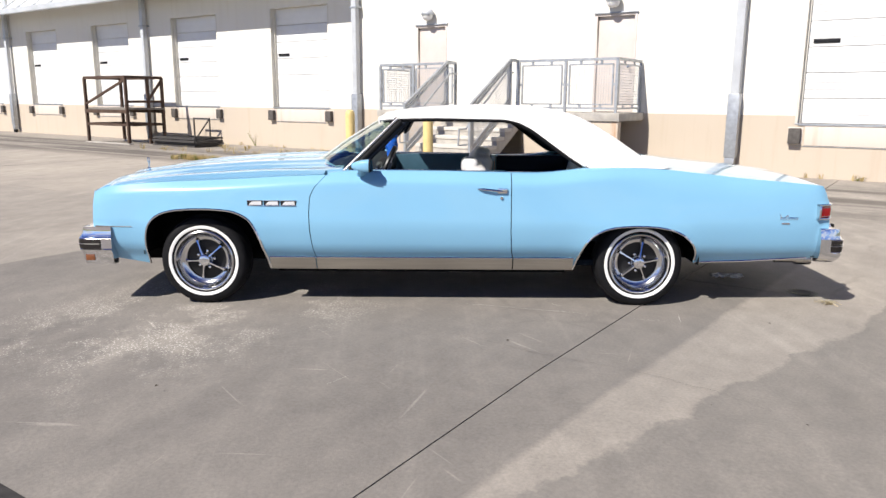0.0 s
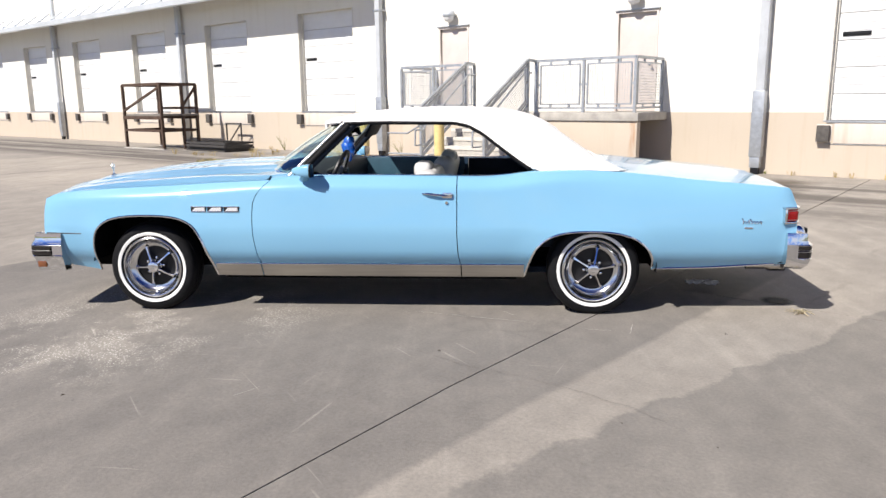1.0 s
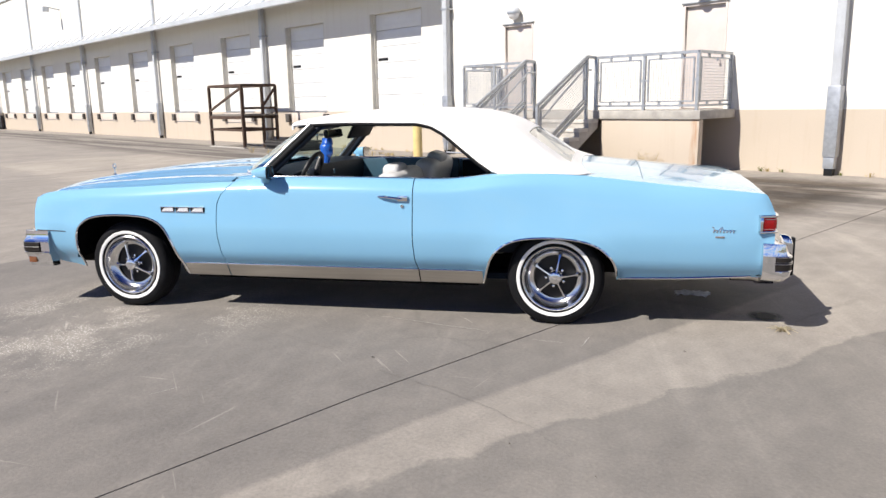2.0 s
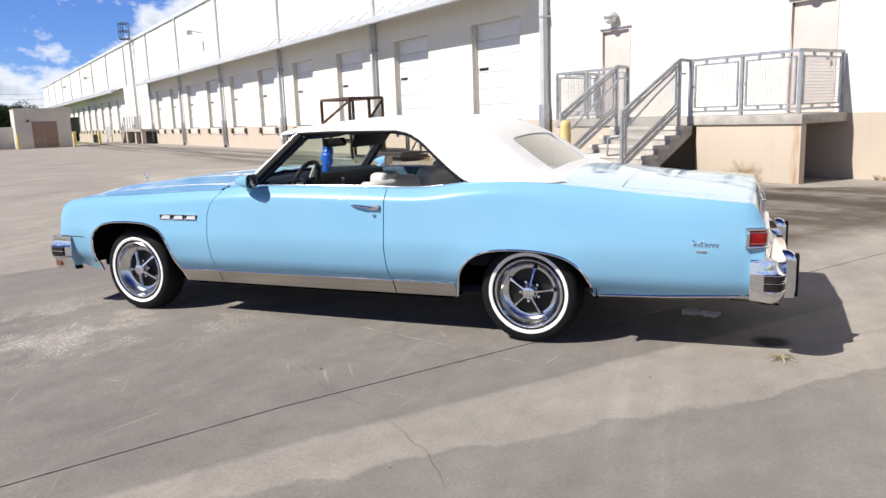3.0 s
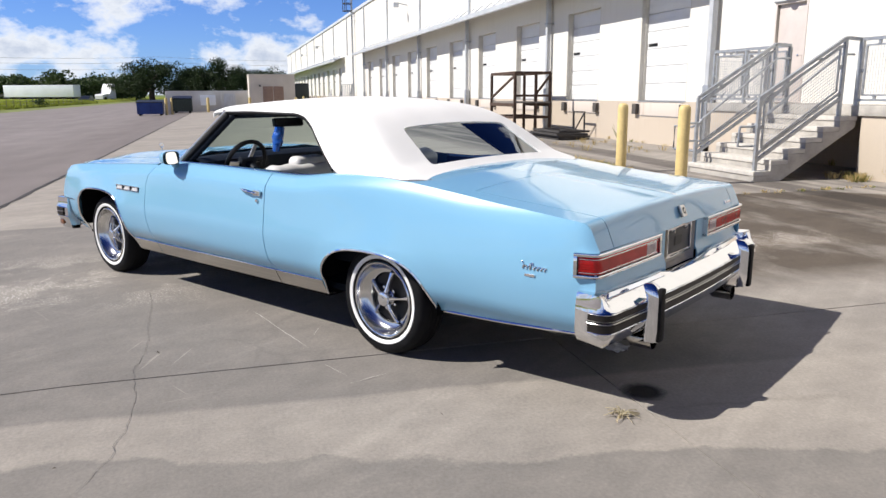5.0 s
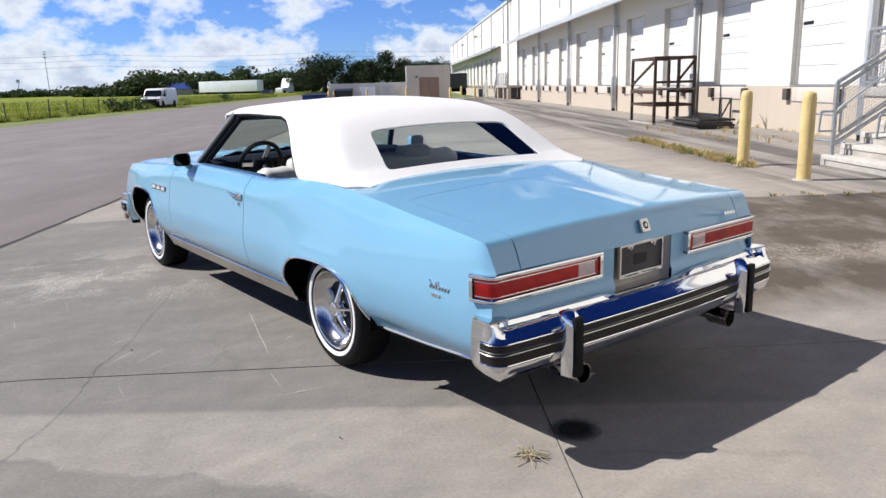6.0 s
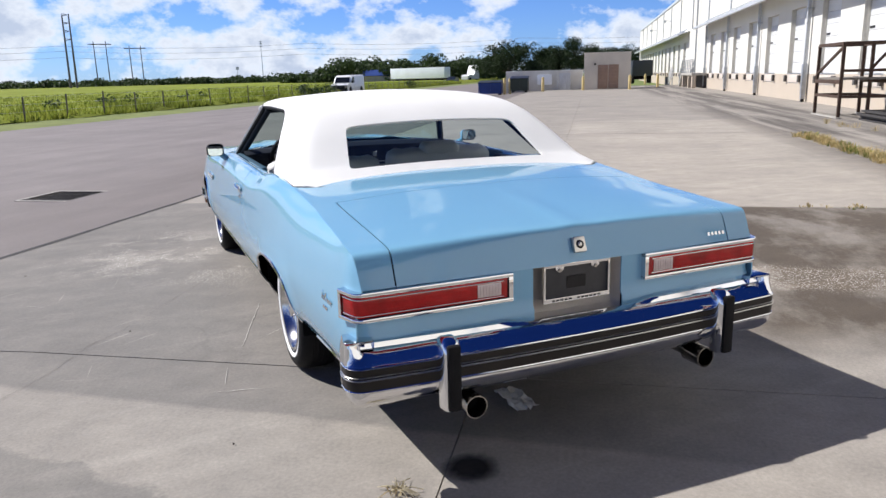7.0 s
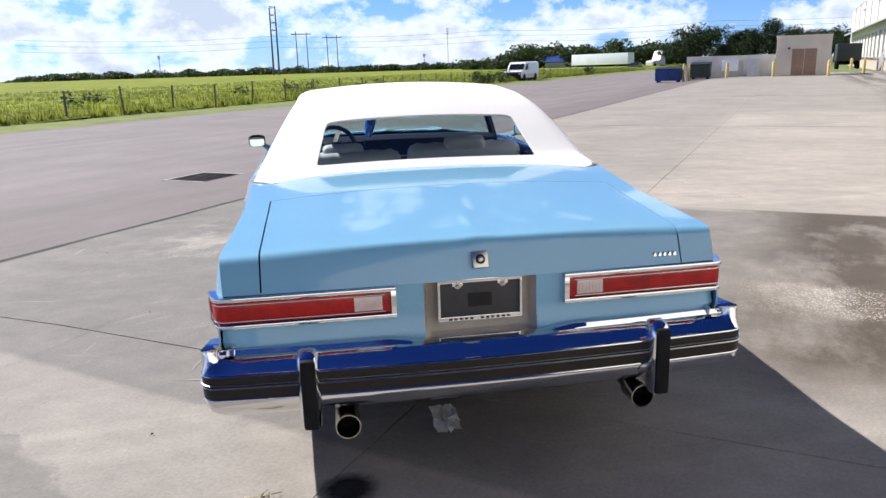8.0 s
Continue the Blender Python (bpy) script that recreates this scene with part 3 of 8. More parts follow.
# trunk lid
s = Shape()
rows = []
for x in steps(2.115, 2.66, 20) + TAIL_XS:
    rows.append([(deck_x(x, y), y, deck_z(x, y)) for y in steps(-LID_Y + 0.006, LID_Y - 0.006, 40)])
s.grid(rows, flip=True)
lid = part("trunk_lid", s, PAINT, car)
thicken(lid, 0.006)
s = Shape()
s.grid([[(x, y, deck_z(x, y)) for y in steps(-LID_Y, LID_Y, 40)] for x in steps(1.66, 2.1110, 14)], flip=True)
thicken(part("tulip_panel", s, PAINT, car), 0.006)
TAIL_FACE = pose(2.893, 0, 0.818, 0, -24, 0)
s = Shape().box((-0.006, -0.029, -0.031), (0.010, 0.029, 0.031), 0.005)
em = part("emblem", s, BRUSHED, lid, "square chrome emblem with dark round centre", at=TAIL_FACE)
s = Shape().spin([(0, 0.0015), (0.015, 0.0012), (0.018, 0.0)], (0.0105, 0, 0), 20, axis=0)
part("medallion", s, BLACK_PAINT, em)
s = Shape().spin([(0, 0.0022), (0.008, 0.0018), (0.010, 0.0)], (0.0118, 0, 0), 16, axis=0)
part("badge_boss", s, BRUSHED, em)
for k in range(5):
    y = 0.675 + 0.020 * k
    s = Shape().box((-0.002, 0, -0.008), (0.005, 0.013, 0.008), 0.002)
    part("name_bar", s, CHROME, lid, "small chrome bar", at=pose(2.884, y, 0.786, 0, -26, 0))

# panel between trunk and bumper, with the recess for the plate
for sg in (-1, 1):
    s = Shape()
    rows = []
    for z in (0.752, 0.74, 0.66, 0.60, 0.58, 0.53):
        rows.append([(tail_x(y) - 0.012 - 0.36 * max(0, y - 0.88) + (0.012 if z < 0.59 else 0), sg * y, z) for y in (0.935, 0.88, 0.8, 0.6, 0.4, 0.3, 0.212)])
    s.grid(rows)
    thicken(part("tail_panel", s, PAINT, car), 0.006)
s = Shape()
rows = []
for z, k in ((0.752, 0.2), (0.735, 1.0), (0.60, 1.0), (0.545, 0.7), (0.525, 0.0)):
    rows.append([(2.888 - 0.062 * k * d, y, z) for y, d in ((-0.214, 0), (-0.195, 0.9), (-0.18, 1), (0.18, 1), (0.195, 0.9), (0.214, 0))])
s.grid(rows)
thicken(part("plate_recess", s, RECESS, car, "dull tan recess behind the plate"), 0.004)
s = Shape().box((2.868, -0.152, 0.600), (2.878, 0.152, 0.738), 0.004)
pl = part("licence_plate", s, PLATE_GREY, car, "dark blank plate in bright frame")
s = Shape()
for lo, hi in (((-0.160, 0.734), (0.160, 0.748)), ((-0.160, 0.590), (0.160, 0.608)), ((-0.160, 0.604), (-0.150, 0.738)), ((0.150, 0.604), (0.160, 0.738))):
    s.box((2.872, lo[0], lo[1]), (2.890, hi[0], hi[1]), 0.003)
for y in (-0.085, 0.085):
    s.spin([(0, 0.019), (0.013, 0.0185), (0.014, 0.0)], (2.872, y, 0.726), 14, axis=0)
    s.box((2.872, y - 0.020, 0.722), (2.890, y + 0.020, 0.735), 0.003)
part("frame", s, CHROME, pl, "bright chrome plate frame")
for y in (-0.085, 0.085):
    part("bolt", Shape().spin([(0, 0.004), (0.007, 0.003), (0.008, 0.0)], (2.8925, y, 0.722), 10, axis=0), PIPE_METAL, pl)
s = Shape().box((2.879, -0.045, 0.640), (2.881, 0.045, 0.690), 0.0)
part("dark_patch", s, BLACK_PAINT, pl)
for k in range(12):
    if k not in (5,):
        s = Shape().box((2.890, -0.12 + 0.02 * k, 0.595), (2.8915, -0.108 + 0.02 * k, 0.602), 0)
        part("lettering_bar", s, BLACK_PAINT, pl)

# tail lamps
for sg in (-1, 1):
    # plan of the lamp: along the tail from its inner end, round the corner, a short way up the side
    plan = [(tail_x(y), y) for y in steps(0.315, 0.915, 16)] + [(2.896, 0.927), (2.890, 0.937), (2.878, 0.9445), (2.86, 0.950), (2.83, 0.959), (2.797, 0.969)]
    run = [0.0]
    for (a, b), (c, d) in zip(plan, plan[1:]):
        run.append(run[-1] + math.hypot(c - a, d - b))

    def along(t, out):
        """A place of the lamp by its distance from the inner end, standing out by so much."""
        x, y = (float(np.interp(t, run, [p[k] for p in plan])) for k in (0, 1))
        x2, y2 = (float(np.interp(min(t + 0.004, run[-1]), run, [p[k] for p in plan])) for k in (0, 1))
        x1, y1 = (float(np.interp(max(t - 0.004, 0), run, [p[k] for p in plan])) for k in (0, 1))
        h = math.hypot(x2 - x1, y2 - y1)
        return x + out * (y2 - y1) / h, sg * (y - out * (x2 - x1) / h)

    def band(t0, t1, z0, z1, out, n=0):
        b = Shape()
        ts = steps(t0, t1, n) if n else sorted(set([t0, t1] + [t for t in run if t0 < t < t1]))
        rows = []
        for t in ts:
            rows.append([(*along(t, o), z) for o, z in ((-0.02, z0), (out, z0), (out + 0.002, z0 + 0.003), (out + 0.002, z1 - 0.003), (out, z1), (-0.02, z1))])
        k0, w = len(b.v), 6
        b.grid(rows)
        b.f += [tuple(k0 + i for i in range(w)), tuple(k0 + (len(ts) - 1) * w + i for i in range(w))[::-1]]
        return b

    END = run[-1]
    lamp = part("tail_lamp", band(0.004, END - 0.004, 0.642, 0.742, 0.002), BLACK_PAINT, car, "red tail lamp in chrome bezel")
    frame_shape = Shape()
    for a in (band(0.0, END, 0.733, 0.748, 0.014), band(0.0, END, 0.637, 0.651, 0.014), band(0.0, 0.018, 0.639, 0.746, 0.013, 1), band(END - 0.016, END, 0.639, 0.746, 0.013, 1)):
        frame_shape.add(a.v, a.f)
    part("bezel", frame_shape, CHROME, lamp, "chrome lamp bezel")
    part("red_lens", band(0.155, END - 0.020, 0.654, 0.730, 0.006), RED_LENS, lamp, "ribbed red lens")
    part("reverse_lens", band(0.050, 0.150, 0.666, 0.717, 0.008, 6), WHITE_LENS, lamp, "pale reversing lens")
    part("red_surround", band(0.022, 0.154, 0.654, 0.730, 0.005), RED_LENS, lamp)
    rl = Shape()
    for z in (0.671, 0.681, 0.691, 0.701, 0.711):
        a = band(0.165, END - 0.03, z - 0.001, z + 0.001, 0.0075)
        rl.add(a.v, a.f)
    part("lens_ribs", rl, RED_LENS, lamp)
    tr = Shape()
    for z in (0.6615, 0.7215):
        a = band(0.04, END - 0.024, z - 0.0016, z + 0.0016, 0.0088)
        tr.add(a.v, a.f)
    part("inner_trim", tr, CHROME, lamp)
    for j in range(7):
        part("reverse_rib", band(0.058 + 0.013 * j, 0.062 + 0.013 * j, 0.670, 0.713, 0.0105, 1), WHITE_LENS, lamp)
    # chrome script on the quarter panel
    sc = Shape()
    pts = []
    for u in steps(0, 1, 90):
        tall = 1.9 if u < 0.12 or 0.30 < u < 0.44 else 0.9
        x = 2.525 + 0.135 * u + 0.006 * math.sin(2 * math.pi * 7 * u)
        z = 0.640 + 0.0085 * tall * (1 + math.sin(2 * math.pi * 7 * u + 1.2))
        pts.append((x, sg * (side_y(x, z) + 0.003), z))
    sc.tube(pts, 0.0026, 5)
    part("script_badge", sc, CHROME, car, "chrome script badge as a plain wave")
    sc = Shape().box((2.545, sg * side_y(2.57, 0.613) - 0.004, 0.606), (2.600, sg * side_y(2.57, 0.613) + 0.004, 0.619), 0.002)
    part("badge_bar", sc, CHROME, car)


# bumpers
def bumper(rear, profile, ends, name, mat, lab=""):
    """profile: (out, z) round the section; ends wrap forward along the side."""
    s = Shape()
    path, half, r = [], 0.945 if rear else 0.92, 0.06 if rear else 0.07
    for y in steps(-half, -0.82, 10)[:-1] + steps(-0.82, 0.82, 28) + steps(0.82, half, 10)[1:]:
        path.append((y, (3.035 - 0.045 * y * y) if rear else (2.50 - 0.05 * y * y), 0.0))
    rows = []
    turn = [(k, math.pi / 2 * k / 6) for k in range(7)]
    full = []
    for k, a in turn:
        full.append((-(half + r * math.sin(a)), path[0][1] - r * (1 - math.cos(a)), a))
    full = [(full[-1][0], full[-1][1] - ends, math.pi / 2)] + [(full[-1][0], full[-1][1] - ends * 0.5, math.pi / 2)] + full[::-1]
    line = [(y, x, -a) for y, x, a in full] + [(y, x, 0.0) for y, x, _ in path[1:-1]] + [(-y, x, a) for y, x, a in full[::-1]]
    for y, x, a in line:
        # towards the ends the upper slope stands upright; the lip at the back tapers out beside the plate
        w = math.sin(a) ** 2
        if rear:
            w = max(0.0, min(1.0, (abs(y) - 0.86) / 0.145)) ** 2 * 0.45 + 0.55 * w
        h = max(0.0, min(1.0, (abs(y) - 0.245) / 0.09)) if rear else 0.0
        row = []
        # ahead of the strip's end the flank is one slightly crowned face that tucks in at its front
        flank = [k for k, q in enumerate((line[0], line[1], line[-1], line[-2])) if q == (y, x, a)] if rear and ends > 0.1 else []
        for o, z in profile:
            if flank and 0.41 < z < 0.507:
                o = 0.004
            if rear and z > 0.506:
                lift = max(0.0, min(1.0, (z - 0.508) / 0.042))
                tall = z + (0.016 * h * (1 - w) if o < -0.080 else 0.0) + 0.030 * w * lift
                o, z = o + (max(o, 0.003 - 0.003 * lift) - o) * w * (o > -0.108), tall
            elif not rear and z > 0.479:
                o += (max(o, -0.010) - o) * w * (o > -0.09)
            if flank and z > 0.335:
                o -= (0.013 if flank[0] % 2 == 0 else 0.001) + 0.010 * ((z - 0.46) / 0.12) ** 4
            row.append(((x + o * math.cos(a)) * (1 if rear else -1), y + o * math.sin(a), z))
        rows.append(row)
    s.grid(rows, close=True)
    s.f += [tuple(range(len(profile))), tuple((len(rows) - 1) * len(profile) + i for i in range(len(profile)))[::-1]]
    return part(name, s, mat, car, lab)


rear = bumper(True, [(-0.112, 0.545), (-0.109, 0.549), (-0.092, 0.550), (-0.084, 0.547), (-0.076, 0.546), (-0.070, 0.544), (-0.058, 0.538), (-0.030, 0.524), (-0.004, 0.508), (0.004, 0.505), (-0.004, 0.503), (-0.004, 0.414), (0.002, 0.408), (0.0, 0.390), (-0.014, 0.362), (-0.05, 0.336), (-0.10, 0.334)], 0.11, "rear_bumper", CHROME, "wide chrome rear bumper with dark rubber strip")
front = bumper(False, [(-0.10, 0.556), (-0.065, 0.560), (-0.052, 0.552), (-0.03, 0.515), (0.0, 0.482), (0.004, 0.476), (-0.004, 0.472), (-0.004, 0.404), (0.002, 0.398), (0.0, 0.388), (-0.010, 0.380), (-0.030, 0.292), (-0.10, 0.288)], 0.18, "front_bumper", CHROME, "wide chrome front bumper with dark rubber strip")
for rear_end, owner in ((True, rear), (False, front)):
    for z0, z1, o, mat, nm in ((0.416, 0.502, 0.004, STRIP_RUBBER, "rubber_strip"), (0.456, 0.461, 0.0085, BRUSHED, "pin_stripe"), (0.468, 0.471, 0.0085, BRUSHED, "pin_stripe"), (0.498, 0.504, 0.006, CHROME, "edge_stripe"), (0.412, 0.418, 0.006, CHROME, "edge_stripe")) if rear_end else ((0.406, 0.470, 0.004, STRIP_RUBBER, "rubber_strip"), (0.437, 0.441, 0.0085, BRUSHED, "pin_stripe")):
        s = bumper(rear_end, [(-0.02, z0), (o, z0), (o + 0.002, (z0 + z1) / 2), (o, z1), (-0.02, z1)], 0.04 if rear_end else 0.10, nm, mat)
        s.parent = owner
for sg in (-1, 1):
    s = Shape()
    sec = [(0.0, -0.038), (0.045, -0.034), (0.06, -0.02), (0.06, 0.02), (0.045, 0.034), (0.0, 0.038)]
    rows = []
    for z, o, k in ((0.300, -0.03, 0.7), (0.31, 0.0, 0.95), (0.36, 0.004, 1), (0.52, 0.004, 1), (0.545, -0.004, 1), (0.562, -0.012, 0.93), (0.572, -0.018, 0.8), (0.578, -0.014, 0.55), (0.5795, -0.002, 0.2)):
        rows.append([(3.012 + o + a * k, sg * 0.640 + b * k, z) for a, b in sec])
    s.grid(rows, close=True)
    s.f += [tuple(range(6))[::-1], tuple(48 + i for i in range(6))]
    g = part("bumper_guard", s, CHROME, rear, "chrome bumper guard with black pad")
    g.parent = rear
    s = Shape().box((3.057, sg * 0.640 - 0.026, 0.312), (3.085, sg * 0.640 + 0.026, 0.562), 0.012)
    part("guard_pad", s, BLACK_RUBBER, rear, "black rubber pad")
    # tail pipes
    s = Shape()
    s.spin([(0.030, -0.24), (0.030, -0.10), (0.045, -0.08), (0.046, 0.03), (0.042, 0.03), (0.040, -0.06)], (2.965, sg * 0.56 + 0.045, 0.268), 24, axis=0)
    e = part("tail_pipe", s, PIPE_METAL, car, "wide dull chrome exhaust tip")
    s = Shape().spin([(0, 0), (0.041, 0.0)], (2.92, sg * 0.56 + 0.045, 0.268), 20, axis=0)
    part("bore", s, UNDER, e)
    # front side lamp
    s = Shape().box((-2.405, sg * 0.964 - 0.014, 0.318), (-2.340, sg * 0.964 + 0.014, 0.362), 0.006)
    part("side_lamp", s, AMBER_LENS, front, "amber side lamp")
    s = Shape().tube([(x, sg * (side_y(x, 0.560) - 0.001), 0.560) for x in steps(-2.33, -2.05, 10)], 0.004, 6)
    part("fender_crease", s, BLACK_PAINT, car)
s = Shape()
s.box((2.80, -0.9, 0.36), (2.90, 0.9, 0.53), 0.01)
part("bumper_backing", s, UNDER, car)


# wheels
def wheel_meshes():
    t = Shape()
    t.spin([(0.205, -0.085), (0.222, -0.098), (0.250, -0.106), (0.285, -0.104), (0.306, -0.088), (0.315, -0.060), (0.317, 0.0), (0.315, 0.060), (0.306, 0.088), (0.28, 0.10), (0.21, 0.09)], (0, 0, 0), 56)
    for k in (-0.045, -0.015, 0.015, 0.045):
        t.spin([(0.3165, k - 0.006), (0.319, k - 0.005), (0.319, k + 0.005), (0.3165, k + 0.006)], (0, 0, 0), 56)
    w = Shape().spin([(0.230, -0.1010), (0.232, -0.1048), (0.250, -0.1085), (0.253, -0.106)], (0, 0, 0), 56)
    r = Shape().spin([(0.214, -0.088), (0.216, -0.100), (0.209, -0.105), (0.202, -0.102), (0.199, -0.092), (0.194, -0.080), (0.186, -0.066), (0.176, -0.052), (0.164, -0.042), (0.152, -0.037), (0.145, -0.036), (0.142, -0.030), (0.140, 0.03)], (0, 0, 0), 64)
    d = Shape().spin([(0, 0.004), (0.08, 0.004), (0.143, 0.010)], (0, 0, 0), 40)
    sp = Shape()
    for k in range(5):
        a = 2 * math.pi * k / 5 + math.pi / 2
        rows = []
        for rr, w0, y in ((0.030, 0.013, -0.080), (0.06, 0.0088, -0.070), (0.095, 0.0078, -0.060), (0.125, 0.0095, -0.050), (0.150, 0.016, -0.042)):
            rows.append([(rr * math.cos(a) - q * math.sin(a), yy, rr * math.sin(a) + q * math.cos(a)) for q, yy in ((-w0, y + 0.03), (-w0, y), (-w0 * 0.5, y - 0.008), (w0 * 0.5, y - 0.008), (w0, y), (w0, y + 0.03))])
        sp.grid(rows)
    c = Shape().spin([(0, -0.101), (0.012, -0.1005), (0.014, -0.098), (0.030, -0.097), (0.038, -0.093), (0.041, -0.085), (0.042, -0.055), (0.047, -0.050)], (0, 0, 0), 32)
    nuts = []
    for k in range(5):
        a = 2 * math.pi * (k + 0.5) / 5 + math.pi / 2
        nuts.append(("lug_nut", Shape().spin([(0, -0.056), (0.009, -0.053), (0.010, -0.03)], (0.062 * math.cos(a), 0, 0.062 * math.sin(a)), 8), CHROME, ""))
    return [(n, sh.data(n, m), l) for n, sh, m, l in (("tyre", t, BLACK_RUBBER, "black tyre"), ("whitewall", w, WHITEWALL, "thin white sidewall ring"), ("rim", r, ALLOY, "polished deep rim"), ("wheel_dish", d, UNDER, "black wheel centre"), ("spokes", sp, CHROME, "five chrome spokes"), ("centre_cap", c, CHROME, ""), *nuts)]


WHEEL = wheel_meshes()
for x in (-1.57, 1.57):
    for sg in (-1, 1):
        hub = part("wheel", Shape().spin([(0.02, -0.02), (0.14, -0.02), (0.14, 0.06), (0.02, 0.06), (0.02, -0.02)], (0, 0, 0), 20), BLACK_PAINT, car, "whitewall wheel with five chrome spokes", at=pose(x, sg * 0.838, 0.312, 0, 0, 180 if sg > 0 else 0) @ pose(0, 0, 0, 0, 17 + 23 * sg + 11 * x, 0))
        for n, me, lab in WHEEL:
            part(n, me, None, hub, lab)


# ---- convertible top, glass and cabin ----
TOP_Z = [(-0.32, 1.325), (-0.28, 1.345), (-0.15, 1.368), (0.1, 1.392), (0.4, 1.405), (0.7, 1.402), (0.95, 1.385), (1.12, 1.352), (1.24, 1.308), (1.36, 1.240), (1.50, 1.145), (1.64, 1.050), (1.74, 0.995), (1.80, 0.975)]
TOP_LOW = [(-0.32, 1.296), (-0.18, 1.308), (0.1, 1.312), (0.60, 1.306), (0.70, 1.286), (0.80, 1.236), (0.92, 1.148), (1.04, 1.062), (1.14, 0.998), (1.20, 0.974), (1.5, 0.982), (1.80, 0.972)]
GLASS_IN = [(1.352, 0.46), (1.356, 0.49), (1.366, 0.51), (1.40, 0.525), (1.50, 0.548), (1.60, 0.572), (1.632, 0.578), (1.645, 0.572), (1.650, 0.555)]


def sail_y(z):
    return 0.690 + 0.205 * max(0, min(1.1, (1.31 - z) / 0.335)) ** 0.9


def top_section(x):
    """Half a cross-section of the top from the middle outwards, (y, z)."""
    zc, lo = lerp_table(TOP_Z, x), straight_table(TOP_LOW, x)
    lo = min(lo, zc - 0.004)
    room = zc - lo
    corner = min(0.085, room * 0.75)
    crown = 0.030 * max(0, min(1, room / 0.09))
    y_end = sail_y(zc - corner)
    y_flat = y_end - 0.13 * min(1, corner / 0.085)
    glass = straight_table(GLASS_IN, x) if GLASS_IN[0][0] <= x <= GLASS_IN[-1][0] else 0.53 if x < 1.36 else 0.57
    pts = []
    for k in steps(0, 1, 8):
        pts.append((glass * k, zc - crown * (glass * k / y_flat) ** 2))
    for k in steps(0, 1, 4)[1:]:
        y = glass + (y_flat - glass) * k
        pts.append((y, zc - crown * (y / y_flat) ** 2))
    z0 = zc - crown
    for k in steps(0, 1, 6)[1:]:
        a, b, c = (1 - k) ** 2, 2 * k * (1 - k), k * k
        ym = y_flat + (y_end - y_flat) * 0.86
        pts.append((a * y_flat + b * ym + c * y_end, a * z0 + b * (z0 - 0.012) + c * (zc - corner - crown * 0.6)))
    y_last, z_last = pts[-1]
    for k in steps(0, 1, 7)[1:]:
        z = z_last + (lo - z_last) * k
        pts.append((max(y_last, sail_y(z)) if z < z_last else y_last, min(z, z_last)))
    return pts


xs = sorted(set(steps(-0.32, 1.352, 50) + [a for a, _ in GLASS_IN] + steps(1.40, 1.64, 10) + [1.67, 1.70, 1.73, 1.76, 1.80]))
rows = []
for x in xs:
    # the rear corners of its base are rounded
    widest = 0.92 - 0.13 * max(0.0, (x - 1.64) / 0.16) ** 2
    half = [(min(y, widest), z) for y, z in top_section(x)]
    rows.append([(x, -y, z) for y, z in half[::-1]] + [(x, y, z) for y, z in half[1:]])
mid = len(top_section(0.0)) - 1
s = Shape()
s.grid(rows, flip=True, keep=lambda i, j: not (GLASS_IN[0][0] - 0.001 <= xs[i] and xs[i + 1] <= GLASS_IN[-1][0] + 0.001 and mid - 8 <= j < mid + 8))
# turned-down edge over the windscreen
first = rows[0]
s.grid([first, [(x + 0.004, y, z - 0.03) for x, y, z in first]])
top = part("convertible_top", s, TOP_VINYL, car, "white grained vinyl folding top", smooth=50)
thicken(top, 0.012)
# grey welt where the top meets the body
rim = [r[0] for r in rows if r[0][0] > 1.13] + rows[-1][1:-1] + [r[-1] for r in rows[::-1] if r[0][0] > 1.13]
part("welt", Shape().tube([(x + 0.002, y * 1.003, z + 0.001) for x, y, z in rim], 0.0035, 6), WELT, top, "grey welt along the lower edge")
# black lining seen from inside
s = Shape()
lining = []
for x in steps(-0.28, 1.30, 30):
    half = top_section(x)
    lining.append([(x, -y * 0.985, z - 0.022) for y, z in half[:0:-1]] + [(x, y * 0.985, z - 0.022) for y, z in half])
s.grid(lining)
part("headlining", s, BLACK_PAINT, top, "dark lining of the top")
for x in (0.35, 0.85, 1.22):
    m = Shape()
    half = top_section(x)
    m.tube([(x, -y * 0.97, z - 0.04) for y, z in half[17:0:-1]] + [(x, y * 0.97, z - 0.04) for y, z in half[:18]], 0.014, 6)
    part("top_bow", m, BLACK_PAINT, top)
# rear window
s = Shape()
rows = []
for x in [a for a, _ in GLASS_IN]:
    g = straight_table(GLASS_IN, x) + 0.008
    rows.append([(x, g * k, lerp_table(TOP_Z, x) - 0.010 - 0.030 * (g * k / 0.72) ** 2) for k in steps(-1, 1, 14)])
s.grid(rows, flip=True)
rw = part("rear_window", s, REAR_GLASS, car, "wide clear rear window")
rw.visible_shadow = False
# dark edge of the folding frame along the side windows
for sg in (-1, 1):
    m = Shape()
    pts = [(x, sg * (sail_y(straight_table(TOP_LOW, x)) - 0.012), straight_table(TOP_LOW, x) - 0.010) for x in steps(-0.18, 1.13, 46)]
    m.tube(pts, 0.016, 6)
    part("window_seal", m, BLACK_RUBBER, car, "black rubber weatherstrip")

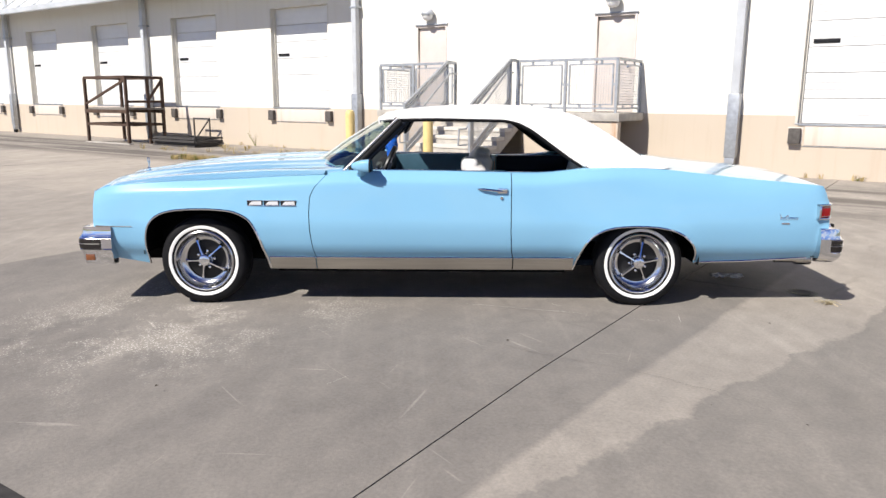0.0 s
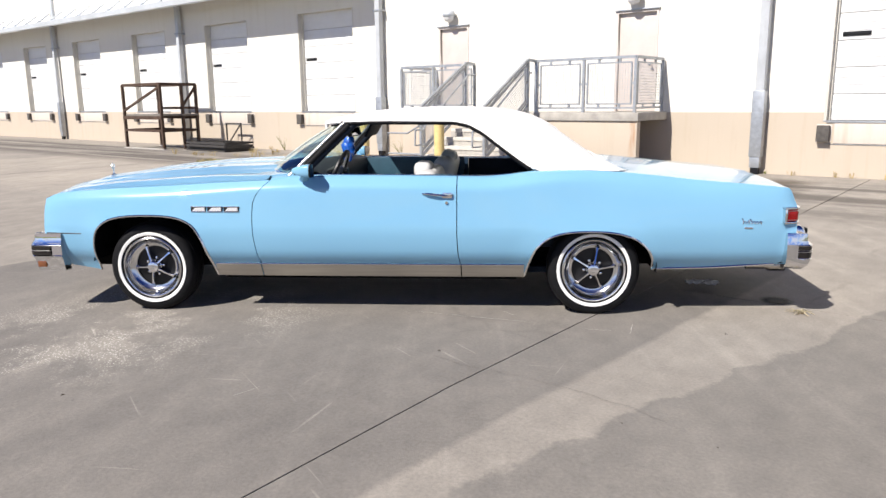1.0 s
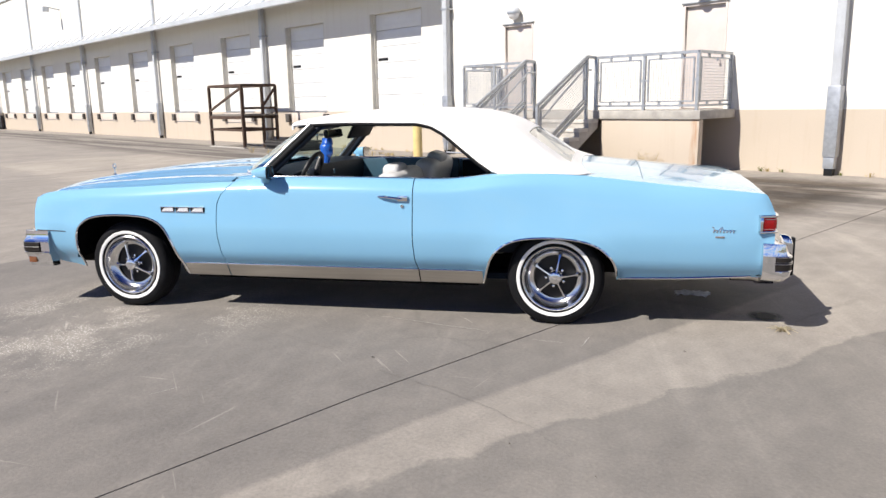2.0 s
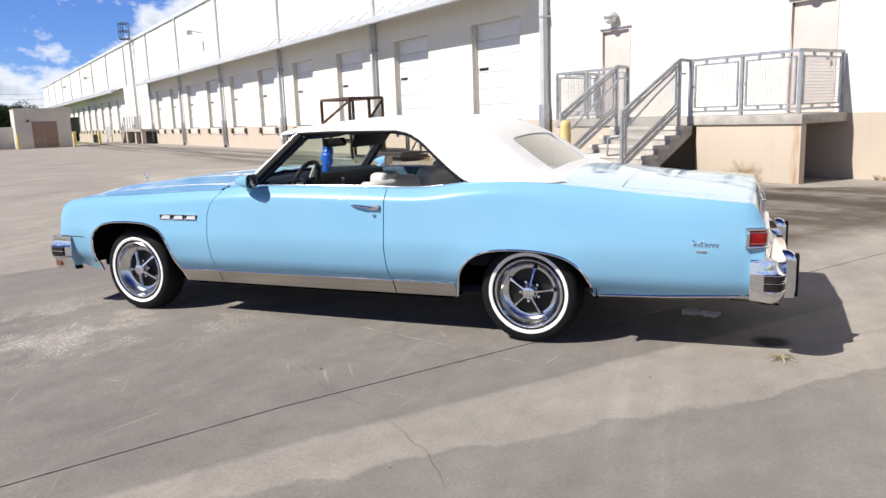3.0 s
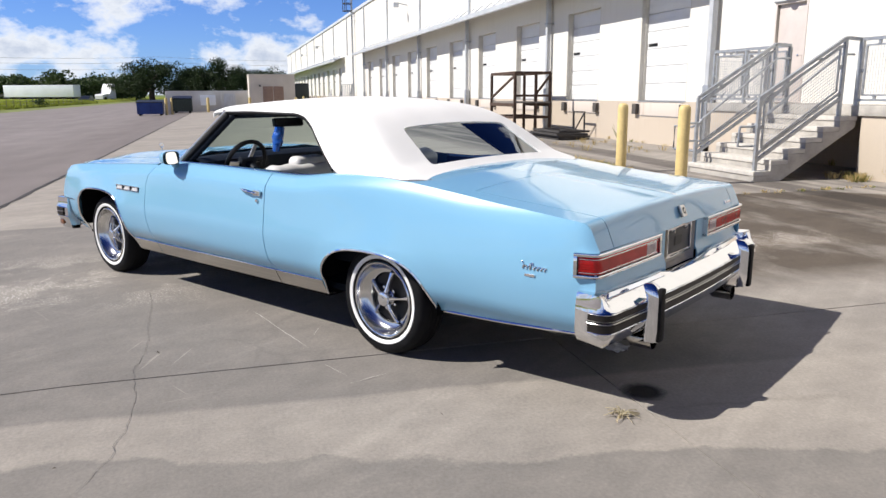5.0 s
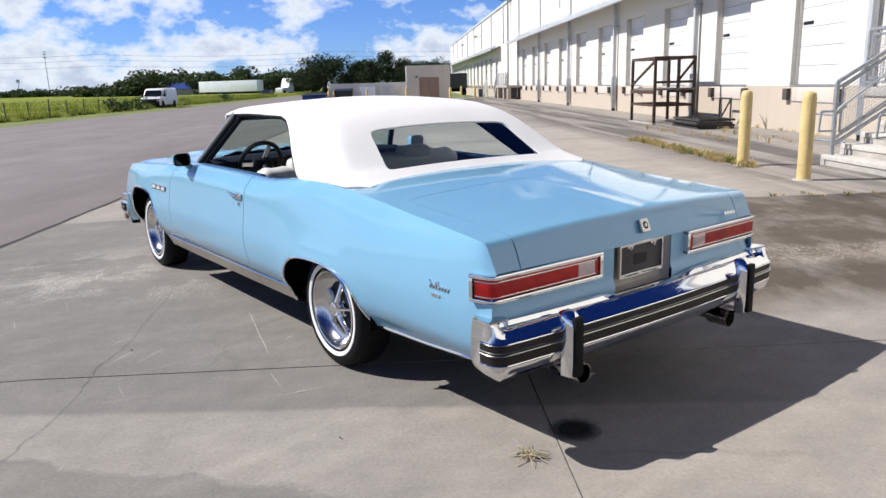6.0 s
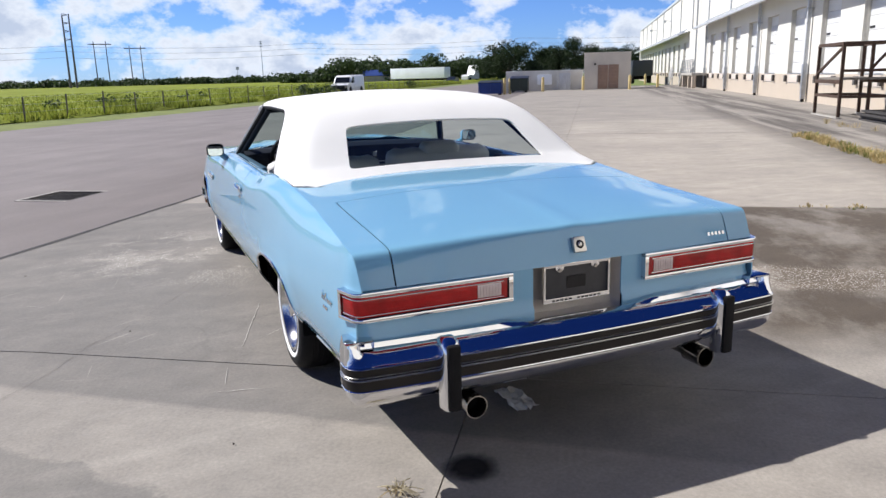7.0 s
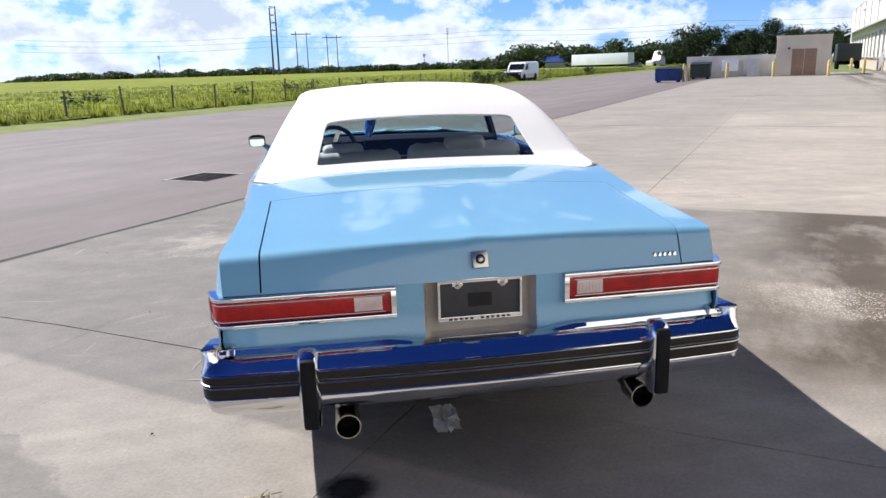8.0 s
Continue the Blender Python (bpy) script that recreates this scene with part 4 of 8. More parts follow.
# windscreen and its frame
W_BASE = [(-0.845 + 0.30 * (k / 8) ** 2.6, 0.86 * k / 8, 0.985 - 0.03 * (k / 8) ** 2) for k in range(9)]
W_TOP = [(-0.305 + 0.115 * (k / 8) ** 2.6, 0.69 * k / 8, 1.325 - 0.028 * (k / 8) ** 2) for k in range(9)]
base = [(x, -y, z) for x, y, z in W_BASE[::-1]] + W_BASE[1:]
head = [(x, -y, z) for x, y, z in W_TOP[::-1]] + W_TOP[1:]
s = Shape()
s.grid([[tuple(a[i] + (b[i] - a[i]) * k + (0.018 * math.sin(math.pi * k) * (-0.5 if i == 0 else 0.5 if i == 2 else 0)) for i in range(3)) for a, b in zip(base, head)] for k in steps(0, 1, 8)])
ws = part("windscreen", s, GLASS, car, "tinted curved windscreen")
ws.visible_shadow = False
for sg in (-1, 1):
    a, b = Vector(W_BASE[-1]), Vector(W_TOP[-1])
    a.y, b.y = a.y * sg, b.y * sg
    s = Shape().tube([a + (b - a) * k for k in steps(-0.05, 1.02, 8)], 0.013, 10)
    part("pillar", s, BRUSHED, car, "bright metal windscreen pillar")
    off = Vector((0.035, -0.006 * sg, -0.012))
    s = Shape().tube([a + off + (b - a) * k for k in steps(-0.05, 1.0, 8)], 0.021, 10)
    part("pillar_seal", s, BLACK_RUBBER, car, "black rubber weatherstrip")
    s = Shape().tube([a + Vector((0.07, -0.03 * sg, -0.01)) + (b - a) * k for k in steps(-0.05, 1.0, 8)], 0.022, 10)
    part("pillar_trim", s, DASH, car, "dark inner pillar trim")
s = Shape().tube([(x, y, z) for x, y, z in head], 0.022, 8)
part("windscreen_header", s, CHROME, car, "chrome windscreen header")
s = Shape().tube([(x + 0.045, y * 0.97, z - 0.018) for x, y, z in head], 0.026, 8)
part("header_trim", s, DASH, car)
s = Shape().tube([(x - 0.004, y, z - 0.004) for x, y, z in base], 0.012, 8)
part("windscreen_moulding", s, CHROME, car)

# door mirrors
def boxy(c):
    """Turns a circle's sine into that of a rounded square."""
    return math.copysign(abs(c) ** 0.55, c)


for sg, tip in ((-1, -6), (1, 9)):
    s = Shape()
    cx, cy, cz = -0.37, sg * 1.040, 1.000
    rows = []
    for k in range(9):
        t = k / 8
        r = math.sin(math.pi * (0.06 + 0.44 * t)) ** 0.65
        rows.append([(cx - 0.105 + 0.125 * t, cy + 0.060 * r * boxy(math.cos(2 * math.pi * j / 20)), cz + 0.044 * r * boxy(math.sin(2 * math.pi * j / 20))) for j in range(20)])
    s.grid(rows, close=True)
    s.f.append(tuple(range(20)))
    s.tube([(-0.42, sg * 0.960, 0.935), (-0.41, sg * 0.99, 0.955), (-0.405, sg * 1.025, 0.98)], [0.035, 0.026, 0.022], 10, flat=0.7)
    mr = part("door_mirror", s, PAINT, car, "blue body-coloured door mirror")
    ring = [(0.060 * boxy(math.cos(2 * math.pi * j / 24)), 0.044 * boxy(math.sin(2 * math.pi * j / 24))) for j in range(24)]
    s = Shape().grid([[(x, a * k, b * k) for a, b in ring] for x, k in ((0.0, 1.0), (0.006, 1.03), (0.010, 0.97), (0.006, 0.92))], close=True)
    part("rim", s, BLACK_PAINT, mr, "dark rim round the glass", at=(cx + 0.017, cy, cz))
    s = Shape().add([(0.004, a * 0.94, b * 0.94) for a, b in ring], [tuple(range(24))])
    part("mirror_glass", s, MIRROR, mr, at=pose(cx + 0.028, cy, cz, 0, tip, -15 * sg), smooth=0)

# cabin
s = Shape()
s.box((-0.75, -0.86, 0.28), (1.30, 0.86, 0.32), 0.0)
s.box((-0.82, -0.84, 0.32), (-0.70, 0.84, 0.93), 0.0)
part("cabin_floor", s, CARPET, car, "dark blue carpet")
s = Shape()
rows = []
for x, z in ((-0.74, 0.955), (-0.60, 0.985), (-0.44, 0.99), (-0.37, 0.965), (-0.355, 0.92), (-0.37, 0.80), (-0.42, 0.72), (-0.60, 0.66)):
    rows.append([(x + 0.06 * (abs(y) / 0.8) ** 2, y, z - 0.012 * (abs(y) / 0.8) ** 2) for y in steps(-0.83, 0.83, 16)])
s.grid(rows, flip=True)
dash = part("dashboard", s, DASH, car, "dark blue padded dashboard")
s = Shape().box((-0.40, -0.62, 0.82), (-0.335, -0.22, 0.965), 0.02)
part("instrument_cluster", s, BLACK_PAINT, dash, "black instrument cluster")
for y in (-0.52, -0.42, -0.32):
    s = Shape().spin([(0.028, 0.0), (0.034, 0.004), (0.034, -0.004), (0.028, 0.0)], (-0.333, y, 0.90), 18, axis=0)
    part("gauge_ring", s, CHROME, dash)
s = Shape().box((-0.362, 0.18, 0.875), (-0.350, 0.215, 0.915), 0.004)
part("dash_badge", s, CHROME, dash)
for z in (0.80, 0.83):
    s = Shape().box((-0.372, -0.15, z), (-0.355, 0.72, z + 0.008), 0.002)
    part("dash_trim", s, BRUSHED, dash)
# steering wheel, leaning towards the driver
lean = pose(-0.285, -0.47, 0.935, 0, -66, 0)
s = Shape().tube([(0.165 * math.cos(a), 0.165 * math.sin(a), 0) for a in steps(0, 2 * math.pi, 40)[:-1]], 0.017, 8, close=True)
sw = part("steering_wheel", s, BLACK_PAINT, car, "dark thin-rimmed steering wheel", at=lean)
s = Shape()
for a in (20, 160, 270):
    s.bar((0, 0, -0.02), (0.16 * math.cos(radians(a)), 0.16 * math.sin(radians(a)), 0), 0.03, 0.012)
part("spokes", s, BRUSHED, sw)
part("horn_pad", Shape().box((-0.05, -0.07, -0.04), (0.05, 0.07, 0.015), 0.015), DASH, sw)
s = Shape().tube([(0, 0, -0.04), (0, 0, -0.3)], 0.028, 10)
part("column", s, DASH, sw)


def cushion(lo, hi, puff=0.03, ribs=0):
    """A stuffed block with rounded edges and stitched channels across."""
    bm = bmesh.new()
    bmesh.ops.create_cube(bm, size=1)
    bmesh.ops.subdivide_edges(bm, edges=bm.edges[:], cuts=11, use_grid_fill=True)
    c = Vector([(a + b) / 2 for a, b in zip(lo, hi)])
    h = Vector([(b - a) / 2 for a, b in zip(lo, hi)])
    r = min(h) * 0.75
    for v in bm.verts:
        p = Vector((v.co.x * 2 * h.x, v.co.y * 2 * h.y, v.co.z * 2 * h.z))
        q = Vector([max(-(h[i] - r), min(h[i] - r, p[i])) for i in range(3)])
        d = p - q
        if d.length > 1e-6:
            p = q + d.normalized() * r
        if ribs:
            p += d.normalized() * 0.008 * abs(math.sin(p.y / (2 * h.y) * ribs * math.pi)) if d.length > 1e-6 else Vector()
        v.co = c + p
    out = Shape()
    bm.verts.index_update()
    out.add([v.co[:] for v in bm.verts], [[v.index for v in f.verts] for f in bm.faces])
    bm.free()
    return out


for y0, y1, lean_back, hx, hz in ((-0.80, -0.02, 3, 0.355, 0.955), (0.02, 0.80, 14, 0.49, 0.985)):
    seat = part("front_seat", cushion((-0.12, y0, 0.40), (0.46, y1, 0.60), ribs=6), SEAT_VINYL, car, "white vinyl front seat with low backrest")
    part("backrest", cushion((-0.085, y0, -0.02), (0.085, y1, 0.40 if y0 < 0 else 0.445), ribs=6), SEAT_VINYL, seat, at=pose(0.38, 0, 0.56, 0, lean_back, 0))
    part("headrest", cushion((-0.065, (y0 + y1) / 2 - 0.14, -0.055), (0.065, (y0 + y1) / 2 + 0.14, 0.055)), SEAT_VINYL, seat, "white vinyl head restraint", at=pose(hx, 0, hz, 0, lean_back, 0))
    part("headrest_post", Shape().tube([(hx - 0.01, (y0 + y1) / 2, 0.90), (hx, (y0 + y1) / 2, hz)], 0.008, 8), CHROME, seat)
    part("seat_base", Shape().box((-0.08, y0 + 0.03, 0.31), (0.44, y1 - 0.03, 0.42), 0.01), DASH, seat)
seat = part("rear_seat", cushion((0.86, -0.62, 0.38), (1.24, 0.62, 0.58), ribs=8), SEAT_VINYL, car, "white vinyl rear bench seat")
part("backrest", cushion((-0.07, -0.62, -0.05), (0.07, 0.62, 0.42), ribs=8), SEAT_VINYL, seat, at=pose(1.25, 0, 0.56, 0, 16, 0))
for sg in (-1, 1):
    part("rear_trim", Shape().box((0.64, sg * 0.80 - 0.03, 0.45), (1.35, sg * 0.80 + 0.03, 0.945), 0.015), DASH, car, "dark blue rear side trim")
s = Shape()
s.grid([[(1.28, -0.86, 0.90), (1.28, 0.86, 0.90)], [(1.78, -0.86, 0.945), (1.78, 0.86, 0.945)]], flip=True)
part("parcel_shelf", s, DASH, car)
# inside mirror, sun visors
s = Shape().box((-0.02, -0.13, -0.032), (0.02, 0.13, 0.032), 0.012)
im = part("inside_mirror", s, BLACK_PAINT, car, "black inside mirror", at=pose(-0.235, -0.10, 1.215, 0, -12, -6))
part("mirror_glass", Shape().box((0.0205, -0.12, -0.025), (0.0225, 0.12, 0.025), 0), MIRROR, im)
part("stalk", Shape().tube([(-0.01, 0, 0.02), (-0.05, 0, 0.075)], 0.008, 6), CHROME, im)
for sg in (-1, 1):
    s = Shape().box((-0.01, -0.29, -0.10), (0.012, 0.27, 0.085), 0.012)
    part("sun_visor", s, DASH, car, "dark sun visor", at=pose(-0.13, sg * 0.36, 1.255 if sg > 0 else 1.285, 0, 30 if sg > 0 else 78, 0))

# blue packet that hangs from the inside mirror
hang = thing("hanging_packet", (-0.415, 5.77, 1.185), "shiny blue packet hanging from the car's mirror", "decoration")
rng = random.Random(4)
s = Shape()
rows = []
for k in range(13):
    z = 0.02 - 0.19 * k / 12
    w = 0.050 * (0.60 + 0.40 * math.sin(math.pi * min(1, 0.15 + k / 13))) + 0.0015 * math.sin(k * 1.9)
    rows.append([(0.004 * math.sin(k) + w * math.cos(a) * (1 + 0.12 * rng.uniform(-1, 1)), -0.04 * k / 12 + 0.8 * w * math.sin(a) * (1 + 0.12 * rng.uniform(-1, 1)), z) for a in steps(0, 2 * math.pi, 14)[:-1]])
s.grid(rows, close=True)
s.f += [tuple(range(14)), tuple(12 * 14 + i for i in range(14))[::-1]]
part("packet", s, HANG_BLUE, hang, smooth=25)
part("string", Shape().tube([(0, 0, 0.02), (0.01, 0.03, 0.045)], 0.003, 5), HANG_BLUE, hang)


# ---- ground ----
def ground_h(y):
    """Height of the yard by the distance towards the warehouse: level at the concrete, falling to the drain in the asphalt."""
    return straight_table([(-400, 0.1), (-60, -0.1), (-19, -0.16), (-16.8, -0.2), (-9, -0.23), (-2.6, -0.27), (-1.7, -0.265), (1.05, -0.065), (3.3, 0.0), (20, 0.0)], y)


def between(n, l, src, a, b, soft):
    """1 where src lies between a and b, with soft edges."""
    lo = n.new("ShaderNodeMapRange")
    lo.inputs[1].default_value, lo.inputs[2].default_value = a - soft, a + soft
    hi = n.new("ShaderNodeMapRange")
    hi.inputs[1].default_value, hi.inputs[2].default_value = b + soft, b - soft
    l.new(src, lo.inputs[0])
    l.new(src, hi.inputs[0])
    m = n.new("ShaderNodeMath")
    m.operation = "MULTIPLY"
    l.new(lo.outputs[0], m.inputs[0])
    l.new(hi.outputs[0], m.inputs[1])
    return m.outputs[0]


def concrete_mat():
    """Worn yard concrete; places are those of the warehouse's frame."""
    m, n, l, b = shader("yard_concrete")
    tc = n.new("ShaderNodeTexCoord")
    sep = n.new("ShaderNodeSeparateXYZ")
    wob = noise_of(n, l, 1.1, 9, 0.68)
    off = n.new("ShaderNodeVectorMath")
    off.operation = "MULTIPLY_ADD"
    off.inputs[1].default_value = (0.55, 0.55, 0)
    l.new(wob.outputs["Color"], off.inputs[0])
    l.new(tc.outputs["Object"], off.inputs[2])
    l.new(off.outputs[0], sep.inputs[0])
    fine = noise_of(n, l, 55, 8, 0.7)
    mid = noise_of(n, l, 5.5, 7, 0.65)
    big = noise_of(n, l, 0.55, 5, 0.6)
    streak = noise_of(n, l, 2.2, 5, 0.6, stretch=(1.5, 0.4, 1))
    c = ramp_of(n, l, big.outputs["Fac"], [(0.30, (0.262, 0.240, 0.212)), (0.70, (0.338, 0.308, 0.270))]).outputs[0]
    c = mixed(n, l, 0.6, c, ramp_of(n, l, mid.outputs["Fac"], [(0.30, (0.80, 0.80, 0.80)), (0.68, (1.08, 1.07, 1.05))]).outputs[0], "MULTIPLY")
    c = mixed(n, l, 0.6, c, ramp_of(n, l, streak.outputs["Fac"], [(0.33, (0.80, 0.80, 0.81)), (0.62, (1.06, 1.05, 1.04))]).outputs[0], "MULTIPLY")
    # the grey slab under the car and the paler strip beyond its edge, places shifted by the wobble's mean
    plainsep = n.new("ShaderNodeSeparateXYZ")
    soft = n.new("ShaderNodeVectorMath")
    soft.operation = "MULTIPLY_ADD"
    soft.inputs[1].default_value = (0.10, 0.10, 0)
    l.new(wob.outputs["Color"], soft.inputs[0])
    l.new(tc.outputs["Object"], soft.inputs[2])
    l.new(soft.outputs[0], plainsep.inputs[0])

    def skew(source, k):
        q = n.new("ShaderNodeMath")
        q.operation = "MULTIPLY_ADD"
        q.inputs[1].default_value = k
        l.new(source.outputs["Y"], q.inputs[0])
        l.new(source.outputs["X"], q.inputs[2])
        return q.outputs[0]

    def skew_y(source, k):
        q = n.new("ShaderNodeMath")
        q.operation = "MULTIPLY_ADD"
        q.inputs[1].default_value = k
        l.new(source.outputs["X"], q.inputs[0])
        l.new(source.outputs["Y"], q.inputs[2])
        return q.outputs[0]

    slab = between(n, l, skew(plainsep, -0.07), -7.0, -1.37, 0.025)
    near = between(n, l, sep.outputs["Y"], -0.5, 7.3, 0.4)
    both = n.new("ShaderNodeMath")
    both.operation = "MULTIPLY"
    l.new(slab, both.inputs[0])
    l.new(near, both.inputs[1])
    c = mixed(n, l, both.outputs[0], c, mixed(n, l, 1.0, c, (0.665, 0.675, 0.695), "MULTIPLY"))
    old = between(n, l, skew(sep, -0.25), -1.41, 9.0, 0.018)
    c = mixed(n, l, old, c, mixed(n, l, 1.0, c, (0.70, 0.712, 0.73), "MULTIPLY"))
    # tyre-dark lanes along the docks
    lane = between(n, l, sep.outputs["Y"], 10.9, 14.6, 0.6)
    lane2 = noise_of(n, l, 0.7, 6, 0.65, stretch=(0.09, 1.8, 1))
    lr = ramp_of(n, l, lane2.outputs["Fac"], [(0.42, (0, 0, 0)), (0.55, (1, 1, 1))]).outputs[0]
    lm = n.new("ShaderNodeMath")
    lm.operation = "MULTIPLY"
    l.new(lane, lm.inputs[0])
    l.new(lr, lm.inputs[1])
    c = mixed(n, l, lm.outputs[0], c, mixed(n, l, 1.0, c, (0.42, 0.41, 0.41), "MULTIPLY"))
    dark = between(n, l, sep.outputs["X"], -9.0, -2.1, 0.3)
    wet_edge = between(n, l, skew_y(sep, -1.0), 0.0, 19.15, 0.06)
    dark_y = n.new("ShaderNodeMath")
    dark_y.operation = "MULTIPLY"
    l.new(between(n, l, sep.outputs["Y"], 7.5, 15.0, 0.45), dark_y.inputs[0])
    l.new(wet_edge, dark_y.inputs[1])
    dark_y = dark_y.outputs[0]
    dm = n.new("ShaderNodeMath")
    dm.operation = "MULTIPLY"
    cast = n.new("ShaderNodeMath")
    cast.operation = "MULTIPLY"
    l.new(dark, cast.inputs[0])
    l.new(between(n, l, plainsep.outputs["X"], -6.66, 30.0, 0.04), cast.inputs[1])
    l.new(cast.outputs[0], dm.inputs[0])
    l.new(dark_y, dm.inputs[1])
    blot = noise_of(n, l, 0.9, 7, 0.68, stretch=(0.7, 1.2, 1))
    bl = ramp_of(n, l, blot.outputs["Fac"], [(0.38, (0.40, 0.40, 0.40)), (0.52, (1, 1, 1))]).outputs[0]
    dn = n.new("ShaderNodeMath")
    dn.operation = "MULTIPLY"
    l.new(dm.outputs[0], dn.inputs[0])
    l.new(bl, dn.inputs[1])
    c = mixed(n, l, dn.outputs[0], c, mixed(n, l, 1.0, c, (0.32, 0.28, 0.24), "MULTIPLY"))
    # the cleaner slabs beyond the joint
    clean = n.new("ShaderNodeMath")
    clean.operation = "MULTIPLY"
    l.new(between(n, l, plainsep.outputs["X"], -22.0, -6.66, 0.04), clean.inputs[0])
    l.new(between(n, l, sep.outputs["Y"], 6.2, 11.4, 0.25), clean.inputs[1])
    c = mixed(n, l, clean.outputs[0], c, mixed(n, l, 1.0, c, (1.20, 1.19, 1.17), "MULTIPLY"))
    # pale scoured aggregate
    grit = n.new("ShaderNodeTexVoronoi")
    grit.inputs["Scale"].default_value = 60
    l.new(tc.outputs["Object"], grit.inputs["Vector"])
    gr = ramp_of(n, l, grit.outputs["Distance"], [(0.16, (1, 1, 1)), (0.40, (0, 0, 0))]).outputs[0]
    patch = noise_of(n, l, 1.7, 6, 0.7)
    pr = ramp_of(n, l, patch.outputs["Fac"], [(0.47, (0, 0, 0)), (0.58, (1, 1, 1))]).outputs[0]
    zone = n.new("ShaderNodeMath")
    zone.operation = "MAXIMUM"
    za = n.new("ShaderNodeMath")
    za.operation = "MULTIPLY"
    l.new(between(n, l, sep.outputs["X"], -4.7, -3.0, 0.35), za.inputs[0])
    l.new(between(n, l, sep.outputs["Y"], 2.1, 4.2, 0.4), za.inputs[1])
    zb = n.new("ShaderNodeMath")
    zb.operation = "MULTIPLY"
    l.new(between(n, l, sep.outputs["X"], -3.80, -3.15, 0.12), zb.inputs[0])
    l.new(between(n, l, sep.outputs["Y"], 7.7, 10.2, 0.3), zb.inputs[1])
    l.new(za.outputs[0], zone.inputs[0])
    l.new(zb.outputs[0], zone.inputs[1])
    zone_patch = n.new("ShaderNodeMath")
    zone_patch.operation = "MAXIMUM"
    l.new(pr, zone_patch.inputs[0])
    l.new(zb.outputs[0], zone_patch.inputs[1])
    pz = n.new("ShaderNodeMath")
    pz.operation = "MULTIPLY"
    l.new(zone_patch.outputs[0], pz.inputs[0])
    l.new(zone.outputs[0], pz.inputs[1])
    ps = n.new("ShaderNodeMath")
    ps.operation = "MULTIPLY"
    l.new(pz.outputs[0], ps.inputs[0])
    l.new(gr, ps.inputs[1])
    c = mixed(n, l, pz.outputs[0], c, mixed(n, l, 1.0, c, (1.35, 1.34, 1.3), "MULTIPLY"))
    c = mixed(n, l, ps.outputs[0], c, (0.60, 0.575, 0.53))
    # sweep marks and scratches, pale, in two directions
    for turn, scale in ((0.9, 1.6),):
        tr = n.new("ShaderNodeTexCoord")
        mr = n.new("ShaderNodeMapping")
        mr.inputs["Rotation"].default_value = (0, 0, turn)
        l.new(tr.outputs["Object"], mr.inputs[0])
        ms = n.new("ShaderNodeMapping")
        ms.inputs["Scale"].default_value = (0.18, 3.2, 1)
        l.new(mr.outputs[0], ms.inputs[0])
        sw = n.new("ShaderNodeTexNoise")
        sw.inputs["Scale"].default_value = scale
        sw.inputs["Detail"].default_value = 6
        sw.inputs["Roughness"].default_value = 0.62
        l.new(ms.outputs[0], sw.inputs["Vector"])
        c = mixed(n, l, 0.6, c, ramp_of(n, l, sw.outputs["Fac"], [(0.34, (0.90, 0.90, 0.90)), (0.56, (1.0, 1.0, 1.0)), (0.70, (1.22, 1.22, 1.21))]).outputs[0], "MULTIPLY")
    # thin pale scrapes
    for turn, seed in ((0.35, 3.0), (-0.5, 11.0), (1.3, 23.0)):
        tr = n.new("ShaderNodeTexCoord")
        mr = n.new("ShaderNodeMapping")
        mr.inputs["Rotation"].default_value = (0, 0, turn)
        l.new(tr.outputs["Object"], mr.inputs[0])
        ms = n.new("ShaderNodeMapping")
        ms.inputs["Scale"].default_value = (1.1, 26.0, 1)
        ms.inputs["Location"].default_value = (seed, seed, 0)
        l.new(mr.outputs[0], ms.inputs[0])
        sw = n.new("ShaderNodeTexNoise")
        sw.inputs["Scale"].default_value = 1.0
        sw.inputs["Detail"].default_value = 2
        l.new(ms.outputs[0], sw.inputs["Vector"])
        line = ramp_of(n, l, sw.outputs["Fac"], [(0.715, (0, 0, 0)), (0.75, (0.7, 0.7, 0.7))]).outputs[0]
        on_slab = n.new("ShaderNodeMath")
        on_slab.operation = "MULTIPLY"
        l.new(line, on_slab.inputs[0])
        l.new(both.outputs[0], on_slab.inputs[1])
        c = mixed(n, l, on_slab.outputs[0], c, mixed(n, l, 1.0, c, (1.6, 1.6, 1.58), "MULTIPLY"))
    # fine grain
    c = mixed(n, l, 0.85, c, ramp_of(n, l, fine.outputs["Fac"], [(0.25, (0.72, 0.72, 0.72)), (0.72, (1.16, 1.15, 1.14))]).outputs[0], "MULTIPLY")
    # hairline cracks
    cr = n.new("ShaderNodeTexVoronoi")
    cr.feature = "DISTANCE_TO_EDGE"
    cr.inputs["Scale"].default_value = 0.33
    l.new(off.outputs[0], cr.inputs["Vector"])
    ck = ramp_of(n, l, cr.outputs["Distance"], [(0.0, (1, 1, 1)), (0.006, (0, 0, 0))]).outputs[0]
    gate = ramp_of(n, l, big.outputs["Fac"], [(0.50, (0, 0, 0)), (0.56, (0.22, 0.22, 0.22))]).outputs[0]
    cg = n.new("ShaderNodeMath")
    cg.operation = "MULTIPLY"
    l.new(ck, cg.inputs[0])
    l.new(gate, cg.inputs[1])
    c = mixed(n, l, cg.outputs[0], c, (0.07, 0.065, 0.06))
    l.new(c, b.inputs["Base Color"])
    b.inputs["Roughness"].default_value = 0.82
    b.inputs["Specular IOR Level"].default_value = 0.35
    bp = n.new("ShaderNodeBump")
    bp.inputs["Strength"].default_value = 0.35
    bp.inputs["Distance"].default_value = 0.006
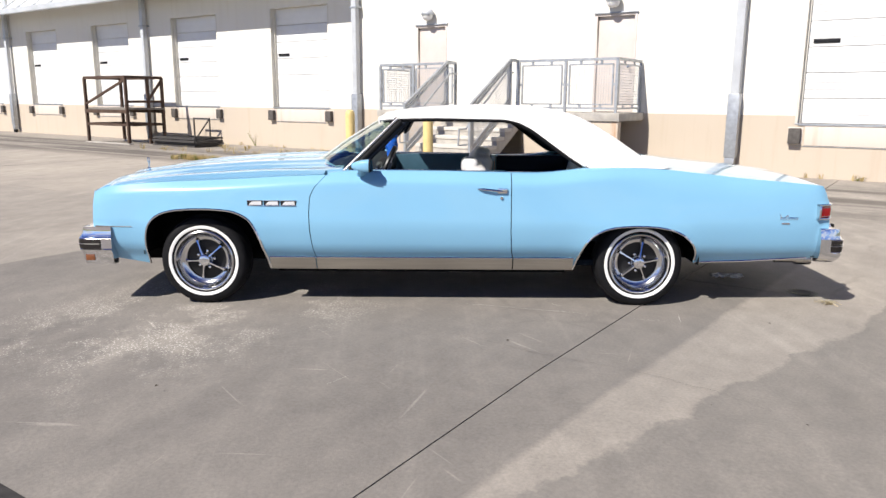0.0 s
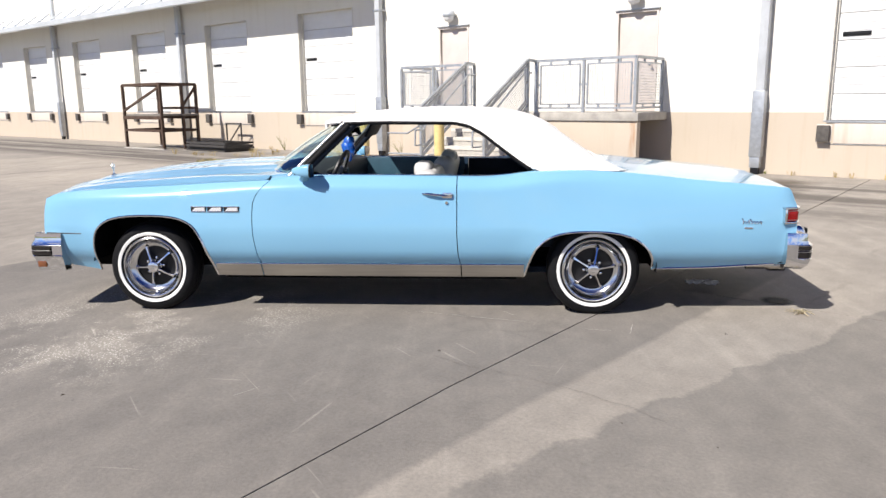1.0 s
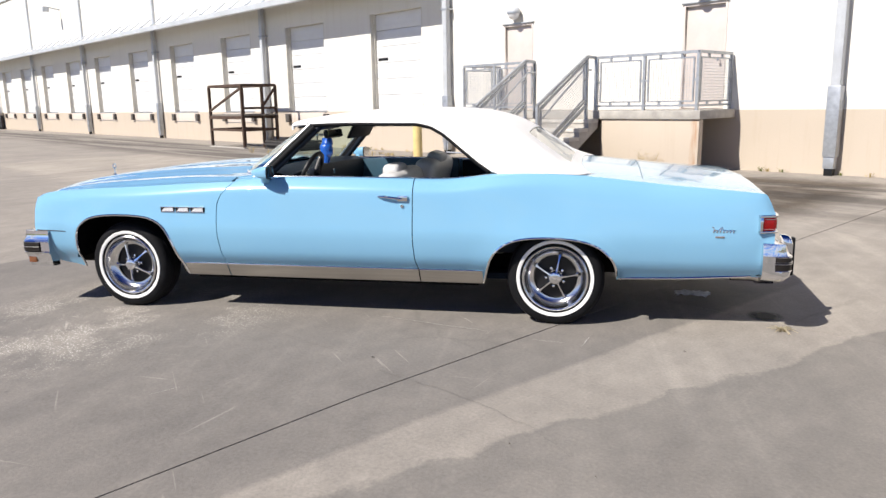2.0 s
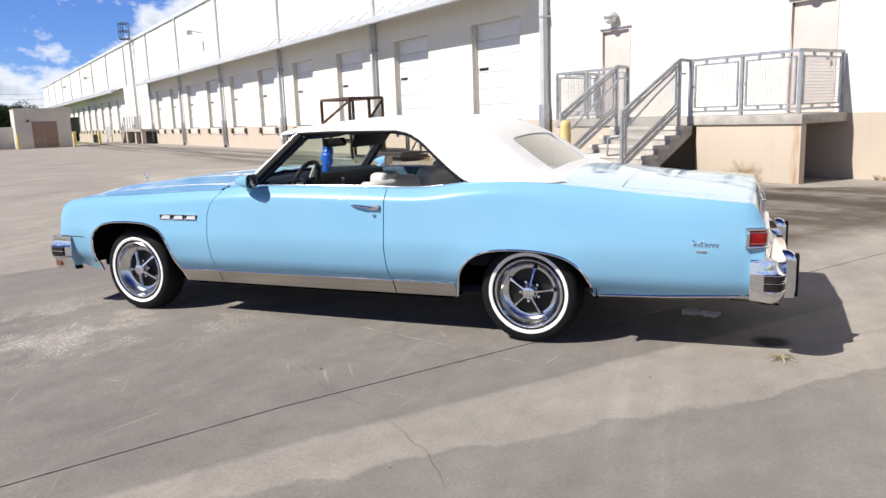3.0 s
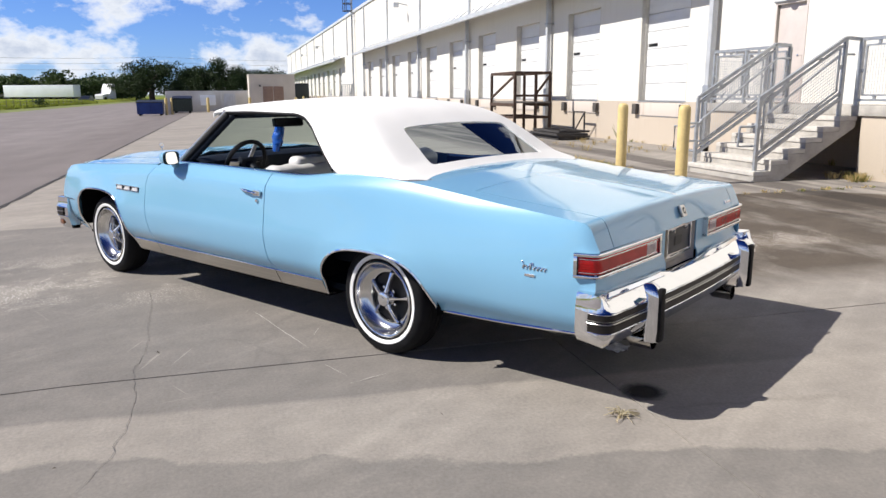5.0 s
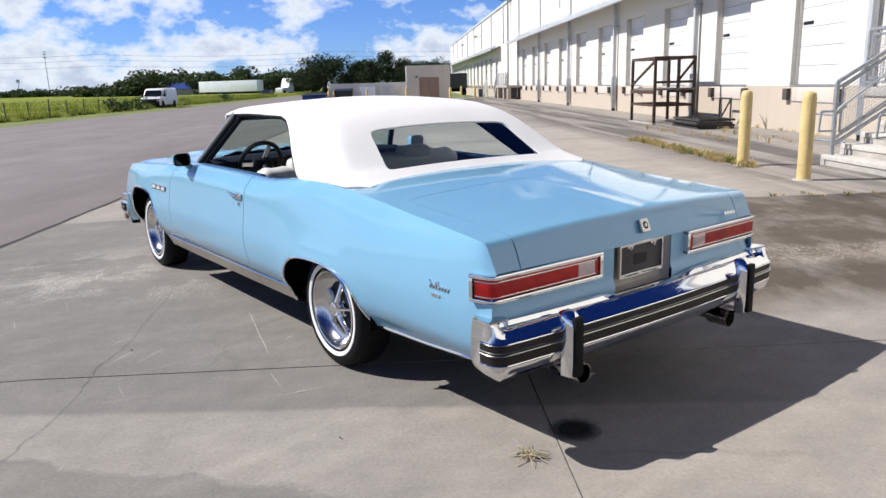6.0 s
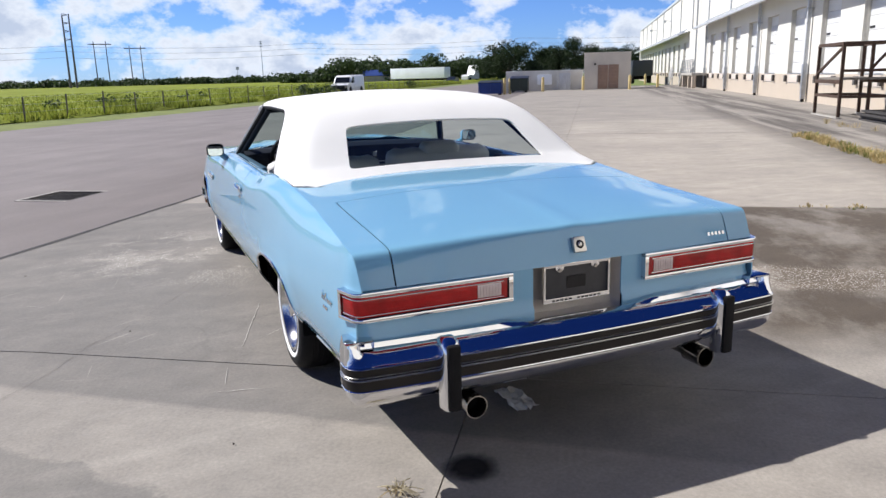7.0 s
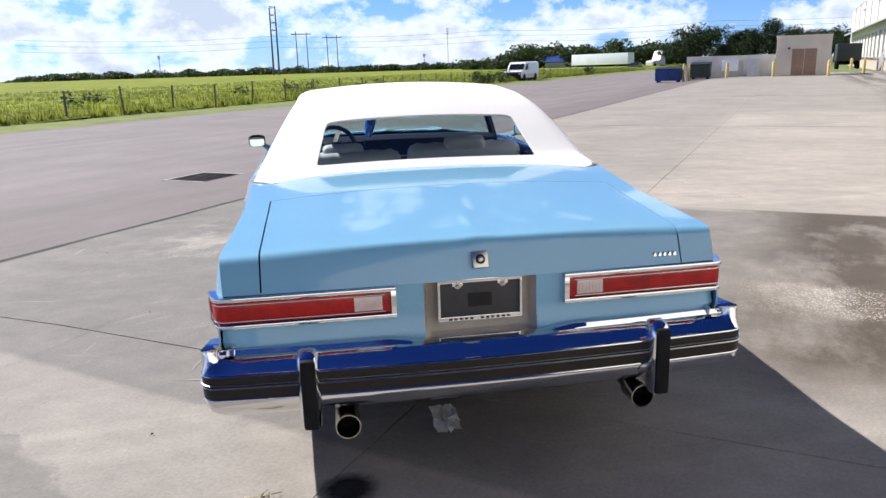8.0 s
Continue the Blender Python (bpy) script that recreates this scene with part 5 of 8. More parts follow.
    l.new(fine.outputs["Fac"], bp.inputs["Height"])
    l.new(bp.outputs[0], b.inputs["Normal"])
    return m


def asphalt_mat():
    m, n, l, b = shader("old_asphalt")
    big = noise_of(n, l, 0.5, 5, 0.6)
    streak = noise_of(n, l, 0.8, 4, 0.6, stretch=(0.12, 1.5, 1))
    fine = noise_of(n, l, 60, 6, 0.75)
    c = ramp_of(n, l, big.outputs["Fac"], [(0.3, (0.180, 0.155, 0.148)), (0.7, (0.225, 0.198, 0.188))]).outputs[0]
    c = mixed(n, l, 0.7, c, ramp_of(n, l, streak.outputs["Fac"], [(0.35, (0.85, 0.85, 0.85)), (0.62, (1.05, 1.05, 1.05))]).outputs[0], "MULTIPLY")
    c = mixed(n, l, 0.9, c, ramp_of(n, l, fine.outputs["Fac"], [(0.3, (0.68, 0.68, 0.68)), (0.7, (1.2, 1.2, 1.2))]).outputs[0], "MULTIPLY")
    # dirt that has gathered along the edge of the yard
    tc = n.new("ShaderNodeTexCoord")
    sep = n.new("ShaderNodeSeparateXYZ")
    l.new(tc.outputs["Object"], sep.inputs[0])
    c = mixed(n, l, between(n, l, sep.outputs["Y"], -2.2, 3.0, 1.3), c, mixed(n, l, 1.0, c, (0.78, 0.765, 0.75), "MULTIPLY"))
    l.new(c, b.inputs["Base Color"])
    b.inputs["Roughness"].default_value = 0.88
    bp = n.new("ShaderNodeBump")
    bp.inputs["Strength"].default_value = 0.4
    bp.inputs["Distance"].default_value = 0.008
    l.new(fine.outputs["Fac"], bp.inputs["Height"])
    l.new(bp.outputs[0], b.inputs["Normal"])
    return m


CONCRETE = concrete_mat()
ASPHALT = asphalt_mat()
SOIL = plain("earth_and_turf", (0.12, 0.16, 0.03), 0.95, 0, 0.35, 0.35, 0.5, 12)
LANDING = plain("old_grey_concrete", (0.40, 0.375, 0.335), 0.85, 0, 0.2, 4, 0.4, 60)
JOINT = plain("joint_dirt", (0.180, 0.165, 0.148), 0.95, 0, 0.4, 15)
TAR = plain("seam_tar", (0.032, 0.029, 0.027), 0.9, 0, 0.4, 15)


# one sheet of earth to the horizon, below the paving
s = Shape()
ys = [-2500, -900, -400, -200, -100, -60, -40, -30, -24, -19, -17.0, -16.6, -16.0, 20, 60, 200, 900, 2500]
xs = [-2500, -900, -400, -200, -100, -60, -30, 0, 30, 60, 200, 900, 2500]
s.grid([[(x, y, ground_h(y) - (0.30 if -16.4 < y else 0.0)) for x in xs] for y in ys])
ground = part("ground", s, SOIL, None, at=BUILD)
tagged(ground, "flat turf and earth running to the horizon", "ground", kind="structure")

s = Shape()
# open over the well of the storm drain
s.grid([[(x, y, ground_h(y)) for x in [-300, -120, -60, -30, -15, -9.13, -8.23, 0, 10, 30, 60]] for y in [-16.8, -14, -9, -5, -2.6, -2.47, -1.7, -1.57, 0, 1.04]], keep=lambda i, j: not (j == 5 and i in (5, 6)))
road = part("road", s, ASPHALT, None, at=BUILD)
tagged(road, "weathered grey asphalt drive beside the yard", "road", kind="structure")

s = Shape()
s.grid([[(x, y, ground_h(y) - 0.008) for x in (-80, -40, -20, -10, 0, 10, 30)] for y in (1.0, 3.3)])
s.grid([[(x, y, -0.008) for x in (-80, -40, -20, -10, 0, 10, 30)] for y in (3.3, 5, 10, 15.9)])
bed = part("pavement", s, JOINT, None, at=BUILD)
tagged(bed, "yard of old concrete slabs with dirty joints", "pavement", kind="structure")

# the slabs themselves, cast between joints
X_JOINTS = [-78, -66, -54, -47, -42, -37, -32, -27, -22, -17, -11.8, -6.72, -1.63, 3.4, 8.5, 16, 28]
Y_JOINTS = [1.05, 5.95, 11.15, 15.8]
for i in range(len(X_JOINTS) - 1):
    for j in range(3):
        g = 0.003 if j < 2 else 0.006
        x0, x1, y0, y1 = X_JOINTS[i] + g, X_JOINTS[i + 1] - g, Y_JOINTS[j] + (g if j else 0), Y_JOINTS[j + 1] - g
        # slabs near the car run through from the drive to the bollards
        s = Shape()
        up = 0.001 * ((i * 7 + j * 3) % 3)
        run = [y0, 3.3, y1] if j == 0 else [y0, y1]
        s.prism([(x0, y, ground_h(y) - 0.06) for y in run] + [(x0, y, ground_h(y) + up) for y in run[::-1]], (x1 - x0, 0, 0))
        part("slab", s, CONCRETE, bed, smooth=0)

# tarred seam between asphalt and concrete
s = Shape()
rng = random.Random(8)
rows = []
for x in steps(-80, 28, 320):
    a, w = rng.uniform(-0.016, 0.016), rng.uniform(0.026, 0.052)
    rows.append([(x, 1.04 + a + q * w, ground_h(1.04 + a + q * w) + 0.005) for q in (-1, 0, 1)])
s.grid(rows)
part("seam", s, TAR, bed, "black tarred seam")

# meandering cracks, and pale scrapes by the rear wheel
def scratch(points, width, jitter, seed):
    """A thin uneven ribbon lying on the slab."""
    rng = random.Random(seed)
    line = []
    for (a, b), (c, d) in zip(points, points[1:]):
        n = max(2, int(math.hypot(c - a, d - b) / 0.05))
        line += [(a + (c - a) * t + rng.gauss(0, jitter), b + (d - b) * t + rng.gauss(0, jitter)) for t in steps(0, 1, n)[:-1]]
    line.append(points[-1])
    s = Shape()
    rows = []
    for i, (x, y) in enumerate(line):
        (a, b), (c, d) = line[max(0, i - 1)], line[min(len(line) - 1, i + 1)]
        h = math.hypot(c - a, d - b)
        w = width * rng.uniform(0.4, 1.0) * min(1.0, 0.3 + i / 4, 0.3 + (len(line) - 1 - i) / 4)
        y_wall = 0.5651 * x + 0.8250 * y
        rows.append([(x - w * (d - b) / h, y + w * (c - a) / h, ground_h(y_wall) + 0.0045), (x + w * (d - b) / h, y - w * (c - a) / h, ground_h(y_wall) + 0.0045)])
    return s.grid(rows)


SCRAPE = plain("scraped_concrete", (0.42, 0.40, 0.365), 0.9, 0, 0.3, 30)
CRACK = plain("crack_dirt", (0.165, 0.153, 0.138), 0.95, 0, 0.3, 20)
for k, line in enumerate((((-0.9, 4.86), (-0.58, 4.70), (-0.09, 4.40), (0.36, 4.14), (0.56, 3.96), (0.94, 3.77), (1.18, 3.60), (1.42, 3.40), (1.62, 3.12)),)):
    tagged(part("crack", scratch(line, 0.0017, 0.006, k), CRACK, None, smooth=0), "thin meandering crack in the concrete", "crack", kind="structure")
for k, line in enumerate((((0.18, 5.02), (0.62, 4.89), (1.01, 4.78)), ((0.88, 4.94), (0.80, 5.05)), ((1.60, 4.56), (1.66, 4.78)), ((1.30, 4.66), (1.52, 4.62)), ((-2.9, 3.1), (-2.3, 3.02)), ((-0.6, 3.5), (-0.5, 3.62)))):
    tagged(part("scrape", scratch(line, 0.004, 0.0022, 20 + k), SCRAPE, None, smooth=0), "pale scrape on the concrete", "scrape", kind="structure")

# storm drain in the asphalt
IRON = plain("rusty_iron", (0.035, 0.030, 0.027), 0.8, 0.2, 0.3, 20, 0.3, 60)
drain = thing("drain_grate", at_wall(-8.68, -2.02, ground_h(-2.02) + 0.006), "sunken rusty iron storm drain grate in asphalt", "drain")
s = Shape()
for lo, hi in (((-0.46, -0.46), (0.46, -0.40)), ((-0.46, 0.40), (0.46, 0.46)), ((-0.46, -0.40), (-0.40, 0.40)), ((0.40, -0.40), (0.46, 0.40))):
    s.box((*lo, -0.05), (*hi, 0.006), 0.004)
part("frame", s, IRON, drain)
s = Shape()
for lo, hi in (((-0.52, -0.52), (0.52, -0.47)), ((-0.52, 0.47), (0.52, 0.52)), ((-0.52, -0.47), (-0.47, 0.47)), ((0.47, -0.47), (0.52, 0.47))):
    s.box((*lo, -0.05), (*hi, 0.004), 0.003)
part("surround", s, LANDING, drain, "pale concrete surround")
s = Shape().box((-0.45, -0.45, -0.13), (0.45, 0.45, -0.115), 0)
for lo, hi in (((-0.45, -0.45), (0.45, -0.43)), ((-0.45, 0.43), (0.45, 0.45)), ((-0.45, -0.43), (-0.43, 0.43)), ((0.43, -0.43), (0.45, 0.43))):
    s.box((*lo, -0.115), (*hi, -0.051), 0)
part("pit", s, UNDER, drain)
for k in range(13):
    x = -0.36 + 0.06 * k
    part("bar", Shape().box((x - 0.008, -0.40, -0.045), (x + 0.008, 0.40, -0.006), 0.003), IRON, drain)

# oil stain under the tail, and a scrap of film
OIL = plain("oil_stain", (0.022, 0.019, 0.017), 0.7, 0, 0.4, 12, spec=0.2)
n, l = OIL.node_tree.nodes, OIL.node_tree.links
o_tc, o_len = n.new("ShaderNodeTexCoord"), n.new("ShaderNodeVectorMath")
o_len.operation = "LENGTH"
l.new(o_tc.outputs["Object"], o_len.inputs[0])
o_wob = noise_of(n, l, 30, 4, 0.6)
o_add = n.new("ShaderNodeMath")
o_add.operation = "MULTIPLY_ADD"
o_add.inputs[1].default_value = 0.05
l.new(o_wob.outputs["Fac"], o_add.inputs[0])
l.new(o_len.outputs["Value"], o_add.inputs[2])
l.new(ramp_of(n, l, o_add.outputs[0], [(0.08, (0.92, 0.92, 0.92)), (0.15, (0, 0, 0))]).outputs[0], n["Principled BSDF"].inputs["Alpha"])
s = Shape()
s.add([(0.15 * (1 + 0.06 * math.sin(3 * a) + 0.03 * math.sin(9 * a)) * math.cos(a), 0.14 * math.sin(a) * (1 + 0.08 * math.sin(5 * a + 1)), 0.0015) for a in steps(0, 2 * math.pi, 28)[:-1]], [tuple(range(28))])
tagged(part("oil_stain", s, OIL, None, at=(2.81, 5.40, 0.003), smooth=0), "round dark oil stain on concrete", "stain", kind="structure")


# ---- warehouse ----
WALL_Y = 15.75


def wall_mat(name, colour, stain, amount):
    """Painted wall with rain streaks that run down it."""
    m, n, l, b = shader(name)
    big = noise_of(n, l, 0.5, 5, 0.6)
    run = noise_of(n, l, 2.6, 6, 0.65, stretch=(1.6, 1, 0.12))
    fine = noise_of(n, l, 40, 5, 0.6)
    c = ramp_of(n, l, big.outputs["Fac"], [(0.3, tuple(v * 0.95 for v in colour)), (0.7, colour)]).outputs[0]
    k = ramp_of(n, l, run.outputs["Fac"], [(0.52, (0, 0, 0)), (0.75, (amount,) * 3)]).outputs[0]
    c = mixed(n, l, k, c, stain)
    c = mixed(n, l, 0.6, c, ramp_of(n, l, fine.outputs["Fac"], [(0.3, (0.93, 0.93, 0.93)), (0.7, (1, 1, 1))]).outputs[0], "MULTIPLY")
    l.new(c, b.inputs["Base Color"])
    b.inputs["Roughness"].default_value = 0.75
    bp = n.new("ShaderNodeBump")
    bp.inputs["Strength"].default_value = 0.2
    bp.inputs["Distance"].default_value = 0.006
    l.new(fine.outputs["Fac"], bp.inputs["Height"])
    l.new(bp.outputs[0], b.inputs["Normal"])
    return m


WHITE_WALL = wall_mat("cream_white_wall", (0.72, 0.69, 0.625), (0.58, 0.53, 0.44), 0.35)
TAN_WALL = wall_mat("tan_wall", (0.50, 0.425, 0.337), (0.42, 0.33, 0.24), 0.5)
WHITE_DOOR = plain("white_door_paint", (0.70, 0.70, 0.69), 0.45, 0, 0.04, 2.0, 0.05, 60)
JAMB = plain("cream_jamb", (0.62, 0.59, 0.52), 0.6, 0, 0.08, 4)
PINK_DOOR = plain("pink_beige_door", (0.54, 0.48, 0.44), 0.5, 0, 0.06, 3)
LEVELLER = wall_mat("leveller_paint", (0.60, 0.53, 0.46), (0.42, 0.33, 0.24), 0.5)
DARK_STEEL = plain("dark_weathered_steel", (0.060, 0.055, 0.052), 0.75, 0.2, 0.35, 14, 0.3, 50)
GALV = plain("galvanised_steel", (0.40, 0.42, 0.44), 0.42, 0.55, 0.18, 9, 0.1, 60)
GREY_PIPE = plain("grey_pipe_paint", (0.50, 0.52, 0.54), 0.5, 0.1, 0.14, 5, 0.1, 40, stretch=(1, 1, 0.4))
SHEET = plain("pale_sheet_metal", (0.60, 0.63, 0.66), 0.5, 0.2, 0.10, 1.5)
YELLOW = plain("faded_yellow_paint", (0.62, 0.475, 0.20), 0.55, 0, 0.15, 6, 0.2, 50)
RUBBER = plain("dock_rubber", (0.085, 0.076, 0.068), 0.8, 0, 0.3, 18, 0.3, 60)
STEP_TOP = plain("worn_step_concrete", (0.52, 0.49, 0.44), 0.85, 0, 0.15, 6, 0.4, 60)
RUST = plain("rusted_steel", (0.085, 0.052, 0.036), 0.85, 0.2, 0.4, 12, 0.4, 50)
PLANK = plain("grey_plank", (0.20, 0.18, 0.155), 0.9, 0, 0.25, 4, 0.3, 40, stretch=(0.2, 2, 1))
MESH_WIRE = plain("mesh_wire", (0.48, 0.49, 0.50), 0.45, 0.5, 0.1, 30)

DOORS = [-(17.33 + 4.885 * k) for k in range(10)]        # left edges of the dock doors along the wall
DOOR_W, DOOR_LO, DOOR_HI = 2.44, 1.22, 4.12
FAR_DOORS = [-(79.0 + 4.885 * k) for k in range(14)]
RIGHT_DOOR, RIGHT_LO = -2.52, 1.05
MAN_DOORS = [(-11.76, -10.80), (-6.78, -5.82)]
LAND_Z = 1.22

openings = [(x, x + DOOR_W, DOOR_LO, DOOR_HI) for x in DOORS + FAR_DOORS] + [(RIGHT_DOOR, RIGHT_DOOR + DOOR_W, RIGHT_LO, RIGHT_LO + 2.9)] + [(a, b, LAND_Z, 3.34) for a, b in MAN_DOORS]
openings.sort()


def wall_run(x0, x1, z0, z1, holes, y0=WALL_Y, y1=WALL_Y + 0.30):
    """A wall between two heights, built of blocks round its openings."""
    s = Shape()
    at = x0
    for a, b, lo, hi in holes:
        if b <= x0 or a >= x1:
            continue
        if a > at:
            s.box((at, y0, z0), (a, y1, z1))
        if lo > z0 + 1e-4:
            s.box((a, y0, z0), (b, y1, min(lo, z1)))
        if hi < z1 - 1e-4:
            s.box((a, y0, max(hi, z0)), (b, y1, z1))
        at = b
    if at < x1:
        s.box((at, y0, z0), (x1, y1, z1))
    return s


END_L, END_R, ROOF_Z = -150.0, 24.0, 8.95
tagged(part("wall_lower", wall_run(END_L, END_R, -0.3, 1.20, [(RIGHT_DOOR, RIGHT_DOOR + DOOR_W, RIGHT_LO, 1.20)]), TAN_WALL, None, at=BUILD, smooth=0), "tan painted base of the warehouse wall", "wall", kind="structure")
tagged(part("wall_upper", wall_run(END_L, END_R, 1.20, ROOF_Z, [(a, b, max(lo, 1.2), hi) for a, b, lo, hi in openings]), WHITE_WALL, None, at=BUILD, smooth=0), "cream-white painted warehouse wall", "wall", kind="structure")
s = Shape()
s.box((END_L, WALL_Y + 0.3, ROOF_Z - 0.5), (END_R, WALL_Y + 40, ROOF_Z - 0.25))
s.box((END_L, WALL_Y + 39.7, -0.3), (END_R, WALL_Y + 40, ROOF_Z - 0.5))
s.box((END_L, WALL_Y + 0.3, -0.3), (END_L + 0.3, WALL_Y + 39.7, ROOF_Z))
s.box((END_R - 0.3, WALL_Y + 0.3, -0.3), (END_R, WALL_Y + 39.7, ROOF_Z))
s.box((END_L, WALL_Y + 0.9, -0.3), (END_R, WALL_Y + 1.0, ROOF_Z - 0.5))
tagged(part("wall_back", s, WHITE_WALL, None, at=BUILD, smooth=0), "plain body and flat roof of the warehouse", "wall", kind="structure")
s = Shape()
s.box((END_L - 0.05, WALL_Y - 0.08, ROOF_Z - 0.02), (END_R, WALL_Y + 0.36, ROOF_Z + 0.10), 0.01)
s.box((END_L - 0.05, WALL_Y - 0.10, ROOF_Z - 0.16), (END_R, WALL_Y - 0.045, ROOF_Z - 0.02), 0.01)
tagged(part("trim_roof_edge", s, SHEET, None, at=BUILD), "pale metal coping along the roof edge", "trim", kind="structure")

# shallow ribs on the upper wall, one a bay
for k in range(16):
    x = -(13.75 + 9.77 * k) + 19.5
    s = Shape().box((x - 0.11, WALL_Y - 0.10, 5.2), (x + 0.11, WALL_Y + 0.02, ROOF_Z - 0.16), 0.01)
    tagged(part("trim_rib", s, GREY_PIPE, None, at=BUILD), "grey downpipe on the upper wall", "trim", kind="structure")


def dock_door(detail):
    d = thing("dock_door", Matrix(), "white sectional overhead dock door, closed", "dock door", "dock doors")
    n = 6
    h = (DOOR_HI - DOOR_LO) / n
    for k in range(n):
        z = k * h
        s = Shape()
        s.box((0.03, 0.20, z + 0.0055), (DOOR_W - 0.03, 0.25, z + h - 0.0055), 0.006 if detail else 0)
        if detail:
            s.box((0.08, 0.194, z + h * 0.35), (DOOR_W - 0.08, 0.2005, z + h * 0.42), 0.002)
            s.box((0.08, 0.194, z + h * 0.62), (DOOR_W - 0.08, 0.2005, z + h * 0.69), 0.002)
        part("door_panel", s, WHITE_DOOR, d)
    part("vision_slot", Shape().box((0.16, 0.185, 1.52), (0.62, 0.21, 1.60), 0.004), BLACK_PAINT, d, "dark narrow window")
    s = Shape()
    s.box((0.0, 0.0, -0.02), (0.05, 0.21, DOOR_HI - DOOR_LO), 0.004)
    s.box((DOOR_W - 0.05, 0.0, -0.02), (DOOR_W, 0.21, DOOR_HI - DOOR_LO), 0.004)
    part("jamb", s, JAMB, d, "cream metal jamb")
    part("track", Shape().box((0.05, 0.12, 0.0), (0.08, 0.20, DOOR_HI - DOOR_LO), 0.002), JAMB, d)
    part("sill", Shape().box((0, -0.006, -0.022), (DOOR_W, 0.22, 0.0), 0.003), GALV, d)
    return d


def dock_bumpers(x, dz=0.0):
    """A pair of rubber blocks and the pale plate between them."""
    for q in (x + 0.03, x + DOOR_W - 0.01):
        b = thing("dock_bumper", at_wall(q, WALL_Y, 0.98 + dz), "black laminated rubber dock bumper on the wall", "bumper", "dock bumpers")
        part("rubber", Shape().box((-0.11, -0.13, -0.15), (0.11, -0.012, 0.15), 0.012), RUBBER, b)
        part("plate", Shape().box((-0.135, -0.012, -0.17), (0.135, 0.0, 0.17), 0.003), LEVELLER, b)
    p = thing("dock_leveller", at_wall(x, WALL_Y, dz), "cream painted dock leveller face below the door", "leveller", "dock levellers")
    part("face", Shape().box((0.20, -0.016, 0.80), (DOOR_W - 0.16, -0.002, 1.17), 0.004), LEVELLER, p)
    part("lip", Shape().box((0.06, -0.022, 1.182), (DOOR_W - 0.06, -0.001, 1.194), 0.004), GALV, p)
    part("foot_angle", Shape().box((0.06, -0.014, 0.780), (DOOR_W - 0.06, -0.001, 0.790), 0.004), GALV, p)


first = dock_door(True)
first.matrix_basis = at_wall(DOORS[0], WALL_Y, DOOR_LO)
dock_bumpers(DOORS[0])
for x in DOORS[1:] + FAR_DOORS + [RIGHT_DOOR]:
    lo = RIGHT_LO if x == RIGHT_DOOR else DOOR_LO
    copy_thing(first, at_wall(x, WALL_Y, lo))
    dock_bumpers(x, lo - DOOR_LO)

# doors for people, each under a round lamp
for a, b in MAN_DOORS:
    d = thing("steel_door", at_wall(a, WALL_Y, LAND_Z), "closed pinkish beige steel door on the landing", "door", "personnel doors")
    w, h = b - a, 3.34 - LAND_Z
    part("leaf", Shape().box((0.05, 0.06, 0.01), (w - 0.05, 0.105, h - 0.05), 0.004), PINK_DOOR, d)
    s = Shape()
    s.box((0, -0.015, 0), (0.05, 0.16, h), 0.004)
    s.box((w - 0.05, -0.015, 0), (w, 0.16, h), 0.004)
    s.box((0.05, -0.015, h - 0.05), (w - 0.05, 0.16, h), 0.004)
    part("frame", s, PINK_DOOR, d)
    part("drip_cap", Shape().box((-0.03, -0.05, h + 0.0), (w + 0.03, 0.0, h + 0.03), 0.006), GALV, d, "grey metal drip cap")
    s = Shape().spin([(0, -0.06), (0.028, -0.055), (0.03, -0.03), (0.012, -0.02), (0.012, 0.06)], (w - 0.14, 0, 0.98), 16)
    part("knob", s, CHROME, d)
    lm = thing("wall_lamp", at_wall((a + b) / 2 - 0.03, WALL_Y, 3.60), "grey domed outdoor wall lamp, unlit", "lamp", "wall lamps")
    rows = []
    for k in range(8):
        t = k / 7 * math.pi / 2
        rows.append([(0.165 * math.cos(t) * math.cos(q), -0.155 - 0.165 * math.cos(t) * math.sin(q), 0.02 + 0.15 * math.sin(t)) for q in steps(0, 2 * math.pi, 24)])
    part("hood", Shape().grid(rows), GREY_PIPE, lm, "grey domed lamp hood")
    part("base", Shape().spin([(0, 0.02), (0.165, 0.02), (0.165, -0.02), (0, -0.02)], (0, -0.155, 0), 20, axis=2), GALV, lm)
    part("lens", Shape().spin([(0.14, -0.02), (0.138, -0.06), (0.12, -0.11), (0.07, -0.15), (0.0, -0.16)], (0, -0.155, 0), 20, axis=2), PORT_WHITE, lm, "frosted bowl")

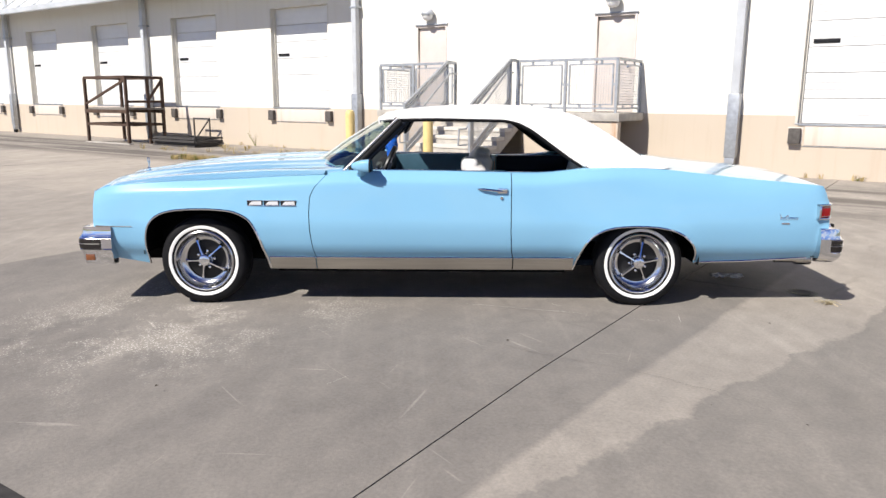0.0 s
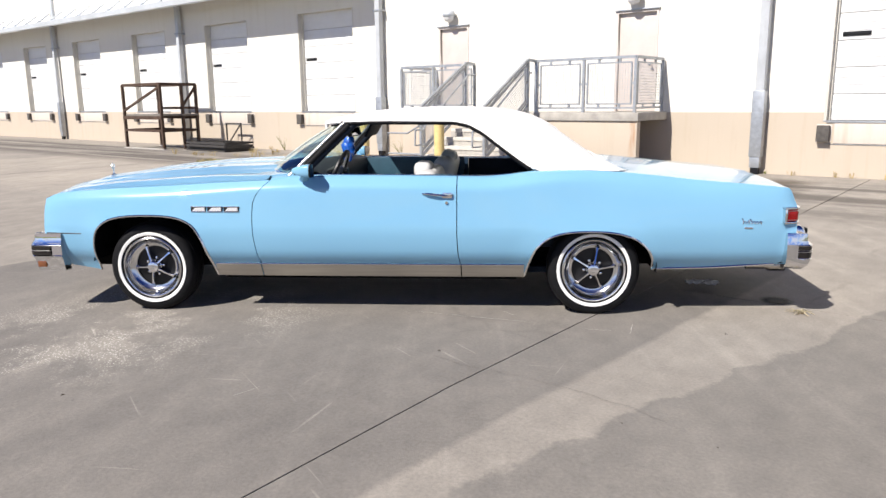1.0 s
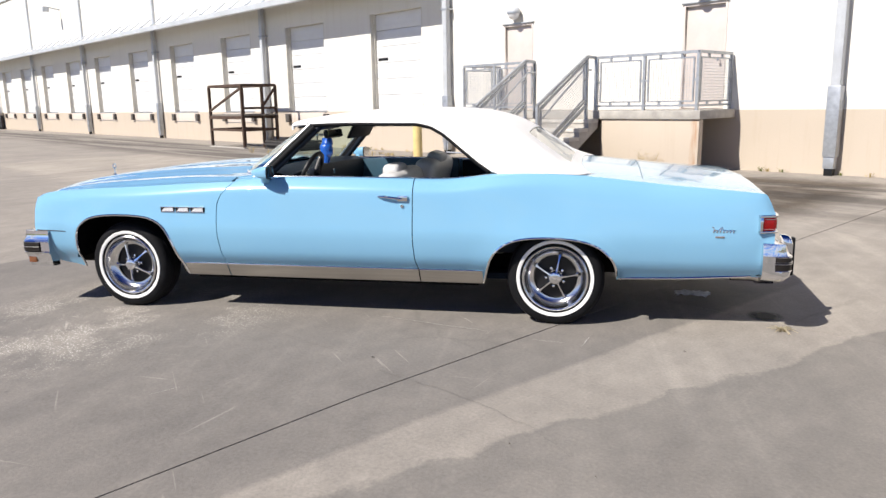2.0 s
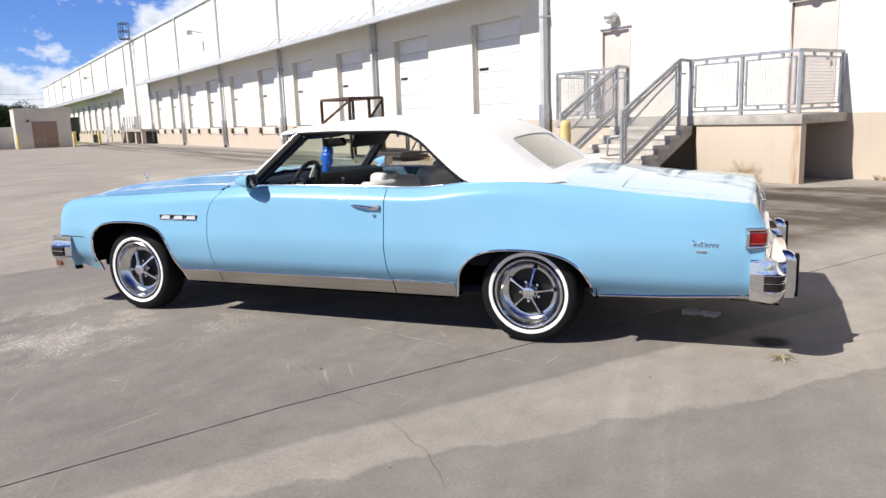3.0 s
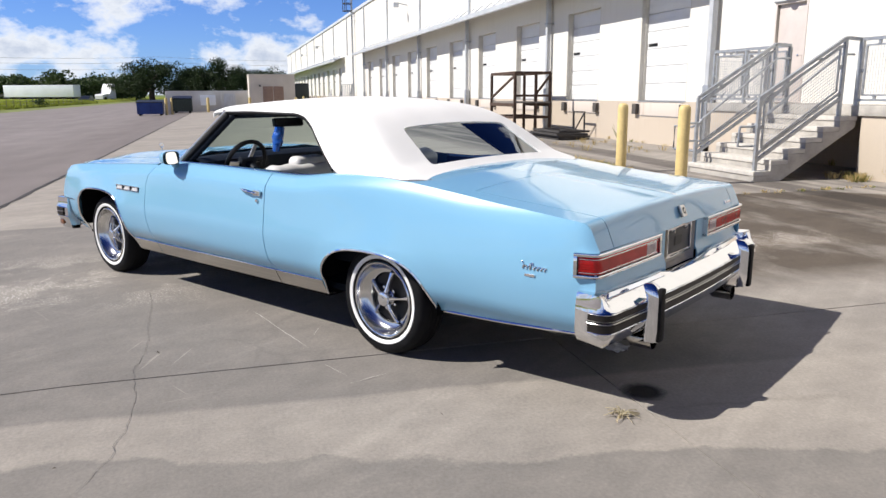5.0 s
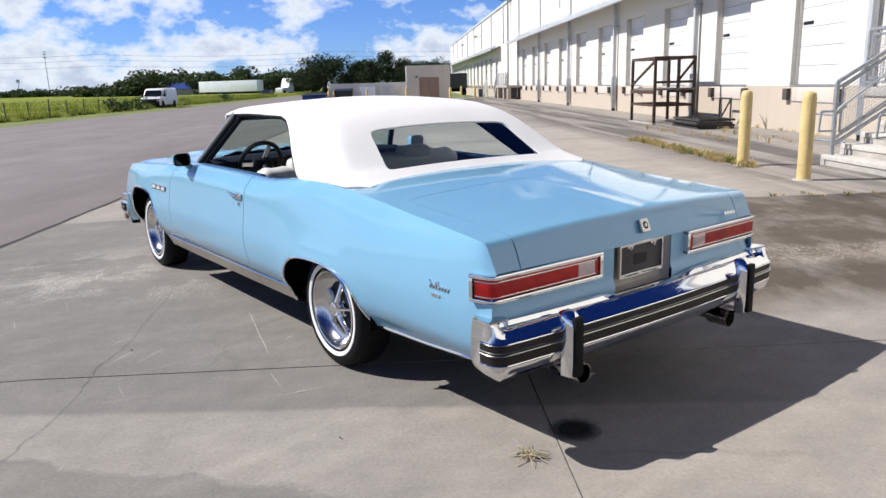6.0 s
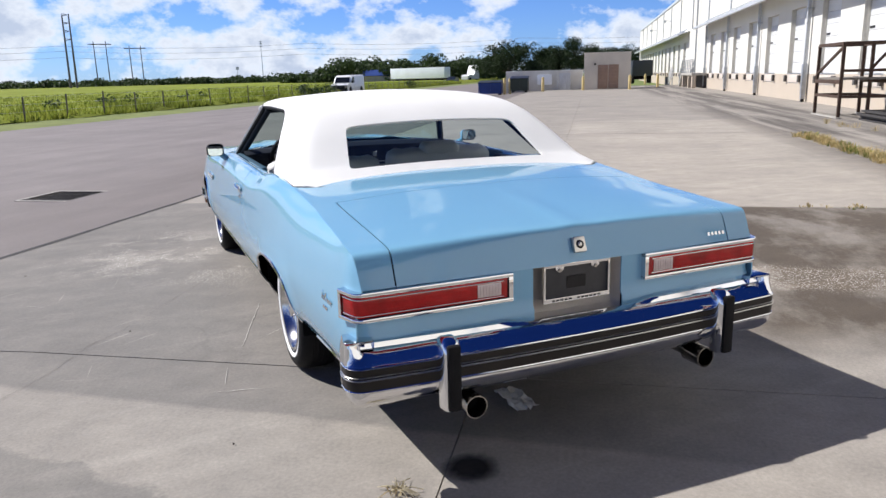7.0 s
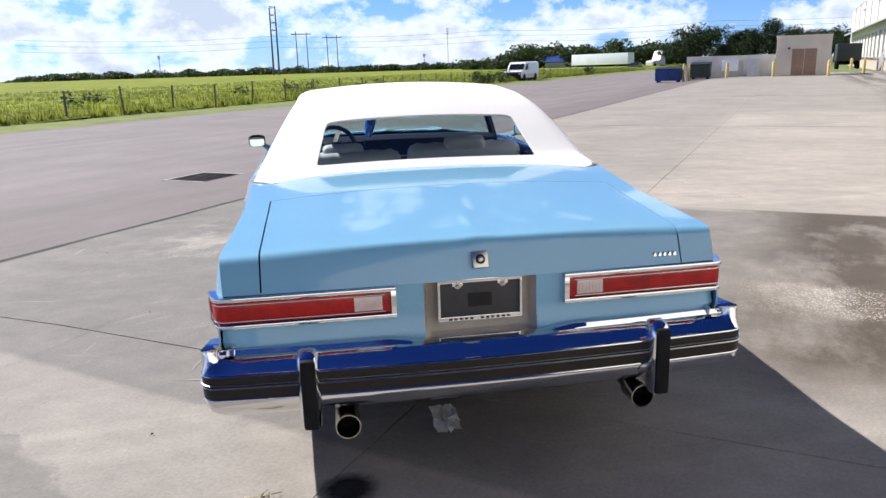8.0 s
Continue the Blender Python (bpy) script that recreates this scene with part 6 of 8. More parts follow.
# rain pipes with a cast lower length
for k, x in enumerate([-3.64] + [-(13.75 + 9.77 * k) for k in range(6)]):
    p = thing("rain_pipe", at_wall(x, WALL_Y - 0.16), "grey painted rain pipe with heavier lower sleeve on the wall", "pipe", "rain pipes")
    part("pipe", Shape().box((-0.085, -0.075, 1.58), (0.085, 0.075, 8.6 if k < 2 else 4.95), 0.02), GREY_PIPE, p)
    part("sleeve", Shape().box((-0.115, -0.10, 0.34), (0.115, 0.10, 1.62), 0.02), GALV, p, "dull galvanised lower sleeve")
    part("shoe", Shape().box((-0.095, -0.085, 0.13), (0.095, 0.085, 0.345), 0.012), GALV, p)
    # the shaded gap below the shoe is filled with a black block
    part("foot_shade", Shape().box((-0.075, -0.065, 0.0), (0.075, 0.065, 0.132), 0.004), BLACK_PAINT, p, "black block standing in for the shaded gap at the foot")
    for z in (3.9,):
        part("strap", Shape().box((-0.13, -0.09, z), (0.13, 0.16, z + 0.05), 0.006), GALV, p)

# canopies over the docks
for x0, x1 in ((-63.4, -14.0), (-148.0, -74.5)):
    c = thing("canopy", at_wall(0, WALL_Y), "pale sheet metal canopy over the dock doors", "canopy", "dock canopies")
    s = Shape()
    s.prism([(x0, -1.02, 4.80), (x0, 0.0, 5.10), (x0, 0.0, 5.16), (x0, -1.04, 4.87)], (x1 - x0, 0, 0))
    part("roof_sheet", s, SHEET, c, smooth=0)
    s = Shape()
    s.prism([(x0, -1.00, 4.68), (x0, -1.10, 4.70), (x0, -1.13, 4.88), (x0, -1.02, 4.88)], (x1 - x0, 0, 0))
    part("gutter", s, SHEET, c, "pale metal gutter", smooth=0)
    for k in range(int((x1 - x0) / 1.22)):
        x = x0 + 0.4 + 1.22 * k
        s = Shape()
        s.bar((x, -0.55, 5.0), (x, -0.02, 5.42), 0.05, 0.05)
        s.bar((x, -0.60, 4.98), (x, -0.50, 5.08), 0.09, 0.05)
        part("brace", s, SHEET, c, smooth=0)

# wall lights high up
for x in (-46.5, -66.0 - 26, -66 - 46):
    lm = thing("floodlight", at_wall(x, WALL_Y, 7.1), "small floodlight arm high on the wall", "lamp", "floodlights")
    part("arm", Shape().bar((0, 0, 0), (0, -0.7, 0.12), 0.06, 0.06), GALV, lm, smooth=0)
    part("head", Shape().box((-0.15, -0.95, -0.15), (0.15, -0.62, 0.14), 0.03), GREY_PIPE, lm)

# caged ladder to the roof
lad = thing("roof_ladder", at_wall(-67.8, WALL_Y), "grey steel ladder with safety cage up the wall", "ladder")
s = Shape()
for x in (-0.25, 0.25):
    s.bar((x, -0.25, 1.2), (x, -0.25, 10.2), 0.07, 0.07)
part("stringers", s, GALV, lad, smooth=0)
for k in range(28):
    part("rung", Shape().bar((-0.25, -0.25, 1.5 + 0.31 * k), (0.25, -0.25, 1.5 + 0.31 * k), 0.035, 0.035), GALV, lad, smooth=0)
for z in (8.9, 9.55, 10.2):
    s = Shape()
    s.tube([(-0.45, -0.25, z), (-0.45, -0.85, z), (0, -1.05, z), (0.45, -0.85, z), (0.45, -0.25, z)], 0.04, 5)
    part("hoop", s, DARK_STEEL, lad)
for x, y in ((-0.45, -0.8), (0.45, -0.8), (0, -1.05)):
    part("cage_bar", Shape().bar((x, y, 8.9), (x, y, 10.2), 0.05, 0.05), DARK_STEEL, lad, smooth=0)


# ---- landing, steps and rails ----
L0, L1, LY = -11.92, -5.58, 14.33
S0, S1, FOOT = -9.74, -7.84, 12.34


def rusty_tan():
    """The tan paint with a run of rust down one corner."""
    m = TAN_WALL.copy()
    m.name = "tan_wall_with_rust_run"
    n, l = m.node_tree.nodes, m.node_tree.links
    b = n["Principled BSDF"]
    src = b.inputs["Base Color"].links[0].from_socket
    tc = n.new("ShaderNodeTexCoord")
    sep = n.new("ShaderNodeSeparateXYZ")
    l.new(tc.outputs["Object"], sep.inputs[0])
    wob = noise_of(n, l, 3.0, 5, 0.6, stretch=(1, 1, 0.5))
    add = n.new("ShaderNodeMath")
    add.operation = "MULTIPLY_ADD"
    add.inputs[1].default_value = 0.22
    l.new(wob.outputs["Fac"], add.inputs[0])
    l.new(sep.outputs["X"], add.inputs[2])
    run = between(n, l, add.outputs[0], L1 - 0.02, L1 + 0.06, 0.05)
    thin = noise_of(n, l, 22, 4, 0.6, stretch=(1, 1, 0.06))
    mul = n.new("ShaderNodeMath")
    mul.operation = "MULTIPLY"
    l.new(run, mul.inputs[0])
    l.new(ramp_of(n, l, thin.outputs["Fac"], [(0.32, (0.15, 0.15, 0.15)), (0.55, (0.95, 0.95, 0.95))]).outputs[0], mul.inputs[1])
    l.new(mixed(n, l, mul.outputs[0], src, (0.36, 0.17, 0.07)), b.inputs["Base Color"])
    return m


RUSTY_TAN = rusty_tan()
land = thing("landing", at_wall(0, 0), "raised concrete landing with tan painted front wall", "landing")
part("deck", Shape().box((L0, LY - 0.04, LAND_Z - 0.17), (L1 + 0.03, WALL_Y - 0.002, LAND_Z), 0.012), LANDING, land, "stained grey concrete deck")
part("front_wall", Shape().box((-7.76, LY, -0.05), (L1 - 0.0, LY + 0.16, LAND_Z - 0.17), 0.01), RUSTY_TAN, land, "tan painted front wall")
part("left_wall", Shape().box((L0 + 0.1, LY, -0.05), (S0 - 0.02, LY + 0.16, LAND_Z - 0.17), 0.01), TAN_WALL, land)
part("inner_wall", Shape().box((-7.93, LY + 0.2, -0.05), (-7.77, WALL_Y - 0.002, LAND_Z - 0.18), 0), TAN_WALL, land)
stair = thing("steps", at_wall(0, 0), "flight of worn concrete steps up to the landing", "steps")
N = 7
rise, run = LAND_Z / N, (LY - 0.04 - FOOT) / (N - 1)
for k in range(N - 1):
    z, y = rise * (k + 1), FOOT + run * k
    part("step", Shape().box((S0, y, z - 0.075), (S1, y + run + 0.03, z), 0.008), STEP_TOP, stair)
    part("riser", Shape().box((S0 + 0.01, y + 0.02, z - rise), (S1 - 0.01, y + 0.10, z - 0.076), 0.0), LANDING, stair)
for x in (S0 - 0.005, S1 - 0.115):
    prof = [(x, FOOT + 0.002, 0.0)]
    for k in range(N - 1):
        prof += [(x, FOOT + run * k + 0.002, rise * (k + 1) - 0.078), (x, FOOT + run * (k + 1) + 0.002, rise * (k + 1) - 0.078)]
    prof += [(x, LY - 0.045, LAND_Z - 0.36), (x, FOOT + 0.52, 0.0)]
    part("stringer", Shape().prism(prof, (0.12, 0, 0)), LANDING, stair, smooth=0)

POST = 0.055


def rail_panel(owner, a, b, lo, hi, gap=0.09, mesh=True):
    """A framed mesh panel between two posts; a and b are feet in plan with their own heights."""
    a, b = Vector(a), Vector(b)
    d = b - a
    length = Vector((d.x, d.y, 0)).length
    e = d / length
    p, q = a + e * gap, b - e * gap
    up = Vector((0, 0, 1))
    s = Shape()
    for z in (lo, hi):
        s.bar(p + up * z, q + up * z, 0.03, 0.03)
    for f in (p, q):
        s.bar(f + up * lo, f + up * hi, 0.03, 0.03)
    part("panel_frame", s, GALV, owner, smooth=0)
    if mesh:
        w = Shape()
        m = (q - p).length
        for k in range(1, int(m / 0.055)):
            f = p + (q - p) * (k * 0.055 / m)
            w.bar(f + up * lo, f + up * hi, 0.0055, 0.0055)
        for k in range(1, int((hi - lo) / 0.055)):
            z = lo + 0.055 * k
            w.bar(p + up * z, q + up * z, 0.0055, 0.0055)
        part("wire_mesh", w, MESH_WIRE, owner, "welded wire mesh", smooth=0, weld=False)
    for t in (0.3, 0.7):
        f = a + d * t
        for z in (lo - 0.035, hi + 0.035):
            part("clip", Shape().bar(f + up * z - e * 0.025, f + up * z + e * 0.025, 0.03, 0.075), GALV, owner, smooth=0)
    for f, sgn in ((a, 1), (b, -1)):
        part("clip", Shape().bar(f + up * (lo + hi) / 2 + e * sgn * 0.025, f + up * (lo + hi) / 2 + e * sgn * gap, 0.03, 0.05), GALV, owner, smooth=0)


def railing(points, posts, label, height=1.08):
    r = thing("railing", at_wall(0, 0), label, "railing", "railings")
    up = Vector((0, 0, 1))
    pts = [Vector(p) for p in points]
    s = Shape()
    for p, q in zip(pts, pts[1:]):
        s.bar(p + up * height, q + up * height, 0.055, 0.055)
    part("top_rail", s, GALV, r, smooth=0)
    s = Shape()
    for p, q in zip(pts, pts[1:]):
        s.bar(p + up * 0.09, q + up * 0.09, 0.04, 0.04)
    part("bottom_rail", s, GALV, r, smooth=0)
    for p in posts:
        p = Vector(p)
        part("post", Shape().bar(p, p + up * (height - 0.028), POST, POST), GALV, r, smooth=0)
    return r


z = LAND_Z
RY = LY + 0.03
a, b, c, d = (-7.92, RY, z), (-6.80, RY, z), (-5.66, RY, z), (-5.66, WALL_Y - 0.06, z)
r = railing([a, c, d], [a, b, c, d], "galvanised railing with wire mesh panels on the landing")
for p, q in ((a, b), (b, c), (c, d)):
    rail_panel(r, p, q, 0.17, 0.98)
a, c, d = (-9.60, RY, z), (-11.85, RY, z), (-11.85, WALL_Y - 0.06, z)
b = ((a[0] + c[0]) / 2 - 0.1, RY, z)
r = railing([a, c, d], [a, b, c, d], "galvanised railing with wire mesh panels beside the door")
for p, q in ((a, b), (b, c), (c, d)):
    rail_panel(r, p, q, 0.17, 0.98)
for x, end in ((-7.95, -7.95), (-9.60, -9.60)):
    r = thing("stair_railing", at_wall(0, 0), "sloping galvanised stair railing with wire mesh panels", "railing", "railings")
    foot, head = Vector((x, FOOT + 0.10, rise)), Vector((x, LY - 0.30, LAND_Z))
    up = Vector((0, 0, 1))
    s = Shape()
    s.bar(foot + up * 1.18, head + up * 1.10, 0.055, 0.055)
    s.bar(head + up * 1.10, Vector((end, RY, LAND_Z + 1.08)), 0.055, 0.055)
    part("top_rail", s, GALV, r, smooth=0)
    s = Shape()
    s.bar(foot + up * 1.08, head + up * 1.00, 0.035, 0.035)
    s.bar(foot + up * 0.16, head + up * 0.12, 0.05, 0.05)
    s.bar(foot + up * 0.26, head + up * 0.22, 0.035, 0.035)
    part("lower_rail", s, GALV, r, smooth=0)
    for p, h in ((foot, 1.18), (head, 1.10)):
        part("post", Shape().bar(p - up * (0.02 if p is foot else 0.19), p + up * h, POST, POST), GALV, r, smooth=0)
    part("post", Shape().bar(Vector((end, RY, LAND_Z)), Vector((end, RY, LAND_Z + 1.06)), POST, POST), GALV, r, smooth=0)
    rail_panel(r, foot, head, 0.30, 1.03, 0.10)
    s = Shape()
    inner = 0.08 if x < -9 else -0.08
    s.tube([foot + Vector((inner, -0.28, 0.72)), foot + Vector((inner, -0.02, 0.72 + 0.0)), foot + Vector((inner, 0.06, 0.80)), head + Vector((inner, 0, 0.84)), head + Vector((inner, 0.28, 0.84))], 0.02, 8)
    s.tube([foot + Vector((inner, -0.28, 0.72)), foot + Vector((inner, -0.30, 0.40)), foot + Vector((inner, 0.0, 0.40))], 0.02, 8)
    part("grab_rail", s, GALV, r, "round grab rail with looped end")

# bollards in front of the steps
for x, y in ((-9.98, 11.12), (-8.02, 11.10)):
    b = thing("bollard", at_wall(x, y), "faded yellow round-topped steel bollard on the yard", "bollard", "bollards by the steps")
    part("post", Shape().spin([(0.095, -0.02), (0.095, 1.17), (0.088, 1.22), (0.062, 1.25), (0.0, 1.262)], (0, 0, 0), 28, axis=2), YELLOW, b)
    part("collar", Shape().spin([(0.096, 0.0), (0.15, 0.0), (0.145, 0.012), (0.098, 0.02)], (0, 0, 0), 28, axis=2), LANDING, b)


# rusted steel work platform beside the docks
rk = thing("work_platform", at_wall(-22.87, 14.25), "rusted steel work platform frame standing by the docks", "platform")
hx, hy, H = 1.175, 0.65, 2.13
for x, y in ((-hx, -hy), (hx, -hy), (-hx, hy), (hx, hy), (hx, 0.12)):
    part("leg", Shape().bar((x, y, 0), (x, y, H), 0.085, 0.085), RUST, rk, smooth=0)
for zz, w in ((H, 0.09), (0.62, 0.08)):
    for a, b in (((-hx, -hy), (hx, -hy)), ((-hx, hy), (hx, hy)), ((-hx, -hy), (-hx, hy)), ((hx, -hy), (hx, hy))):
        part("rail", Shape().bar((*a, zz), (*b, zz), 0.07, w), RUST, rk, smooth=0)
part("rail", Shape().bar((hx, -hy, 1.36), (hx, hy, 1.36), 0.07, 0.08), RUST, rk, smooth=0)
part("brace", Shape().bar((-hx, -hy, 1.28), (hx, -hy, 2.05), 0.06, 0.07), RUST, rk, smooth=0)
part("brace", Shape().bar((hx, 0.12, 1.4), (hx, hy, 2.05), 0.06, 0.07), RUST, rk, smooth=0)
for k in range(6):
    y = -hy + 0.02 + 0.218 * k
    part("plank", Shape().box((-hx - 0.05, y, 1.10), (hx + 0.05, y + 0.20, 1.16), 0.006), PLANK, rk, "grey weathered plank")
part("beam", Shape().box((-hx - 0.04, -hy - 0.06, 0.99), (hx + 0.04, -hy + 0.04, 1.10), 0.006), RUST, rk)
part("beam", Shape().box((-hx - 0.04, hy - 0.04, 0.99), (hx + 0.04, hy + 0.06, 1.10), 0.006), RUST, rk)
part("skid", Shape().box((-hx - 0.1, -hy - 0.08, 0), (hx + 0.1, -hy + 0.06, 0.04), 0.004), LANDING, rk, "pale flat bearer")
part("skid", Shape().box((-hx - 0.1, hy - 0.06, 0), (hx + 0.1, hy + 0.08, 0.04), 0.004), LANDING, rk)

# heap of steel gratings with a thin frame on end beside it
gp = thing("grating_stack", at_wall(-19.8, 14.45), "stack of dark rusty steel gratings on the ground", "gratings")
rng = random.Random(3)
for k in range(4):
    s = Shape()
    dx, dy = rng.uniform(-0.15, 0.15), rng.uniform(-0.1, 0.1)
    z0 = 0.03 + 0.075 * k
    for y in (-0.5, 0.5):
        s.bar((-1.05 + dx, y + dy, z0), (1.05 + dx, y + dy, z0), 0.07, 0.06)
    for q in steps(-1.05, 1.05, 9):
        s.bar((q + dx, -0.5 + dy, z0), (q + dx, 0.5 + dy, z0), 0.06, 0.05)
    part("grating", s, DARK_STEEL, gp, smooth=0)
fr = thing("steel_frame", at_wall(-20.3, 15.35), "thin rusty steel frame leaning at the dock wall", "frame")
s = Shape()
s.bar((-0.4, 0, 0), (-0.4, 0, 0.85), 0.04, 0.04)
s.bar((0.4, 0, 0), (0.4, 0, 0.85), 0.04, 0.04)
s.bar((-0.4, 0, 0.83), (0.4, 0, 0.83), 0.04, 0.04)
s.bar((-0.4, 0, 0.1), (0.37, 0, 0.8), 0.035, 0.035)
part("tubes", s, DARK_STEEL, fr, smooth=0)
# thin guard loop beside the stair rail
lp = thing("guard_loop", at_wall(-10.9, 12.9), "thin dark steel guard loop beside the steps", "guard")
s = Shape()
s.tube([(0.85, 0, 0.95), (0.5, 0, 0.78), (-0.1, 0, 0.78), (-0.1, 0, 0.32), (0.9, 0, 0.32)], 0.022, 8)
part("tube", s, GALV, lp)


# ---- far things ----
def far(bearing, d, z=0.0):
    """A place by its bearing from the yard, in degrees from the x axis, and its distance."""
    return Vector((5.2 + d * math.cos(radians(bearing)), 4.3 + d * math.sin(radians(bearing)), z))


def leaf_mat(name, a, b, scale, thin=0.42):
    m, n, l, bs = shader(name)
    geo = n.new("ShaderNodeNewGeometry")
    c = ramp_of(n, l, geo.outputs["Random Per Island"], [(0.0, a), (1.0, b)]).outputs[0]
    t = noise_of(n, l, scale, 3, 0.5)
    l.new(mixed(n, l, 0.8, c, ramp_of(n, l, t.outputs["Fac"], [(0.3, (0.6, 0.62, 0.6)), (0.7, (1.25, 1.2, 1.1))]).outputs[0], "MULTIPLY"), bs.inputs["Base Color"])
    bs.inputs["Roughness"].default_value = 0.6
    bs.inputs["Specular IOR Level"].default_value = 0.25
    # leaves let part of the light through
    tl = n.new("ShaderNodeBsdfTranslucent")
    l.new(bs.inputs["Base Color"].links[0].from_socket, tl.inputs[0])
    mx = n.new("ShaderNodeMixShader")
    mx.inputs[0].default_value = thin
    l.new(bs.outputs[0], mx.inputs[1])
    l.new(tl.outputs[0], mx.inputs[2])
    l.new(mx.outputs[0], n["Material Output"].inputs[0])
    return m


LEAVES = leaf_mat("oak_leaves", (0.014, 0.028, 0.008), (0.030, 0.055, 0.014), 0.5, 0.2)
WOODS = leaf_mat("wood_leaves", (0.036, 0.060, 0.022), (0.070, 0.105, 0.036), 0.2, 0.3)
FIELD = leaf_mat("field_grass", (0.200, 0.265, 0.038), (0.330, 0.350, 0.070), 0.12)
FIELD_SOIL = plain("rough_field", (0.215, 0.250, 0.034), 0.95, 0, 0.35, 0.12, 0.6, 8, spec=0.1)
TURF = plain("mown_verge", (0.170, 0.200, 0.045), 0.95, 0, 0.25, 0.8, 0.6, 14)
STRAW = leaf_mat("bleached_straw", (0.42, 0.36, 0.24), (0.62, 0.55, 0.40), 3.0)
DRY = leaf_mat("dry_weeds", (0.40, 0.31, 0.14), (0.60, 0.49, 0.26), 3.0)
GREEN_WEED = leaf_mat("green_weeds", (0.10, 0.14, 0.03), (0.26, 0.27, 0.08), 3.0)
BARK = plain("bark", (0.07, 0.055, 0.042), 0.9, 0, 0.3, 3, 0.6, 12)
POLE_WOOD = plain("pole_wood", (0.16, 0.14, 0.13), 0.85, 0, 0.2, 2)
VAN_WHITE = plain("van_paint", (0.80, 0.80, 0.80), 0.3, 0, 0.04, 1, coat=0.6)
TRAILER = plain("trailer_sheet", (0.80, 0.84, 0.88), 0.45, 0.0, 0.06, 0.4)
BLUE_BIN = plain("blue_bin", (0.012, 0.045, 0.22), 0.55, 0, 0.2, 2)
GREEN_BIN = plain("green_bin", (0.03, 0.045, 0.035), 0.6, 0, 0.2, 2)
STUCCO = plain("grey_stucco", (0.62, 0.57, 0.49), 0.85, 0, 0.08, 0.8, 0.3, 20)
BROWN_DOOR = plain("brown_door", (0.30, 0.20, 0.145), 0.6, 0, 0.1, 2)
DARK_GLASS = plain("dark_window", (0.01, 0.012, 0.015), 0.08, 0, 0.1, 3)


def leaf_clump(s, centre, radii, count, size, rng):
    """Scatters small bent leaves through a lumpy crown, most near its skin."""
    lobes = [(Vector((rng.uniform(-0.55, 0.55) * radii[0], rng.uniform(-0.55, 0.55) * radii[1], rng.uniform(-0.35, 0.6) * radii[2])), rng.uniform(0.38, 0.62)) for _ in range(7)]
    for _ in range(count):
        c, k = rng.choice(lobes)
        d = Vector((rng.gauss(0, 1), rng.gauss(0, 1), rng.gauss(0, 1))).normalized() * rng.uniform(0.55, 1.08)
        p = Vector(centre) + c + Vector((d.x * radii[0] * k, d.y * radii[1] * k, d.z * radii[2] * k))
        a = Vector((rng.gauss(0, 1), rng.gauss(0, 1), rng.gauss(0, 0.6))).normalized() * size * rng.uniform(0.6, 1.3)
        b = a.cross(Vector((rng.gauss(0, 1), rng.gauss(0, 1), rng.gauss(0, 1)))).normalized() * size * rng.uniform(0.35, 0.7)
        i = len(s.v)
        s.v += [tuple(p - a), tuple(p + b), tuple(p + a * 0.9), tuple(p - b)]
        s.f.append((i, i + 1, i + 2, i + 3))


def tree(pos, height, width, seed, label):
    rng = random.Random(seed)
    t = thing("tree", pos, label, "tree")
    s = Shape()
    top = height * 0.5
    s.tube([(0, 0, -0.2), (0.1, 0, top * 0.4), (0.0, 0.15, top)], [width * 0.05, width * 0.038, width * 0.024], 8)
    tips = []
    for k in range(8):
        a = 2 * math.pi * k / 8 + rng.uniform(-0.3, 0.3)
        r, z0 = width * rng.uniform(0.22, 0.36), top * rng.uniform(0.45, 0.95)
        tip = (r * math.cos(a), r * math.sin(a), z0 + height * rng.uniform(0.15, 0.32))
        s.tube([(0, 0.05, z0), (tip[0] * 0.5, tip[1] * 0.5, (z0 + tip[2]) / 2 + 0.1), tip], [width * 0.020, width * 0.014, width * 0.006], 6)
        tips.append(tip)
    part("trunk", s, BARK, t)
    s = Shape()
    low = [(0.42 * width * math.cos(a), 0.42 * width * math.sin(a), height * 0.34) for a in steps(0, 2 * math.pi, 8)[:-1]]
    for tip in tips + low + [(0, 0, height * 0.72), (0, 0, height * 0.5)]:
        leaf_clump(s, (tip[0] * 0.95, tip[1] * 0.95, tip[2]), (width * 0.20, width * 0.20, height * 0.22), 900, 0.20, rng)
    ob = part("crown", s, LEAVES, t, smooth=0, weld=False)
    ob["kind"] = "stuff"
    return t


tree(far(151.7, 170, -0.4), 9.8, 15.0, 1, "dark green spreading oak beyond the yard")
tree(far(147.0, 185, -0.4), 11.0, 14.0, 2, "dark green broadleaf tree beyond the yard")
tree(far(148.9, 190, -0.4), 9.0, 9.0, 5, "dark green broadleaf tree beyond the yard")
tree(far(144.6, 215, -0.4), 10.5, 16.0, 7, "dark green broadleaf tree beyond the yard")
tree(far(143.0, 240, -0.4), 11.0, 14.0, 9, "dark green broadleaf tree beyond the yard")

# woods behind the field
rng = random.Random(21)
s = Shape()
for k in range(64):
    b = 152.5 + 15.5 * k / 63 + rng.uniform(-0.2, 0.2)
    d = 225 + rng.uniform(-18, 40)
    tall = 5.7 + 1.2 * math.sin(k * 0.7) + rng.uniform(-0.7, 0.7)
    if b > 165.3:
        tall *= 0.60
    leaf_clump(s, far(b, d, tall * 0.48), (4.8, 4.8, tall * 0.56), 1000, 0.46, rng)
tagged(part("woodland", s, WOODS, None, smooth=0, weld=False), "green scrubby woodland beyond the field", "woods", kind="stuff")
s = Shape()
